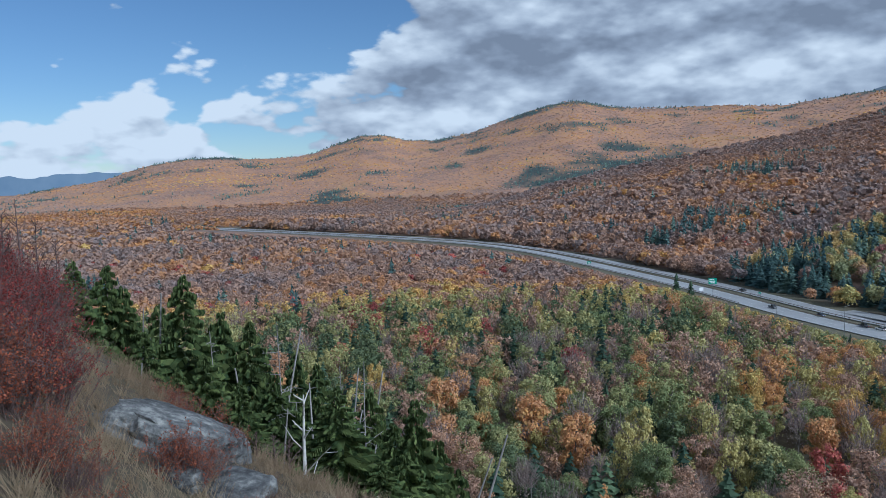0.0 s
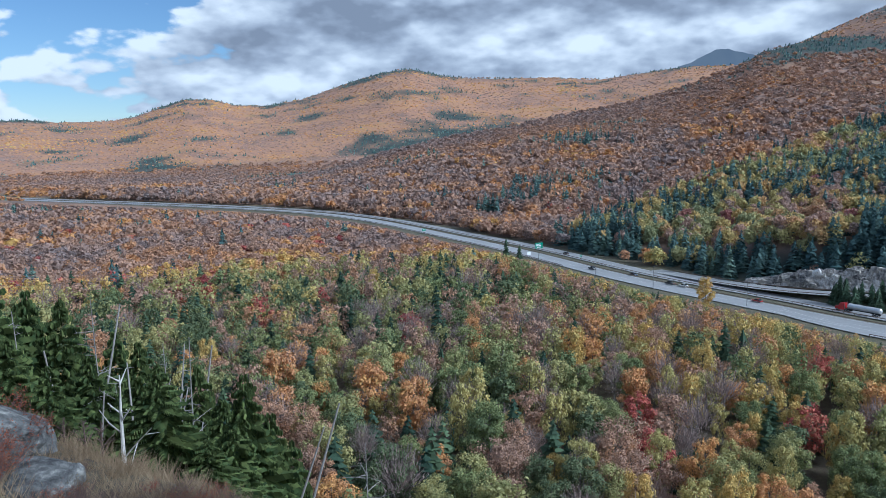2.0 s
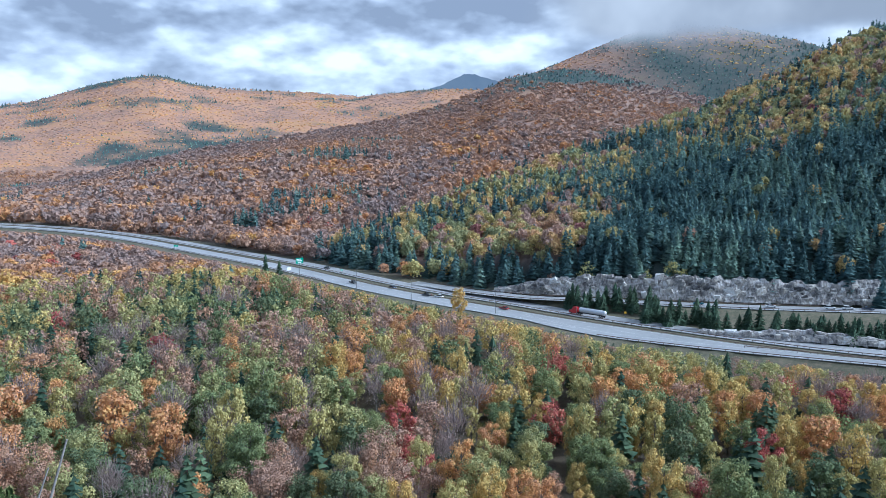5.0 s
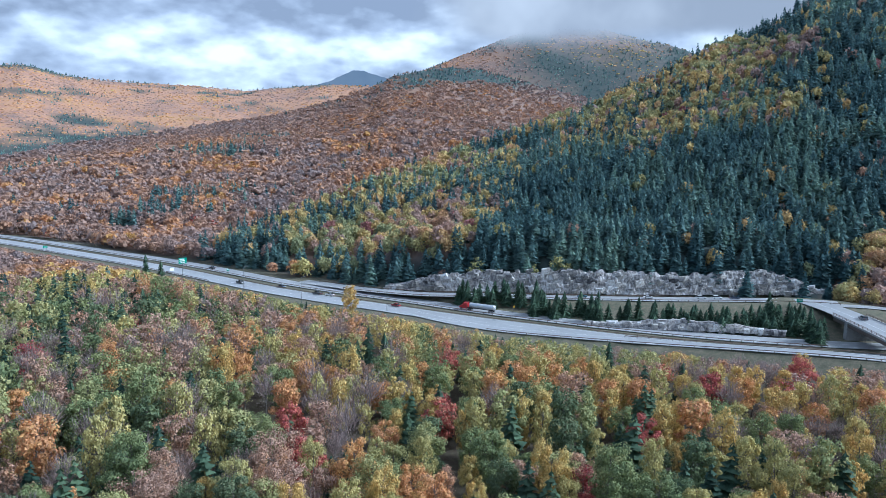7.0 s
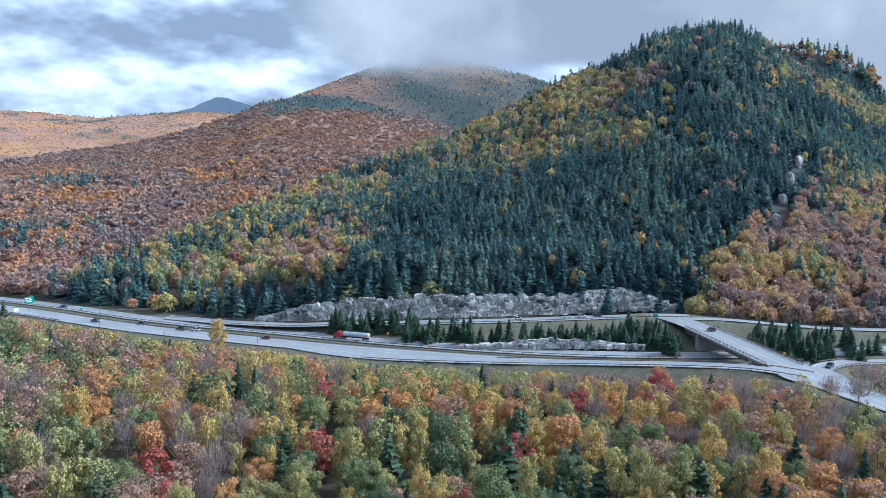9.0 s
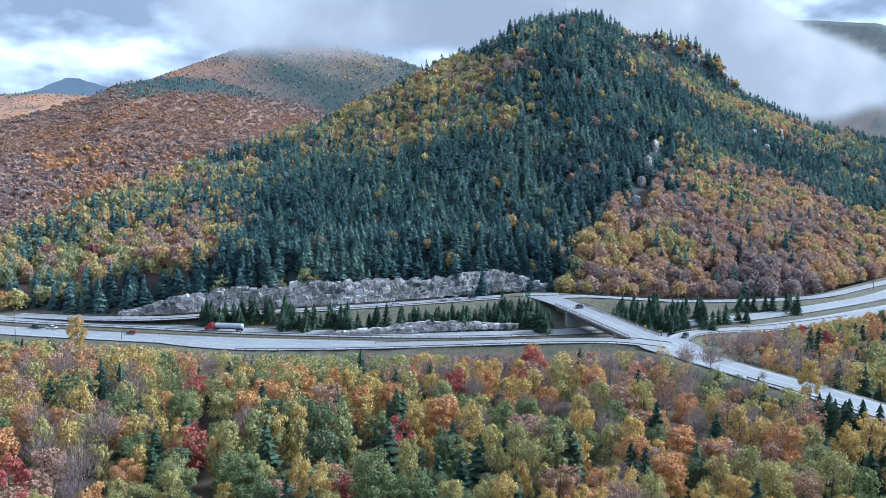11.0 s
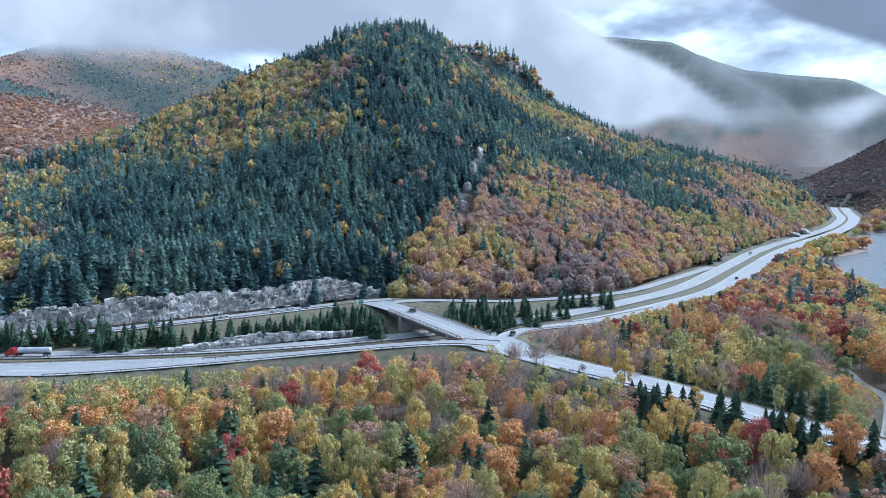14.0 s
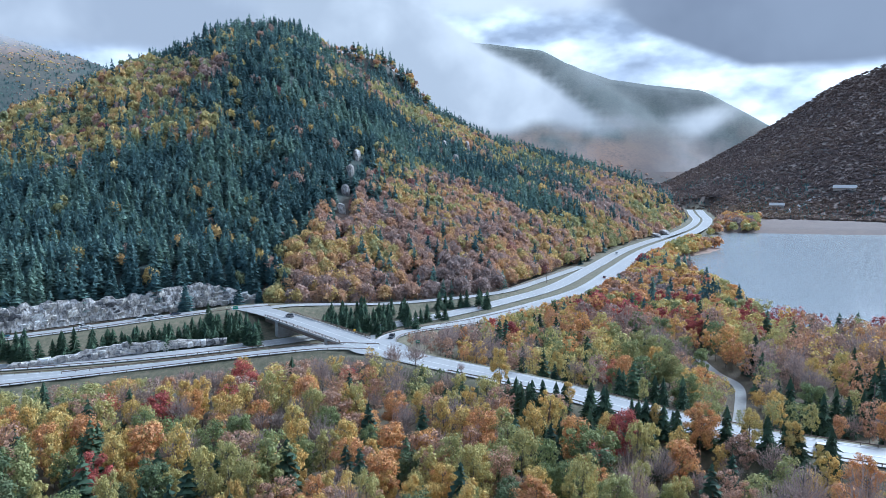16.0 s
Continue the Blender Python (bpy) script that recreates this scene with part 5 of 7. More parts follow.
guardrail(CLIFF_ROAD, -4.6, 2, 50)
guardrail(ROUTE, 6.2, 36, None)
guardrail(ROUTE, -6.2, 44, None)
guardrail(SLIP, -3.4, 6, None)
guardrail(LINK, 3.9, 3, None)
guardrail(LINK, -3.9, 6, None)


# rock walls
def rock_material():
    m, nt, b = material("blasted_rock", 0.88)
    pos = nt.nodes.new("ShaderNodeNewGeometry").outputs["Position"]
    mp = nt.nodes.new("ShaderNodeMapping")
    mp.inputs["Scale"].default_value = (1, 1, 0.5)
    nt.links.new(pos, mp.inputs[0])
    streak = noise_node(nt, mp.outputs[0], 0.8, 8.0, 0.72)
    patch = noise_node(nt, pos, 0.16, 5.0, 0.65)
    f = math_node(nt, "ADD", math_node(nt, "MULTIPLY", streak, 0.6), math_node(nt, "MULTIPLY", patch, 0.4))
    col = ramp_node(nt, f, [(0.38, (0.05, 0.048, 0.052)), (0.44, (0.17, 0.16, 0.16)), (0.50, (0.34, 0.315, 0.29)), (0.56, (0.52, 0.50, 0.49)), (0.63, (0.70, 0.69, 0.68))])
    nt.links.new(col, b.inputs["Base Color"])
    bp = nt.nodes.new("ShaderNodeBump")
    bp.inputs["Strength"].default_value, bp.inputs["Distance"].default_value = 0.8, 0.6
    nt.links.new(streak, bp.inputs["Height"])
    nt.links.new(bp.outputs[0], b.inputs["Normal"])
    return m


M_BLAST = rock_material()


def rock_face(name, line, high, lean, label, seed, rough=1.2, rows=12):
    """A broken rock face along a line: stepped blocks, an uneven top edge and a crown that runs back into the slope."""
    p = spline(line, 0.8)
    n = len(p)
    d = np.gradient(p[:, :2], axis=0)
    d /= np.hypot(d[:, 0], d[:, 1])[:, None]
    back = np.stack([-d[:, 1], d[:, 0]], -1)
    s = np.arange(n) * 0.8
    ends = smooth(0, 40, s) * (1 - smooth(s[-1] - 34, s[-1], s))
    top = high * (0.80 + 0.20 * fbm(s / 22 + seed, s * 0 + seed, 3) + 0.22 * np.round(3 * fbm(s / 5 + 3 * seed, s * 0, 2)) / 3) * (0.15 + 0.85 * ends)
    V = []
    for k in range(rows + 3):
        t = min(1.0, k / rows)
        q = 0.45 * fbm(s / 1.6 + seed, s * 0 + t * high / 1.9, 3) + 1.3 * np.round(4 * fbm(np.round(s / 2.6) * 0.61 + seed, s * 0 + np.round(t * 5) * 0.37, 2)) / 4 + 0.8 * fbm(s / 17 + seed, s * 0, 2)
        inset = lean * t * high + rough * q + (k - rows) * 1.6 * (k > rows)
        z = p[:, 2] - 0.8 + (top + 0.8) * t - 0.5 * (k > rows) * (k - rows - 1)
        V.append(np.column_stack([p[:, :2] + back * inset[:, None], z + 0.3 * q * (k > 0)]))
    V = np.vstack(V)
    i, j = np.meshgrid(np.arange(rows + 2), np.arange(n - 1), indexing="ij")
    F = np.stack([i * n + j, i * n + j + 1, (i + 1) * n + j + 1, (i + 1) * n + j], -1).reshape(-1, 4)
    return tagged(new(name, mesh_from(name, V, F, M_BLAST, False)), label, "rock", kind="structure")


def block_material():
    """Grey rock, pale and dark from block to block, with rusty stains and fine cracks."""
    m, nt, b = material("blasted_rock", 0.85)
    pos = nt.nodes.new("ShaderNodeNewGeometry").outputs["Position"]
    rnd = nt.nodes.new("ShaderNodeObjectInfo").outputs["Random"]
    a, c, e = noise_node(nt, pos, 0.9, 8.0, 0.7), noise_node(nt, pos, 0.07, 3.0, 0.5), noise_node(nt, pos, 4.0, 6.0, 0.7)
    f = math_node(nt, "ADD", math_node(nt, "ADD", math_node(nt, "MULTIPLY", a, 0.42), math_node(nt, "MULTIPLY", c, 0.48)), math_node(nt, "MULTIPLY", rnd, 0.16))
    col = ramp_node(nt, f, [(0.40, (0.06, 0.058, 0.062)), (0.47, (0.19, 0.185, 0.188)), (0.53, (0.35, 0.33, 0.31)), (0.58, (0.48, 0.44, 0.39)), (0.64, (0.70, 0.69, 0.68))])
    nt.links.new(col, b.inputs["Base Color"])
    bp = nt.nodes.new("ShaderNodeBump")
    bp.inputs["Strength"].default_value, bp.inputs["Distance"].default_value = 0.9, 0.4
    nt.links.new(math_node(nt, "ADD", a, math_node(nt, "MULTIPLY", e, 0.4)), bp.inputs["Height"])
    nt.links.new(bp.outputs[0], b.inputs["Normal"])
    return m


M_BLOCK = block_material()


def block_meshes(count, seed):
    """Angular blocks of broken rock, about two metres across."""
    g = random.Random(seed)
    out = []
    for i in range(count):
        bm = bmesh.new()
        for sx in (-1, 1):
            for sy in (-1, 1):
                for sz in (-1, 1):
                    bm.verts.new((sx * g.uniform(0.55, 1.15), sy * g.uniform(0.5, 1.0), sz * g.uniform(0.5, 1.1)))
        for k in range(7):
            bm.verts.new((g.uniform(-1, 1), g.uniform(-1.2, 1.2), g.uniform(-1.1, 1.1)))
        hull = bmesh.ops.convex_hull(bm, input=bm.verts)
        bmesh.ops.delete(bm, geom=[v for v in hull["geom_interior"] if isinstance(v, bmesh.types.BMVert)], context="VERTS")
        me = bpy.data.meshes.new("rock_block")
        bm.to_mesh(me)
        bm.free()
        me.materials.append(M_BLOCK)
        out.append(me)
    return out


BLOCKS = block_meshes(14, 5)


def lay_blocks(parent, line, high, lean, count, seed, size):
    """Broken blocks in tilted layers over a rock face."""
    g = np.random.default_rng(seed)
    p = spline(line, 1.3)
    d = np.gradient(p[:, :2], axis=0)
    d /= np.hypot(d[:, 0], d[:, 1])[:, None]
    n = len(p)
    for k in range(count):
        i = min(n - 1, int(n * (k + g.random()) / count))
        end = float(smooth(0, 1, np.array(min(i, n - 1 - i) * 1.3 / 38)))
        crest = high * (0.80 + 0.30 * float(fbm(np.array(i * 1.3 / 26), np.array(float(seed)), 3))) * (0.12 + 0.88 * end)
        t = g.random() ** 0.9
        u = lean * t * crest + 0.85 + g.normal(0, 0.22)
        s = size * g.uniform(0.6, 1.35)
        ob = part("rock_block", BLOCKS[int(g.integers(0, len(BLOCKS)))], None, parent)
        ob.matrix_basis = pose(p[i, 0] - d[i, 1] * u, p[i, 1] + d[i, 0] * u, p[i, 2] - 0.4 + t * crest, g.normal(6, 5), g.normal(-7, 6), math.degrees(math.atan2(d[i, 1], d[i, 0])) + g.normal(0, 11))
        ob.scale = (s * g.uniform(0.9, 1.8), s * 0.75, s * g.uniform(0.8, 1.45))


ROCK_CUT = rock_face("rock_cut", ROCK_WALL, 11.5, 0.30, "tall grey and pale rock cut blasted for the road", 3, 0.95, 20)
LEDGE = [(238, 196, 6.6), (250, 180, 6.8), (262, 166, 7), (277, 150, 7), (288, 138, 6.8)]
ROCK_LEDGE = rock_face("rock_ledge", [(238, 196, 6.6), (250, 180, 6.8), (262, 166, 7), (277, 150, 7), (288, 138, 6.8)], 4.0, 0.5, "low pale rock outcrop between the roads", 9, 0.8, 6)
lay_blocks(ROCK_CUT, ROCK_WALL, 11.5, 0.30, 290, 3, 1.15)
lay_blocks(ROCK_LEDGE, LEDGE, 2.4, 0.5, 90, 9, 1.0)


def boulder(name, c, size, seed, mat, label, turn=0.0, detail=3, kind="", cat="rock"):
    bm = bmesh.new()
    bmesh.ops.create_icosphere(bm, subdivisions=detail, radius=1.0)
    for v in bm.verts:
        q = v.co.copy()
        n1 = noise.noise(q * 1.1 + Vector((seed, 0, 0)))
        n2 = noise.noise(q * 3.3 + Vector((0, seed, 0)))
        c1 = noise.cell(q * 1.7 + Vector((seed, seed, 0)))
        v.co = q * (1 + 0.28 * n1 + 0.09 * n2 + 0.10 * c1)
        v.co.z = v.co.z if v.co.z < 0.55 else 0.55 + (v.co.z - 0.55) * 0.35
        v.co.x, v.co.y, v.co.z = v.co.x * size[0], v.co.y * size[1], v.co.z * size[2]
    ob = part(name, bm, mat, None, label)
    ob.matrix_basis = pose(*c, 0, 0, turn)
    return tagged(ob, label, cat, kind=kind)


# pale slabs on the hill
for i, (x, y, sx, sy, sz, a) in enumerate(SLABS):
    z = float(land(np.array([x]), np.array([y]))[0])
    boulder("rock_slab", (x, y, z + 1.5), (sx, sy, sz), 20 + i, M_BLAST, "bare pale rock slab showing between hillside trees", a, 3)


bm = bmesh.new()
bmesh.ops.create_circle(bm, cap_ends=True, segments=28, radius=12.5)
for v in bm.verts:
    v.co = Vector((v.co.x * 1.15, v.co.y * 0.85, 0))
jn = part("junction", bm, M_ASPHALT, None)
jn.matrix_basis = pose(264, 66, 12.075, 0, 0, 40)
tagged(jn, "pale worn asphalt where the roads meet", "road", kind="structure")


# bridge
def build_bridge():
    root = new("bridge")
    tagged(root, "road bridge with brown steel girders and stone abutments", "bridge")
    full = spline(ROUTE, 3.0)
    deck = full[(full[:, 0] > 272) & (full[:, 0] < 322)]
    girder = speckled("brown_girder", [(0.10, 0.07, 0.055), (0.16, 0.115, 0.09)], 0.6, 0.6, 0.2)
    stone = speckled("abutment_stone", [(0.20, 0.19, 0.18), (0.34, 0.32, 0.30), (0.42, 0.40, 0.37)], 0.9, 0.9, bump=0.6, dist=0.2)

    def slab(name, shift, w, z0, z1, mat, run, label=""):
        a, b = offset(run, shift - w / 2), offset(run, shift + w / 2)
        n = len(run)
        V = np.vstack([a + (0, 0, z0), b + (0, 0, z0), b + (0, 0, z1), a + (0, 0, z1)])
        i = np.arange(n - 1)
        F = np.concatenate([np.stack([k * n + i, k * n + i + 1, ((k + 1) % 4) * n + i + 1, ((k + 1) % 4) * n + i], -1) for k in range(4)])
        F = np.vstack([F, [(0, n, 2 * n, 3 * n), (n - 1, 4 * n - 1, 3 * n - 1, 2 * n - 1)]])
        return part(name, mesh_from(name, V, F, mat, False), None, root, label)
    slab("deck", 0, 13.6, -0.55, -0.02, M_CONCRETE, deck)
    for sft in (-6.4, -2.2, 2.2, 6.4):
        slab("girder", sft, 0.5, -2.0, -0.56, girder, deck, "brown steel girder")
    for sft in (-6.7, 6.7):
        slab("kerb", sft, 0.5, -0.02, 0.28, M_CONCRETE, deck)
        for z in (0.55, 0.85, 1.12):
            slab("rail", sft, 0.09, z, z + 0.10, M_RAIL, deck, "brown bridge rail")
        side = offset(deck, sft)
        for q in side[::1]:
            bm = bmesh.new()
            box(bm, (0, 0, 0.62), (0.16, 0.16, 1.2))
            ob = part("post", bm, M_RAIL, root)
            ob.location = q
    for q in (313.5, 280.0):
        k = full[np.argmin(np.abs(full[:, 0] - q))]
        bm = bmesh.new()
        box(bm, (0, 0, -4.2), (13.4, 2.4, 7.6))
        for v in bm.verts:
            if v.co.z < -4:
                v.co.y *= 1.3
        ob = part("abutment", bm, stone, root, "grey stone abutment")
        ob.location, ob.rotation_euler = k, (0, 0, radians(-44))


build_bridge()


# lamps, poles and signs
M_STEEL = speckled("grey_steel", [(0.16, 0.16, 0.16), (0.24, 0.24, 0.24)], 2.0, 0.5, 0.6, bump=0)
M_WHITE = speckled("white_metal", [(0.70, 0.71, 0.72), (0.78, 0.79, 0.80)], 1.0, 0.5, bump=0)
M_GREEN = speckled("green_sign_sheet", [(0.008, 0.20, 0.13), (0.012, 0.26, 0.17)], 0.6, 0.45, bump=0)
M_BLUE = speckled("blue_sign_sheet", [(0.01, 0.16, 0.22), (0.015, 0.2, 0.27)], 0.6, 0.45, bump=0)
M_YELLOW = speckled("yellow_sign_sheet", [(0.75, 0.42, 0.02), (0.85, 0.5, 0.03)], 0.6, 0.5, bump=0)


def street_lamp(x, y, z, turn, tall=11.5):
    root = new("street_lamp")
    tagged(root, "tall thin grey street lamp beside the highway", "street lamp", "lamps along the highway")
    bm = bmesh.new()
    tube(bm, (0, 0, -0.3), (0, 0, tall), 0.14, 0.07)
    part("pole", bm, M_STEEL, root)
    bm = bmesh.new()
    tube(bm, (0, 0, tall - 0.1), (1.6, 0, tall + 0.35), 0.05, 0.04)
    part("arm", bm, M_STEEL, root)
    bm = bmesh.new()
    vs = box(bm, (1.9, 0, tall + 0.36), (0.9, 0.34, 0.16))
    bmesh.ops.bevel(bm, geom=bm.edges[:], offset=0.04, segments=1, affect="EDGES")
    part("lantern", bm, M_STEEL, root)
    root.matrix_basis = pose(x, y, z, 0, 0, turn)


for x, y, a in ((157.4, 348.7, 10), (166.7, 306.6, 15), (187.8, 267.1, 20), (146, 402, 8)):
    street_lamp(x, y, 6, a)


def utility_pole(x, y, z, tall, turn):
    root = new("utility_pole")
    tagged(root, "wooden utility pole with a crossarm beside the road", "utility pole")
    bm = bmesh.new()
    tube(bm, (0, 0, -0.5), (0, 0, tall), 0.17, 0.12)
    part("pole", bm, M_POST, root)
    bm = bmesh.new()
    box(bm, (0, 0.12, tall - 0.7), (2.4, 0.12, 0.14))
    part("crossarm", bm, M_POST, root)
    root.matrix_basis = pose(x, y, z, 0, 0, turn)


utility_pole(478, 8, 6.4, 9, 70)
utility_pole(206, -82, 11.4, 9, 20)


def road_sign(x, y, z, turn, w, h, low, mat, label, bars, legs=2):
    """A sign sheet on posts, with its lettering as plain bars (u, v, width, height, in shares of the sheet)."""
    root = new("road_sign")
    tagged(root, label, "road sign")
    for sx in ((-0.3 * w, 0.3 * w) if legs == 2 else (0.0,)):
        bm = bmesh.new()
        tube(bm, (sx, 0.09, -0.3), (sx, 0.09, low + h * 0.9), 0.07, 0.07, 6)
        part("post", bm, M_STEEL, root)
    bm = bmesh.new()
    box(bm, (0, 0, low + h / 2), (w, 0.06, h))
    bmesh.ops.bevel(bm, geom=bm.edges[:], offset=0.015, segments=1, affect="EDGES")
    sheet = part("sheet", bm, mat, root)
    for u, v, bw, bh in bars:
        bm = bmesh.new()
        box(bm, (u * w, -0.038, low + h / 2 + v * h), (bw * w, 0.012, bh * h))
        part("lettering", bm, M_WHITE, sheet)
    root.matrix_basis = pose(x, y, z, 0, 0, turn)


road_sign(160, 440, 6, 8, 5.2, 3.6, 2.2, M_GREEN, "large green highway sign with white lettering on posts", [(-0.1, 0.25, 0.6, 0.13), (-0.05, -0.02, 0.7, 0.13), (0.0, -0.28, 0.5, 0.13)])
road_sign(236, 19, 11.6, -50, 2.2, 1.5, 2.0, M_BLUE, "blue-green service sign on posts beside the crossing road", [(0, 0.2, 0.6, 0.14), (0, -0.15, 0.5, 0.14)])
road_sign(266, 51, 11.8, -40, 1.8, 0.9, 1.9, M_GREEN, "small green direction sign at the junction", [(0, 0.0, 0.7, 0.25)])
road_sign(327, 150, 11.8, -40, 2.6, 1.5, 1.2, M_GREEN, "green direction sign at the head of the bridge", [(0, 0.15, 0.7, 0.2)])
road_sign(172, 402, 6, 8, 1.6, 1.0, 1.9, M_GREEN, "small green roadside sign", [(0, 0.0, 0.7, 0.25)])
road_sign(285, 80.5, 11.6, -45, 0.9, 0.9, 1.6, M_YELLOW, "small yellow warning sign on a post", [], 1)
road_sign(232, 232, 6.4, -30, 0.9, 0.9, 1.6, M_YELLOW, "small yellow warning sign in the median", [], 1)
road_sign(147.6, 423.6, 6, 12, 2.6, 1.9, 1.0, M_WHITE, "pale metal back of a highway sign beside the road", [])
road_sign(110, 560, 6, 12, 3.0, 1.6, 2.2, M_GREEN, "green highway sign far along the road", [(0, 0, 0.6, 0.2)])
# ---- vehicles ----
M_TYRE = speckled("tyre_rubber", [(0.02, 0.02, 0.02), (0.035, 0.035, 0.035)], 4.0, 0.9, bump=0)
M_RIM = speckled("wheel_rim", [(0.35, 0.35, 0.36), (0.45, 0.45, 0.46)], 4.0, 0.35, 0.8, bump=0)
m, nt, b = material("car_glass", 0.08)
b.inputs["Base Color"].default_value = (0.02, 0.025, 0.03, 1)
M_GLASS = m
PAINT = {}


def paint(key, c):
    if key not in PAINT:
        PAINT[key] = speckled("paint_" + key, [tuple(v * 0.93 for v in c), c], 1.5, 0.3, bump=0)
        PAINT[key].node_tree.nodes["Principled BSDF"].inputs["Coat Weight"].default_value = 0.6
    return PAINT[key]


def extruded(profile, width, taper=0.0):
    """A body from its side view (x, z), with rounded shoulders."""
    bm = bmesh.new()
    rows = []
    for y, k in ((-width / 2, 0.0), (-width / 2 + 0.12, 1.0), (width / 2 - 0.12, 1.0), (width / 2, 0.0)):
        rows.append([bm.verts.new((x * (1 - 0.01 * (1 - k)), y * (1 - taper * (z - profile[0][1])), z - 0.05 * (1 - k) * (z > profile[0][1] + 0.3))) for x, z in profile])
    n = len(profile)
    for a, c in zip(rows[:-1], rows[1:]):
        for i in range(n):
            j = (i + 1) % n
            bm.faces.new((a[i], c[i], c[j], a[j]))
    bm.faces.new(rows[0])
    bm.faces.new(rows[-1][::-1])
    bmesh.ops.recalc_face_normals(bm, faces=bm.faces[:])
    return bm


def wheel(root, x, y, r=0.34, w=0.24):
    bm = bmesh.new()
    tube(bm, (x, y - w / 2, r), (x, y + w / 2, r), r, r, 16)
    bmesh.ops.bevel(bm, geom=[e for e in bm.edges if abs(e.verts[0].co.y - e.verts[1].co.y) < 1e-4], offset=0.03, segments=1, affect="EDGES")
    wh = part("wheel", bm, M_TYRE, root)
    bm = bmesh.new()
    s = 1 if y > 0 else -1
    tube(bm, (x, y + s * (w / 2 - 0.04), r), (x, y + s * (w / 2 + 0.012), r), r * 0.62, r * 0.55, 12)
    part("rim", bm, M_RIM, wh)


def heading_on(road, x, y):
    p = spline(road, 4.0)
    i = int(np.argmin(np.hypot(p[:, 0] - x, p[:, 1] - y)))
    i = min(max(i, 1), len(p) - 2)
    d = p[i + 1] - p[i - 1]
    return math.degrees(math.atan2(d[1], d[0])), float(p[i][2]) + 0.1


def car(key, colour, road, x, y, label, style="suv", back=False):
    root = new("pickup_truck" if style == "pickup" else "car")
    L, W = (5.4, 1.95) if style == "pickup" else (4.6, 1.85)
    high = {"suv": 1.68, "sedan": 1.45, "pickup": 1.85}[style]
    belt = 0.98 if style != "sedan" else 0.88
    body = [(-L / 2, 0.32), (L / 2, 0.32), (L / 2 + 0.02, 0.62), (L / 2 - 0.12, belt - 0.14), (L / 2 - 1.15, belt), (-L / 2 + 0.1, belt), (-L / 2 - 0.02, 0.7)]
    part("body", extruded(body, W), paint(key, colour), root)
    if style == "suv":
        cab = [(-L / 2 + 0.12, belt), (L / 2 - 1.2, belt), (L / 2 - 1.9, high - 0.06), (-L / 2 + 0.5, high - 0.06)]
    elif style == "sedan":
        cab = [(-L / 2 + 0.55, belt), (L / 2 - 1.2, belt), (L / 2 - 2.0, high - 0.06), (-L / 2 + 1.25, high - 0.06)]
    else:
        cab = [(-0.5, belt), (L / 2 - 1.35, belt), (L / 2 - 1.95, high - 0.06), (-0.35, high - 0.06)]
    part("window", extruded(cab, W - 0.14, 0.16), M_GLASS, root, "dark tinted glass")
    roof = [(cab[3][0] + 0.04, high - 0.075), (cab[2][0] - 0.04, high - 0.075), (cab[2][0] - 0.15, high), (cab[3][0] + 0.12, high)]
    part("roof", extruded(roof, W - 0.34), paint(key, colour), root)
    for sx in (-L * 0.31, L * 0.32):
        for sy in (-W / 2 + 0.10, W / 2 - 0.10):
            wheel(root, sx, sy)
    for sy in (-W / 2 + 0.28, W / 2 - 0.28):
        bm = bmesh.new()
        box(bm, (L / 2 - 0.02, sy, 0.68), (0.10, 0.36, 0.15))
        part("headlight", bm, M_WHITE, root, "clear headlight")
        bm = bmesh.new()
        box(bm, (-L / 2 + 0.02, sy, 0.78), (0.10, 0.28, 0.17))
        part("tail_light", bm, paint("lens_red", (0.35, 0.01, 0.01)), root, "red tail light")
    a, z = heading_on(road, x, y)
    root.matrix_basis = pose(x, y, z, 0, 0, a + (180 if back else 0))
    return tagged(root, label, "pickup truck" if style == "pickup" else "car")


WHITE, BLACK, SILVER = (0.75, 0.75, 0.74), (0.02, 0.021, 0.024), (0.42, 0.43, 0.44)
car("white", WHITE, CLIFF_ROAD, 291.5, 203.5, "white car parked below the rock cut", "sedan")
car("white", WHITE, CLIFF_ROAD, 309.0, 187.0, "white estate car parked below the rock cut")
car("white", WHITE, CLIFF_ROAD, 314.5, 182.2, "white off-road car parked below the rock cut")
car("navy", (0.02, 0.035, 0.07), CLIFF_ROAD, 320.5, 177.0, "dark blue car parked below the rock cut", "sedan")
car("teal", (0.02, 0.14, 0.20), CLIFF_ROAD, 270, 225, "blue-green car on the road below the rock cut", "sedan")
car("white", WHITE, PARKWAY_N, 185.0, 311.5, "white car driving on the highway", "sedan", True)
car("black", BLACK, PARKWAY_N, 182.0, 318.5, "black pickup driving on the highway", "pickup", True)
car("red", (0.32, 0.02, 0.02), PARKWAY_N, 196.5, 272.5, "red car driving on the highway", "sedan", True)
car("black", BLACK, PARKWAY_N, 164.5, 369, "black pickup on the highway", "pickup")
car("navy", (0.02, 0.035, 0.07), PARKWAY_N, 176.5, 345, "dark blue car on the highway", "sedan")
car("black", BLACK, PARKWAY_S, 172, 425, "dark car on the far carriageway", "sedan", True)
car("grey", (0.10, 0.10, 0.11), ROUTE, 316.5, 119.5, "grey car crossing the bridge", "suv", True)
car("black", BLACK, LINK, 281.5, 64.5, "black off-road car waiting at the junction", "suv", True)
car("white", WHITE, ROUTE, 176.8, -60.5, "white off-road car on the crossing road")
car("maroon", (0.16, 0.03, 0.03), PARKWAY_N, 508, -30, "dark red car on the highway by the lake", "sedan")
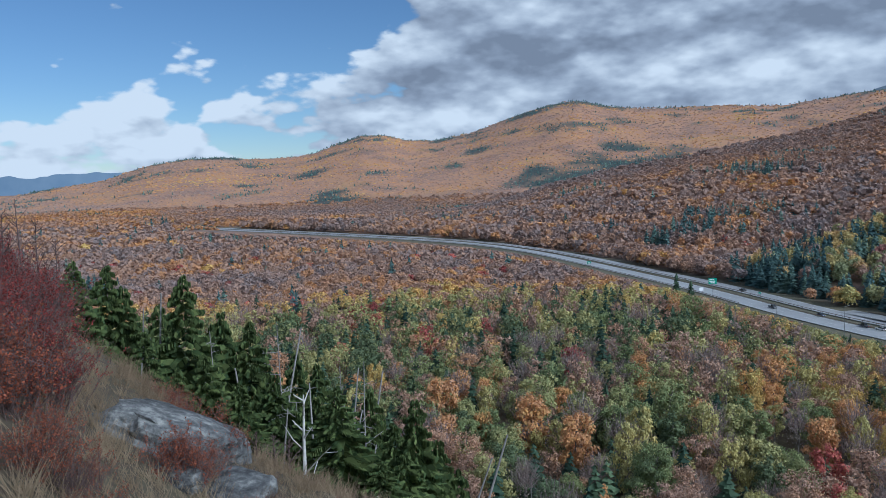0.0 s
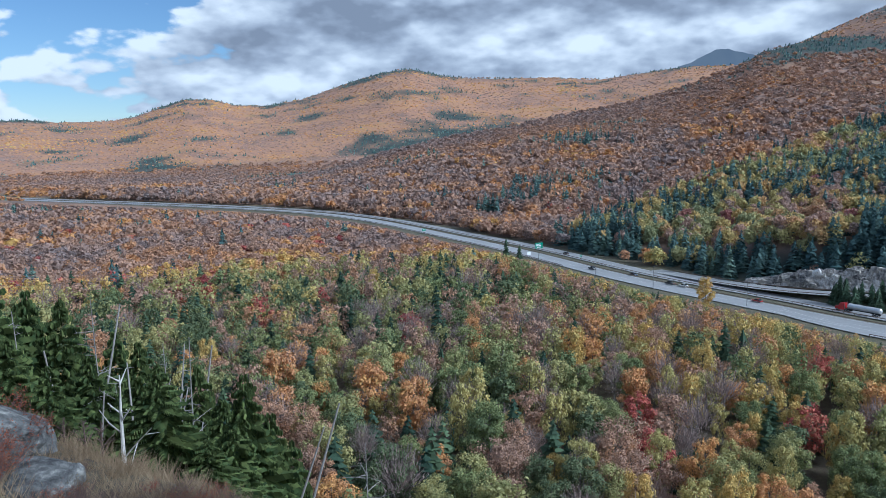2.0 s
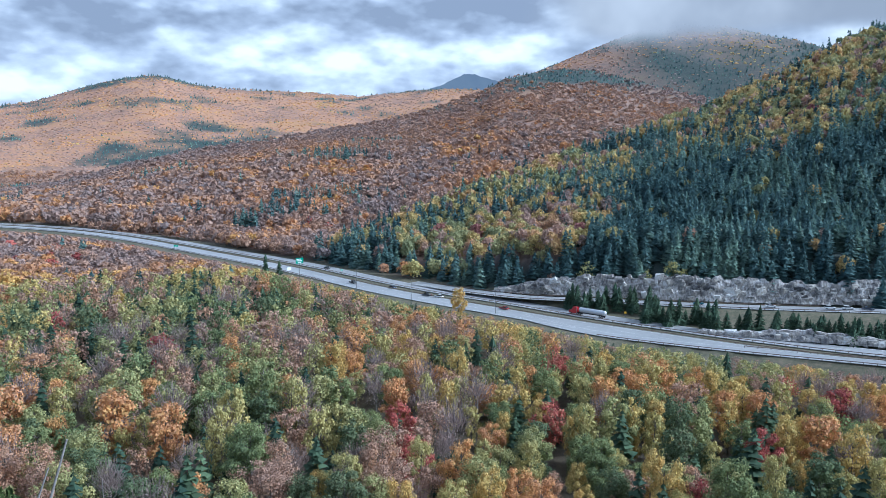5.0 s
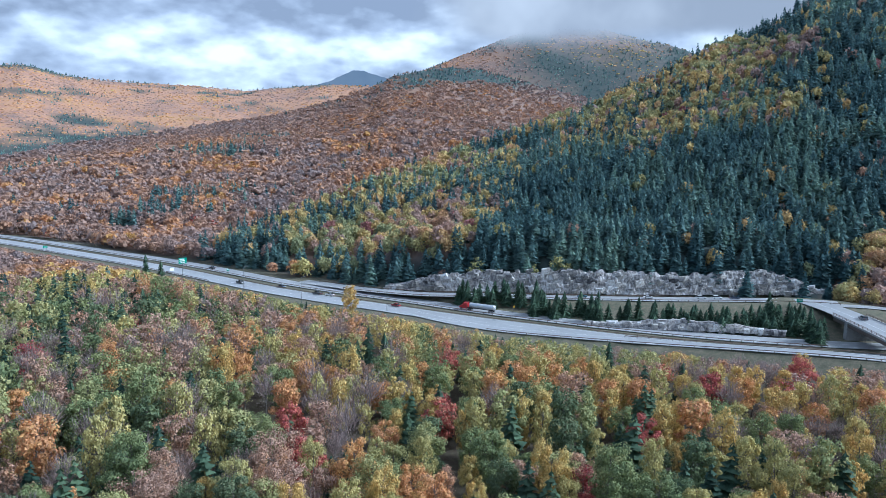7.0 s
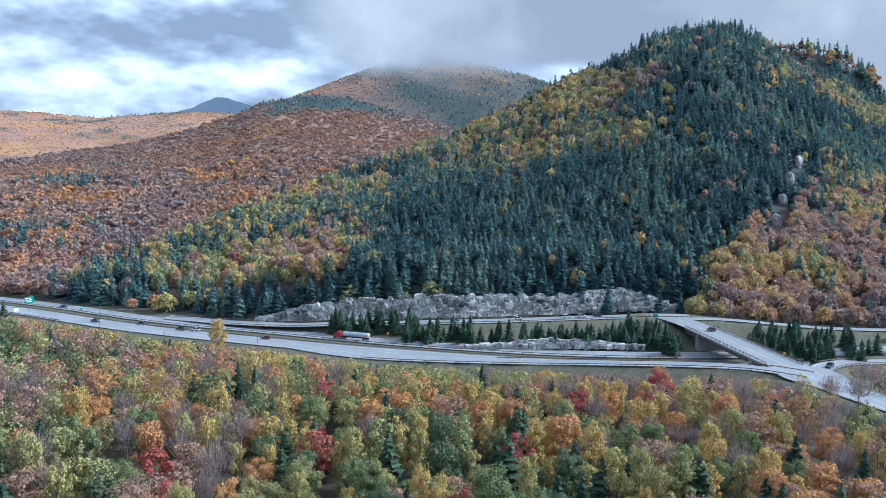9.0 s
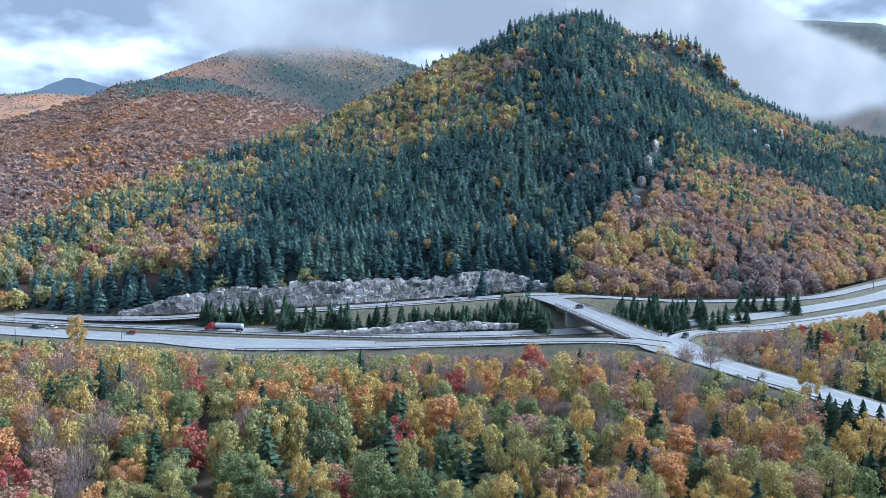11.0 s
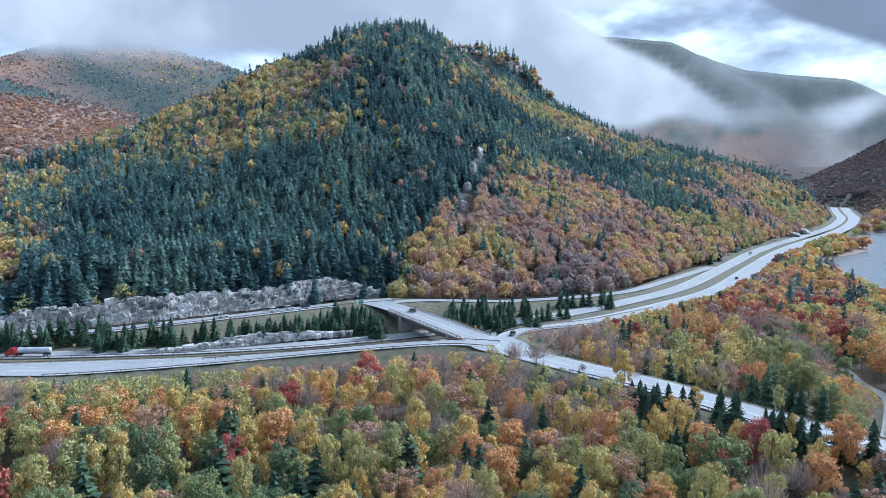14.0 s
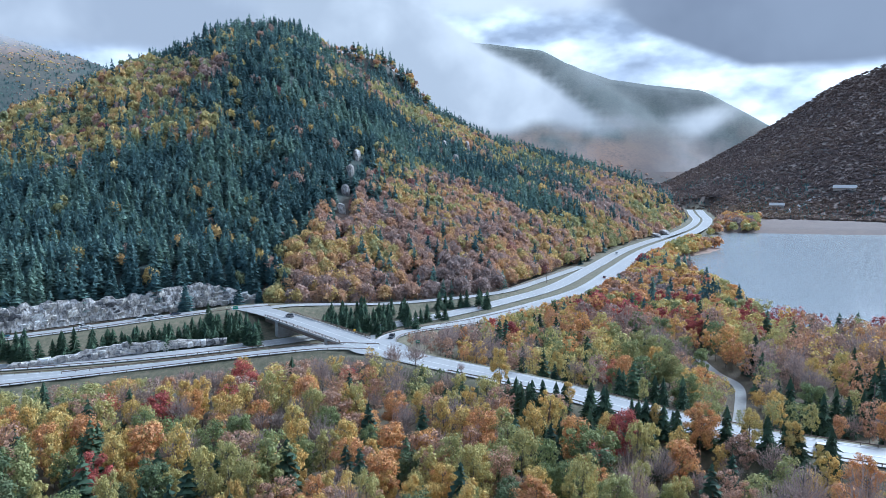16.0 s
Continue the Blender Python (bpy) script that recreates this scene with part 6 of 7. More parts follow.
car("silver", SILVER, PARKWAY_S, 664, -49, "silver car on the highway by the lake", "suv", True)


def tank_truck(x, y):
    root = new("tank_truck")
    red, alu = paint("truck_red", (0.42, 0.025, 0.03)), speckled("bare_aluminium", [(0.62, 0.63, 0.64), (0.72, 0.72, 0.73)], 0.7, 0.35, 0.55, bump=0)
    cab = [(6.2, 0.55), (8.9, 0.55), (9.0, 1.2), (8.85, 1.75), (7.5, 1.95), (7.25, 2.85), (6.9, 3.25), (5.3, 3.3), (5.2, 0.55)]
    part("cab", extruded(cab, 2.4), red, root, "red truck cab with a long bonnet")
    part("window", extruded([(7.25, 2.0), (7.42, 2.0), (7.22, 2.8), (7.05, 2.8)], 2.1), M_GLASS, root, "dark windscreen")
    bm = bmesh.new()
    tube(bm, (-8.3, 0, 2.25), (3.9, 0, 2.25), 1.08, 1.08, 24)
    for sx, k in ((-8.3, -1), (3.9, 1)):
        tube(bm, (sx, 0, 2.25), (sx + k * 0.45, 0, 2.25), 1.08, 0.62, 24)
    part("tank", bm, alu, root, "polished aluminium tank")
    for sx in (-6.5, -4.2, -1.9, 0.4, 2.7):
        bm = bmesh.new()
        tube(bm, (sx - 0.05, 0, 2.25), (sx + 0.05, 0, 2.25), 1.11, 1.11, 24)
        part("band", bm, alu, root)
    for sx in (-3, 0.5):
        bm = bmesh.new()
        tube(bm, (sx, 0, 3.25), (sx, 0, 3.5), 0.28, 0.25, 12)
        part("hatch", bm, M_STEEL, root)
    bm = bmesh.new()
    box(bm, (-2.0, 0, 1.0), (12.6, 0.9, 0.28))
    box(bm, (4.4, 0, 0.85), (4.4, 0.9, 0.28))
    part("chassis", bm, M_TYRE, root, "black steel chassis")
    for sx in (8.0, 4.6, 3.5, -6.2, -7.4):
        for sy in (-1.05, 1.05):
            wheel(root, sx, sy, 0.5, 0.36)
    for sy in (-1.05, 1.05):
        bm = bmesh.new()
        tube(bm, (5.1, sy, 0.9), (5.1, sy, 3.7), 0.09, 0.09, 8)
        part("exhaust_stack", bm, M_RIM, root, "chrome exhaust stack")
    a, z = heading_on(PARKWAY_S, x, y)
    root.matrix_basis = pose(x, y, z, 0, 0, a + 180)
    tagged(root, "tank lorry with a red cab and aluminium tank", "truck")


tank_truck(220.5, 243)

# ---- far lakeside: roofs, car park, footpath ----
def cabin(x, y, turn, L, W, wall_h, roof_h, label):
    z = float(land(np.array([x]), np.array([y]))[0])
    root = new("building")
    wallm = paint("board_wall", (0.34, 0.30, 0.26))
    bm = bmesh.new()
    box(bm, (0, 0, wall_h / 2 - 0.5), (L, W, wall_h + 1))
    part("wall", bm, wallm, root)
    bm = extruded([(-W / 2 - 0.6, 0), (W / 2 + 0.6, 0), (0, roof_h)], L + 1.2)
    bmesh.ops.transform(bm, matrix=Matrix.Translation((0, 0, wall_h)) @ Matrix.Rotation(radians(90), 4, "Z"), verts=bm.verts)
    part("roof", bm, paint("pale_roof", (0.48, 0.47, 0.45)), root, "pale grey pitched roof")
    for k in range(4):
        bm = bmesh.new()
        box(bm, (-L * 0.36 + L * 0.24 * k, -W / 2 - 0.02, wall_h * 0.55), (L * 0.11, 0.08, wall_h * 0.4))
        part("window", bm, M_GLASS, root)
    root.matrix_basis = pose(x, y, z, 0, 0, turn)
    tagged(root, label, "building")


cabin(1336, -468, 60, 34, 14, 4, 5, "long low building with a pale roof above the lake")
cabin(1300, -352, 65, 22, 10, 3.5, 4, "low building beside the far car park")
lot = [(1215, -330, 9), (1250, -352, 9.5), (1290, -385, 10.5), (1330, -425, 12)]
pts = spline(lot, 8)
pts[:, 2] = land(pts[:, 0], pts[:, 1]) + 0.6
v, f = ribbon(pts, 16)
tagged(new("car_park", mesh_from("car_park", v, f, M_ASPHALT)), "pale asphalt car park beyond the lake", "car park", kind="structure")
for i, (x, y, k) in enumerate([(1222, -332, "white"), (1232, -340, "white"), (1243, -346, "grey"), (1255, -358, "white"), (1270, -366, "black"), (1285, -380, "white")]):
    ob = car(k, {"white": WHITE, "grey": (0.10, 0.10, 0.11), "black": BLACK}[k], lot, x, y, k + " car parked beyond the lake", "suv")
    ob.location.z = float(land(np.array([x]), np.array([y]))[0]) + 0.7

path = spline(FOOTPATH, 3)
path[:, 2] = np.maximum(land(path[:, 0], path[:, 1]) + 0.12, 0.5)
v, f = ribbon(path, 3.4)
tagged(new("footpath", mesh_from("footpath", v, f, speckled("path_gravel", [(0.30, 0.29, 0.28), (0.40, 0.39, 0.37)], 1.0, 0.9))), "pale grey footpath leading to the lake", "path", kind="structure")

# ---- mountains on the horizon, haze in their colour ----
def horizon_range(name, pts, r, low, tones, label):
    """A far range that is only a blue outline: a backdrop behind all the rest, glowing in haze blue."""
    m = bpy.data.materials.new(name)
    m.use_nodes = True
    nt = m.node_tree
    nt.nodes.clear()
    pos = nt.nodes.new("ShaderNodeNewGeometry").outputs["Position"]
    # distance haze is put into the emission colour; no lamp lights the range
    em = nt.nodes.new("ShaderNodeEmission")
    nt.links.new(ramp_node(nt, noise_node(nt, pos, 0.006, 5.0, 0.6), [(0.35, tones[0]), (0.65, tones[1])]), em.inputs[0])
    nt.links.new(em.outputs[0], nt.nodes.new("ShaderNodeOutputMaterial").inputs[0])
    az = np.linspace(pts[0][0], pts[-1][0], 120)
    top = CAMZ + r * np.tan(np.radians(np.interp(az, *zip(*pts)))) + 14 * fbm(az * 1.3, az * 0, 3)
    x, y = r * np.sin(np.radians(az)), r * np.cos(np.radians(az))
    v = np.vstack([np.column_stack([x, y, np.full(len(az), low)]), np.column_stack([x, y, top]), np.column_stack([x * 1.08, y * 1.08, np.full(len(az), low)])])
    n = len(az)
    i = np.arange(n - 1)
    f = np.vstack([np.stack([k * n + i, k * n + i + 1, (k + 1) * n + i + 1, (k + 1) * n + i], -1) for k in (0, 1)])
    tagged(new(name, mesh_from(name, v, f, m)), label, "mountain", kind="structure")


horizon_range("backdrop_range", [(-44, 0.5), (-36, 0.8), (-30.4, 0.85), (-28.6, 0.75), (-27.1, 1.05), (-25, 1.1), (-23, 1.0), (-20, 0.6), (-15, 0.0)], 4700, -60, ((0.26, 0.37, 0.52), (0.33, 0.44, 0.58)), "hazy pale blue mountain range on the horizon")
horizon_range("backdrop_peak", [(28.5, 4.0), (29.9, 5.0), (31.5, 5.65), (32.4, 6.05), (33.2, 6.1), (34, 5.9), (36, 5.2), (39, 4.0)], 4600, 100, ((0.17, 0.22, 0.29), (0.20, 0.25, 0.31)), "hazy blue-grey mountain top under the far clouds")

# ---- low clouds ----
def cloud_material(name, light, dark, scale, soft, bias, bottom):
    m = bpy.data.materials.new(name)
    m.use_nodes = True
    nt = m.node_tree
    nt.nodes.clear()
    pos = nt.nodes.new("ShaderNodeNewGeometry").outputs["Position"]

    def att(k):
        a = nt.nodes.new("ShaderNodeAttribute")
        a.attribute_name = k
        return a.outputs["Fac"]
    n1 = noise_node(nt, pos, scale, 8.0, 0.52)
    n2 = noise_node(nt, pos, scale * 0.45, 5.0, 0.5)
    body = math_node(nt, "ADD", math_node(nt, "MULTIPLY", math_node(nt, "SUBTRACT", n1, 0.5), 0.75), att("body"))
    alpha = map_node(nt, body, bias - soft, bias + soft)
    # daylight on the cloud is emission: bright and grey tones mixed by noise
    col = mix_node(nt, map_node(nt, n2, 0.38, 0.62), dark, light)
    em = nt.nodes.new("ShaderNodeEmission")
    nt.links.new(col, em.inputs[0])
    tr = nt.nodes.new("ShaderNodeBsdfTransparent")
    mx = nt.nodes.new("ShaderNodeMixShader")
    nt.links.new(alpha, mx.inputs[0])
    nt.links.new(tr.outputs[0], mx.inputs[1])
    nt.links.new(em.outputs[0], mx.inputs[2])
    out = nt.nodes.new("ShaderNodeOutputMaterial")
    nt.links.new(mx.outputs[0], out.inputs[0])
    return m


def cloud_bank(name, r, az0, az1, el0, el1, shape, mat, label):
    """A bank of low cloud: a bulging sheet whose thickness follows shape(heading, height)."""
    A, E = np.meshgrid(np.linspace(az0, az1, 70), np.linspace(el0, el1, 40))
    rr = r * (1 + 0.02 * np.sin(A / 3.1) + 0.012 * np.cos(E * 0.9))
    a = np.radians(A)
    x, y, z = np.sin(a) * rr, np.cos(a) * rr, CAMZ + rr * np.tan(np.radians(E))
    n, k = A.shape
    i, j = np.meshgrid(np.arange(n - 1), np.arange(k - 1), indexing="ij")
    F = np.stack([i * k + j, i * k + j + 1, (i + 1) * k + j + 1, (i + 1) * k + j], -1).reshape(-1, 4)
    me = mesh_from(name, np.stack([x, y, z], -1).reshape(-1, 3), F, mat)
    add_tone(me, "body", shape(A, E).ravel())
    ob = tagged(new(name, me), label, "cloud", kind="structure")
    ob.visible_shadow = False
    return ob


def edges(A, az0, az1, w):
    return np.minimum(smooth(az0, az0 + w, A), 1 - smooth(az1 - w, az1, A))


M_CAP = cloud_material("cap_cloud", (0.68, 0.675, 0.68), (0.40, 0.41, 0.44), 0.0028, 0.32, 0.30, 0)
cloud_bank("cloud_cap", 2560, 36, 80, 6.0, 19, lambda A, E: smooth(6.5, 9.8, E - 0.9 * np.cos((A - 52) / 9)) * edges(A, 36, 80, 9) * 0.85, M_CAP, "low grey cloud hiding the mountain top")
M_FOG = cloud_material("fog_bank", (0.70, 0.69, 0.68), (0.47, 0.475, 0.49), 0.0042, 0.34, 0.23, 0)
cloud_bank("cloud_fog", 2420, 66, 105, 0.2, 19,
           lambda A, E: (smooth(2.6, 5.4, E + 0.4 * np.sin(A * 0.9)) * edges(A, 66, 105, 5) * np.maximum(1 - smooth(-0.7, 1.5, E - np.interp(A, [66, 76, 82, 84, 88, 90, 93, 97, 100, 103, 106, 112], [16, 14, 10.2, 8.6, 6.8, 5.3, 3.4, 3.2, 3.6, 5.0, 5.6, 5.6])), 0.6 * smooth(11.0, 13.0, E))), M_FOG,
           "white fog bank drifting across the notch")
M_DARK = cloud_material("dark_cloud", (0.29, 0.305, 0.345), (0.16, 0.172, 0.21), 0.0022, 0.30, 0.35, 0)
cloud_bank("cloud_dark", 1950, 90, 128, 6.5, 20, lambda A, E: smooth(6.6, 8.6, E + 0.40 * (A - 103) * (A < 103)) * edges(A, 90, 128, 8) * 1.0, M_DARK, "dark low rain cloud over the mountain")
# ---- the top of the bluff ----
def polar(az, r):
    return r * math.sin(radians(az)), r * math.cos(radians(az))


def ground_z(x, y):
    return float(bluff(np.array([float(x)]), np.array([float(y)]))[0])


M_LEDGE = speckled("lichened_granite", [(0.030, 0.030, 0.031), (0.085, 0.086, 0.088), (0.165, 0.167, 0.165), (0.33, 0.33, 0.31)], 14.0, 0.9, bump=1.0, dist=0.04)
M_TWIG = speckled("twig_bark", [(0.085, 0.055, 0.05), (0.17, 0.115, 0.105)], 6.0, 0.9, bump=0)
M_DEAD = speckled("dead_wood", [(0.20, 0.185, 0.175), (0.36, 0.34, 0.325)], 6.0, 0.9, bump=0.2)
M_BIRCH = speckled("birch_bark", [(0.42, 0.40, 0.38), (0.66, 0.64, 0.61)], 5.0, 0.8, bump=0.2)
SHRUB = {"red": [(0.0, (0.17, 0.036, 0.036)), (1.0, (0.31, 0.066, 0.054))], "rust": [(0.0, (0.19, 0.06, 0.038)), (1.0, (0.35, 0.115, 0.06))],
         "grey": [(0.0, (0.12, 0.085, 0.08)), (1.0, (0.22, 0.15, 0.13))], "olive": [(0.0, (0.12, 0.10, 0.05)), (1.0, (0.27, 0.20, 0.10))]}
SHRUB_MAT = {k: leafy("shrub_" + k, 0.3, 0.5, (0.6, 1.4), v) for k, v in SHRUB.items()}
SHRUB_WORDS = {"red": "low huckleberry shrub with dark red leaves", "rust": "low shrub with rusty orange autumn leaves", "grey": "low leafless shrub of greyish brown twigs", "olive": "low heath shrub with dry olive leaves"}


def sticks(g, base, tip, w0, w1):
    """Thin three-sided stems from base to tip, one a row."""
    n = len(base)
    d = tip - base
    a = np.cross(d, g.normal(size=d.shape))
    a /= np.linalg.norm(a, axis=1)[:, None] + 1e-9
    b = np.cross(d / np.linalg.norm(d, axis=1)[:, None], a)
    mid = (base + tip) / 2 + a * np.linalg.norm(d, axis=1)[:, None] * g.uniform(-0.08, 0.08, (n, 1))
    rings = []
    for c, w in ((base, w0), (mid, (w0 + w1) / 2), (tip, w1)):
        for k in range(3):
            rings.append(c + (a * math.cos(2.094 * k) + b * math.sin(2.094 * k)) * np.reshape(w, (-1, 1)))
    V = np.stack(rings, 1).reshape(-1, 3)
    f = np.array([(r * 3 + k, r * 3 + (k + 1) % 3, (r + 1) * 3 + (k + 1) % 3, (r + 1) * 3 + k) for r in range(2) for k in range(3)])
    return V, (f[None] + (np.arange(n) * 9)[:, None, None]).reshape(-1, 4)


def shrub_kit(word, seed):
    g = np.random.default_rng(seed)
    n = 64
    root = new("shrub")
    base = np.column_stack([g.normal(0, 0.10, n), g.normal(0, 0.10, n), np.full(n, -0.05)])
    a, lean = g.uniform(0, 6.283, n), g.uniform(0.05, 0.42, n)
    tip = base + np.column_stack([np.cos(a) * lean, np.sin(a) * lean, g.uniform(0.30, 0.62, n)])
    q = g.integers(0, n, n * 2)
    t = g.uniform(0.4, 0.9, (n * 2, 1))
    b2 = base[q] * (1 - t) + tip[q] * t
    t2 = b2 + g.normal(size=b2.shape) * (0.09, 0.09, 0.05) + (0, 0, 0.10)
    V, F = sticks(g, np.vstack([base, b2]), np.vstack([tip, t2]), np.concatenate([np.full(n, 0.0045), np.full(2 * n, 0.0028)]), np.full(3 * n, 0.0012))
    tagged(part("stemwork", mesh_from("stemwork", V, F, M_TWIG), None, root), kind="stuff")
    count = {"grey": 420, "olive": 900}.get(word, 2300)
    q = g.integers(0, n * 3, count)
    bb, tt = np.vstack([base, b2])[q], np.vstack([tip, t2])[q]
    u = g.uniform(0.35, 1.0, (count, 1))
    p = bb * (1 - u) + tt * u + g.normal(0, 0.012, (count, 3))
    s = g.uniform(0.005, 0.0105, count)
    v, f = cards(g, p, g.normal(size=(count, 3)) + (0, 0, 0.6), s * 0.75, s * 1.3)
    tagged(part("foliage", mesh_from("foliage", v, f, SHRUB_MAT[word], False), None, root), kind="stuff")
    return tagged(root, SHRUB_WORDS[word], "shrub", "shrubs on the bluff")


SHRUB_KITS = {k: [shrub_kit(k, 700 + 10 * i + j) for j in range(3)] for i, k in enumerate(SHRUB)}
TRAIL = [(-0.5, 1.5, 0), (-1.0, 3.2, 0), (-1.9, 4.6, 0), (-3.05, 6.7, 0), (-3.75, 8.0, 0), (-4.3, 9.2, 0)]


def put_shrub(word, x, y, k, g):
    z = ground_z(x, y)
    kit = SHRUB_KITS[word][g.integers(0, 3)]
    m = pose(x, y, z, 0, 0, g.uniform(0, 360))
    if kit.name not in USED:
        USED.add(kit.name)
        kit.matrix_basis = m
        ob = kit
    else:
        ob = copy_thing(kit, m)
    ob.scale = (k * 1.15, k * 1.15, k * g.uniform(0.85, 1.2))


def grow_shrubs():
    g = np.random.default_rng(21)
    for i in range(760):
        az, r = g.uniform(-52, -19), 3.7 + 7.2 * g.random() ** 0.85
        x, y = polar(az, r)
        off = float(seg_dist(np.array([x]), np.array([y]), TRAIL)[0][0])
        if off < 0.42 or (r < 5.6 and az > -24.5) or (az > -22.5 and r < 7.5):
            continue
        if g.random() > 0.40:
            continue
        t = az + 5 * fbm(np.array([x / 1.5]), np.array([y / 1.5]), 2)[0]
        word = "rust" if r < 5.4 or az > -25 else ("red" if t < -27 else "rust")
        if g.random() < 0.16:
            word = "grey"
        put_shrub(word, x, y, g.uniform(0.8, 1.3) * float(np.interp(az, [-30, -27, -23, -20], [0.74, 0.62, 0.48, 0.40])) * (0.62 if r < 5 else 1.0), g)
    for i in range(92):
        az = g.uniform(-17, 4)
        r = np.interp(az, [-17, -8, 4], [5.0, 4.7, 4.1]) + g.uniform(-0.3, 0.9)
        x, y = polar(az, r)
        put_shrub(["olive", "grey", "grey", "olive", "rust"][g.integers(0, 5)], x, y, g.uniform(0.17, 0.32), g)
    for az, r, k in ((-20.6, 5.35, 0.62), (-19.9, 5.5, 0.55), (-19.2, 5.4, 0.5), (-18.6, 5.9, 0.5), (-17.9, 6.2, 0.5), (-18.8, 6.5, 0.6), (-17.0, 6.3, 0.5)):
        x, y = polar(az, r)
        put_shrub("rust", x, y, k, g)


grow_shrubs()

boulder("boulder", (-2.20, 5.75, 72.98), (0.60, 0.44, 0.32), 5, M_LEDGE, "grey lichened granite boulder beside the trail", 21, 4).rotation_euler.y = radians(26)
boulder("boulder", (-1.60, 5.25, 72.74), (0.36, 0.26, 0.24), 8, M_LEDGE, "grey lichened granite boulder beside the trail", -35, 4)
boulder("boulder", (-1.95, 5.05, 72.96), (0.27, 0.20, 0.13), 11, M_LEDGE, "flat grey stone set in the trail", -20, 4)
boulder("boulder", (-1.25, 3.75, 73.20), (0.22, 0.16, 0.08), 15, M_LEDGE, "small flat stone in the trail", 10, 3)


def dry_grass():
    """Tufts of bleached grass along the trail and the brow."""
    g = np.random.default_rng(33)
    base, tip = [], []
    for i in range(860):
        az, r = g.uniform(-31, 6), g.uniform(2.6, 9.3)
        x, y = polar(az, r)
        off = float(seg_dist(np.array([x]), np.array([y]), TRAIL)[0][0])
        if off < 0.10 and g.random() < 0.5:
            continue
        if off > 1.0 and az < -18 and g.random() < 0.75:
            continue
        z = ground_z(x, y)
        n = 26
        b = np.column_stack([x + g.normal(0, 0.035, n), y + g.normal(0, 0.035, n), np.full(n, z - 0.02)])
        a = g.uniform(0, 6.283, n)
        L = g.uniform(0.07, 0.20, n)
        base.append(b)
        tip.append(b + np.column_stack([np.cos(a) * L * 0.6, np.sin(a) * L * 0.6, L]))
    V, F = sticks(g, np.vstack(base), np.vstack(tip), np.full(len(base) * 26, 0.0022), np.full(len(base) * 26, 0.0006))
    mat = speckled("bleached_grass", [(0.15, 0.105, 0.065), (0.25, 0.18, 0.11), (0.36, 0.28, 0.18)], 5.0, 0.9, bump=0)
    tagged(new("dry_grass", mesh_from("dry_grass", V, F, mat)), "bleached dry grass tufts along the trail", "grass", kind="stuff")


dry_grass()

# spruces below the brow
NEAR_KITS = []
M_NEAR = leafy("near_needles", 0.5, 0.5, (0.6, 1.4), [(0.0, (0.022, 0.042, 0.022)), (0.5, (0.055, 0.090, 0.038)), (1.0, (0.16, 0.20, 0.07))])
for j in range(4):
    root = new("spruce_tree")
    part("trunk", trunk_mesh(900 + j, 0.90, 0.010, (), M_DEAD), None, root)
    v, f = spruce_crown(910 + j, 46, 9, 16, 1.0, 0.5)
    part("crown", mesh_from("crown", v * (0.27, 0.27, 1.0), f, M_NEAR, False), None, root)
    tagged(root, "green spruce growing just below the bluff's brow", "tree", "spruces below the bluff")
    NEAR_KITS.append(root)


def near_spruce(i, az, el, r, wide=1.0):
    x, y = polar(az, r)
    z = ground_z(x, y) - 0.1
    tall = CAMZ + r * math.tan(radians(el)) - z
    kit = NEAR_KITS[i % 4]
    m = pose(x, y, z, 0, 0, 77 * i)
    if kit.name not in USED:
        USED.add(kit.name)
        kit.matrix_basis = m
        ob = kit
    else:
        ob = copy_thing(kit, m)
    w = max(tall, 2.4) * wide
    ob.scale = (w, w, tall)


for i, row in enumerate([(-24.5, -5.2, 22), (-23.5, -6.6, 22, 0.9), (-19.5, -6.3, 20, 1.1), (-16.9, -9.2, 21), (-14.9, -9.9, 21), (-21.2, -8.1, 24), (-8.6, -15.3, 10, 1.5), (-2.5, -16.6, 11.5, 1.1),
                         (-0.8, -19.4, 12.5), (-26.6, -4.7, 19), (-10.0, -13.5, 17), (-22.2, -10.2, 17, 1.2), (-18.2, -12.2, 16.5, 1.3), (-13.2, -13.8, 17, 1.2), (-11.6, -12.6, 23), (-6.0, -15.6, 16),
                         (-4.2, -18.2, 13, 1.3), (0.6, -21.4, 13), (-15.8, -14.5, 13.5, 1.4), (-20.2, -13.0, 14, 1.3), (-9.4, -17.5, 12, 1.4), (-6.9, -19.6, 10.5, 1.6), (-5.3, -21.0, 9.5, 1.6), (-17.6, -10.0, 26), (-3.4, -20.4, 10.5, 1.5)]):
    near_spruce(i, *row)


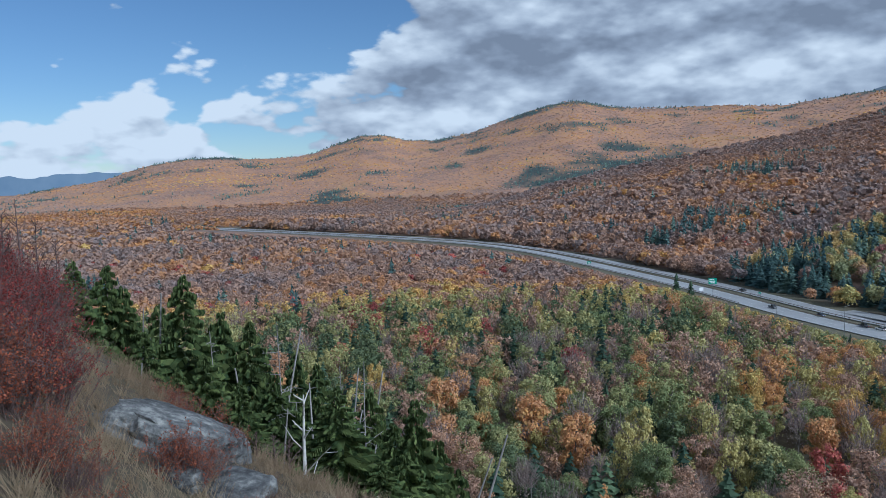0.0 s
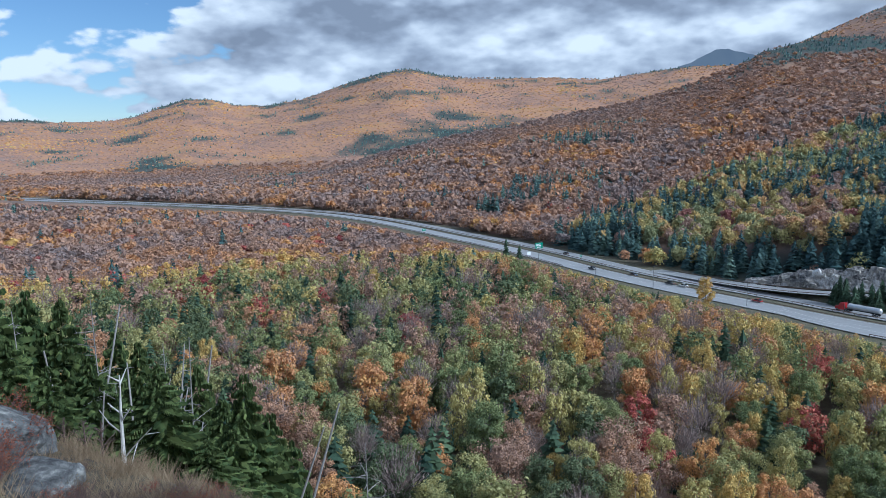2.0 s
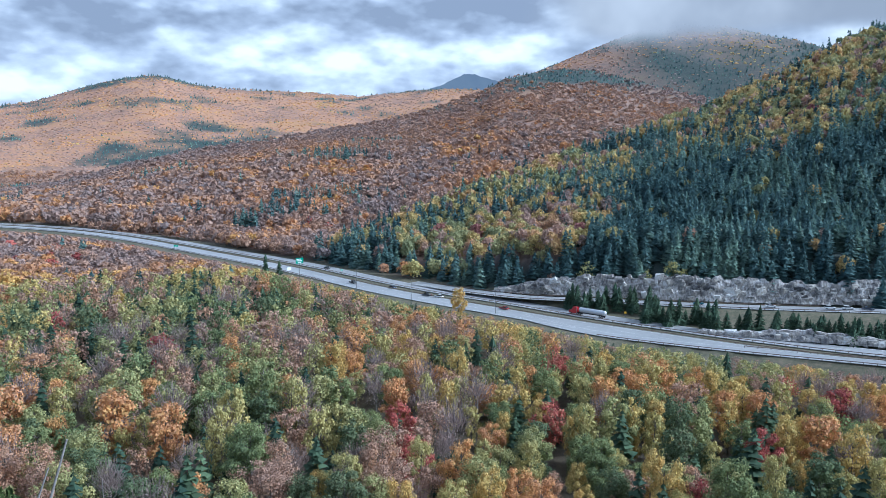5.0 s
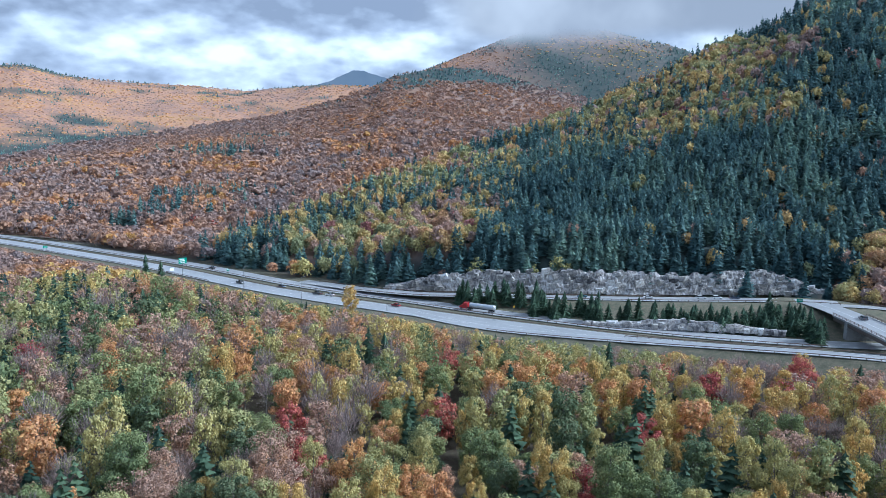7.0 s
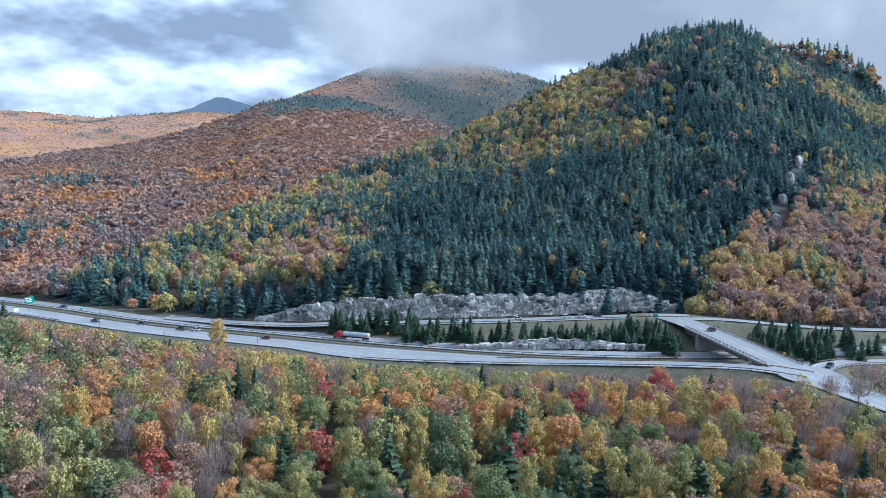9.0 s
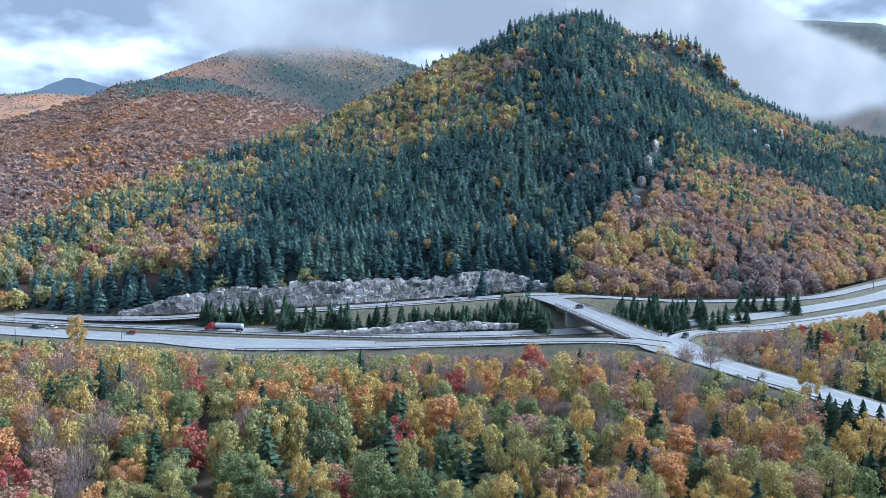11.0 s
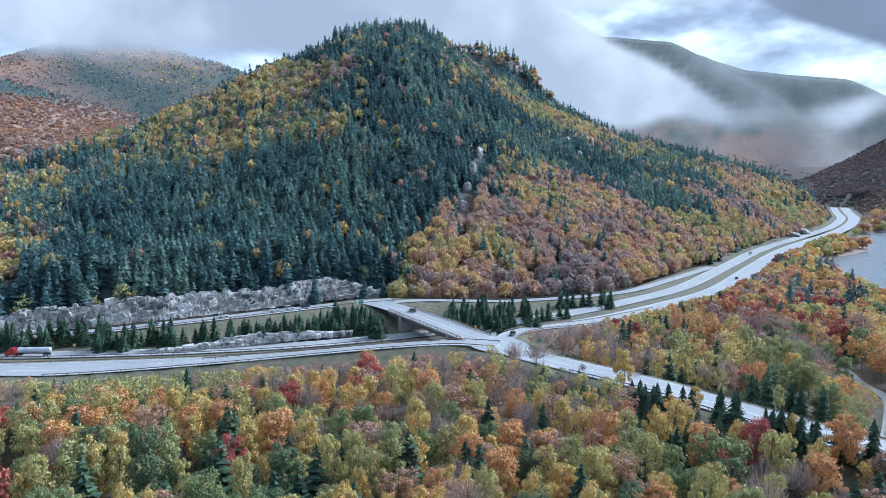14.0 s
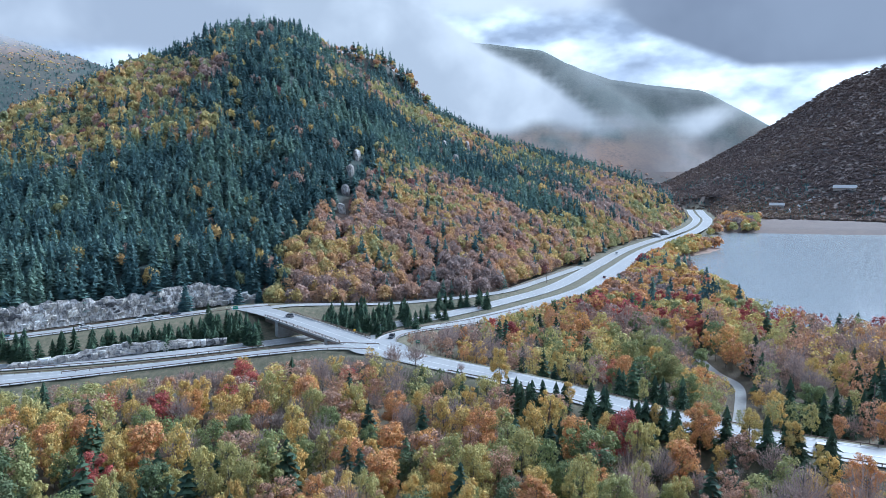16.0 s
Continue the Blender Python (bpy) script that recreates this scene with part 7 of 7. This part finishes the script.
def snag(az, el, r, mat, label, seed, fork=False, branches=40, girth=0.034):
    """A dead standing tree: a bare stem with short broken branches."""
    x, y = polar(az, r)
    z = ground_z(x, y) - 0.1
    tall = CAMZ + r * math.tan(radians(el)) - z
    g = np.random.default_rng(seed)
    root = new("dead_tree")
    bm = bmesh.new()
    pts = [Vector((0.012 * tall * math.sin(3 * t + seed) * t, 0.01 * tall * math.sin(2.2 * t + seed) * t, tall * t)) for t in np.linspace(0, 1, 7)]
    for k in range(6):
        tube(bm, pts[k], pts[k + 1], girth * (1 - k / 7.5), girth * (1 - (k + 1) / 7.5), 7)
    part("trunk", bm, mat, root)
    n = branches
    t = g.uniform(0.25 if not fork else 0.35, 0.97, n)
    b = np.array([[0.012 * tall * math.sin(3 * v + seed) * v, 0.01 * tall * math.sin(2.2 * v + seed) * v, tall * v] for v in t])
    a = g.uniform(0, 6.283, n)
    L = (0.20 * (1.15 - t) * tall * g.uniform(0.5, 1.2, n)) * (1.6 if fork else 1.0)
    up = 0.9 if fork else 0.05
    tip = b + np.column_stack([np.cos(a) * L, np.sin(a) * L, L * (up + g.uniform(-0.2, 0.3, n))])
    q = g.integers(0, n, n * 2)
    u = g.uniform(0.4, 0.95, (n * 2, 1))
    b2 = b[q] * (1 - u) + tip[q] * u
    t2 = b2 + g.normal(size=b2.shape) * np.reshape(L[q] * 0.3, (-1, 1)) * (1, 1, 0.6)
    w = np.concatenate([np.full(n, girth * 0.34), np.full(2 * n, girth * 0.2)])
    V, F = sticks(g, np.vstack([b, b2]), np.vstack([tip, t2]), w, w * 0.4)
    tagged(part("branchwork", mesh_from("branchwork", V, F, mat), None, root), kind="stuff")
    root.location = (x, y, z)
    tagged(root, label, "tree")


GREY, BARE_W = "grey dead spruce without needles below the brow", "bare twiggy sapling among the shrubs"
snag(-17.6, -10.7, 18, M_DEAD, GREY, 1)
snag(-12.6, -10.4, 17, M_DEAD, GREY, 2, branches=34)
snag(-6.3, -13.7, 14.5, M_DEAD, GREY, 3, branches=34)
snag(-8.0, -14.0, 15.5, M_DEAD, GREY, 8)
snag(-11.2, -15.9, 9.5, M_BIRCH, "white dead birch with bare forked branches", 4, True, 7, 0.04)
snag(6.2, -22.6, 15, M_DEAD, GREY, 12, branches=30)
for i, (az, el, r) in enumerate([(-29.6, -0.6, 8.6), (-28.6, -2.0, 8.8), (-30.6, -1.6, 8.4), (-27.6, -3.4, 9.0), (-31.6, 0.6, 8.2), (-32.5, -1.0, 8.0), (-13.5, -18.5, 7.2), (-14.8, -18.2, 7.4), (-12.4, -18.8, 7.0)]):
    snag(az, el, r, M_TWIG, BARE_W, 40 + i, True, 22, 0.014)
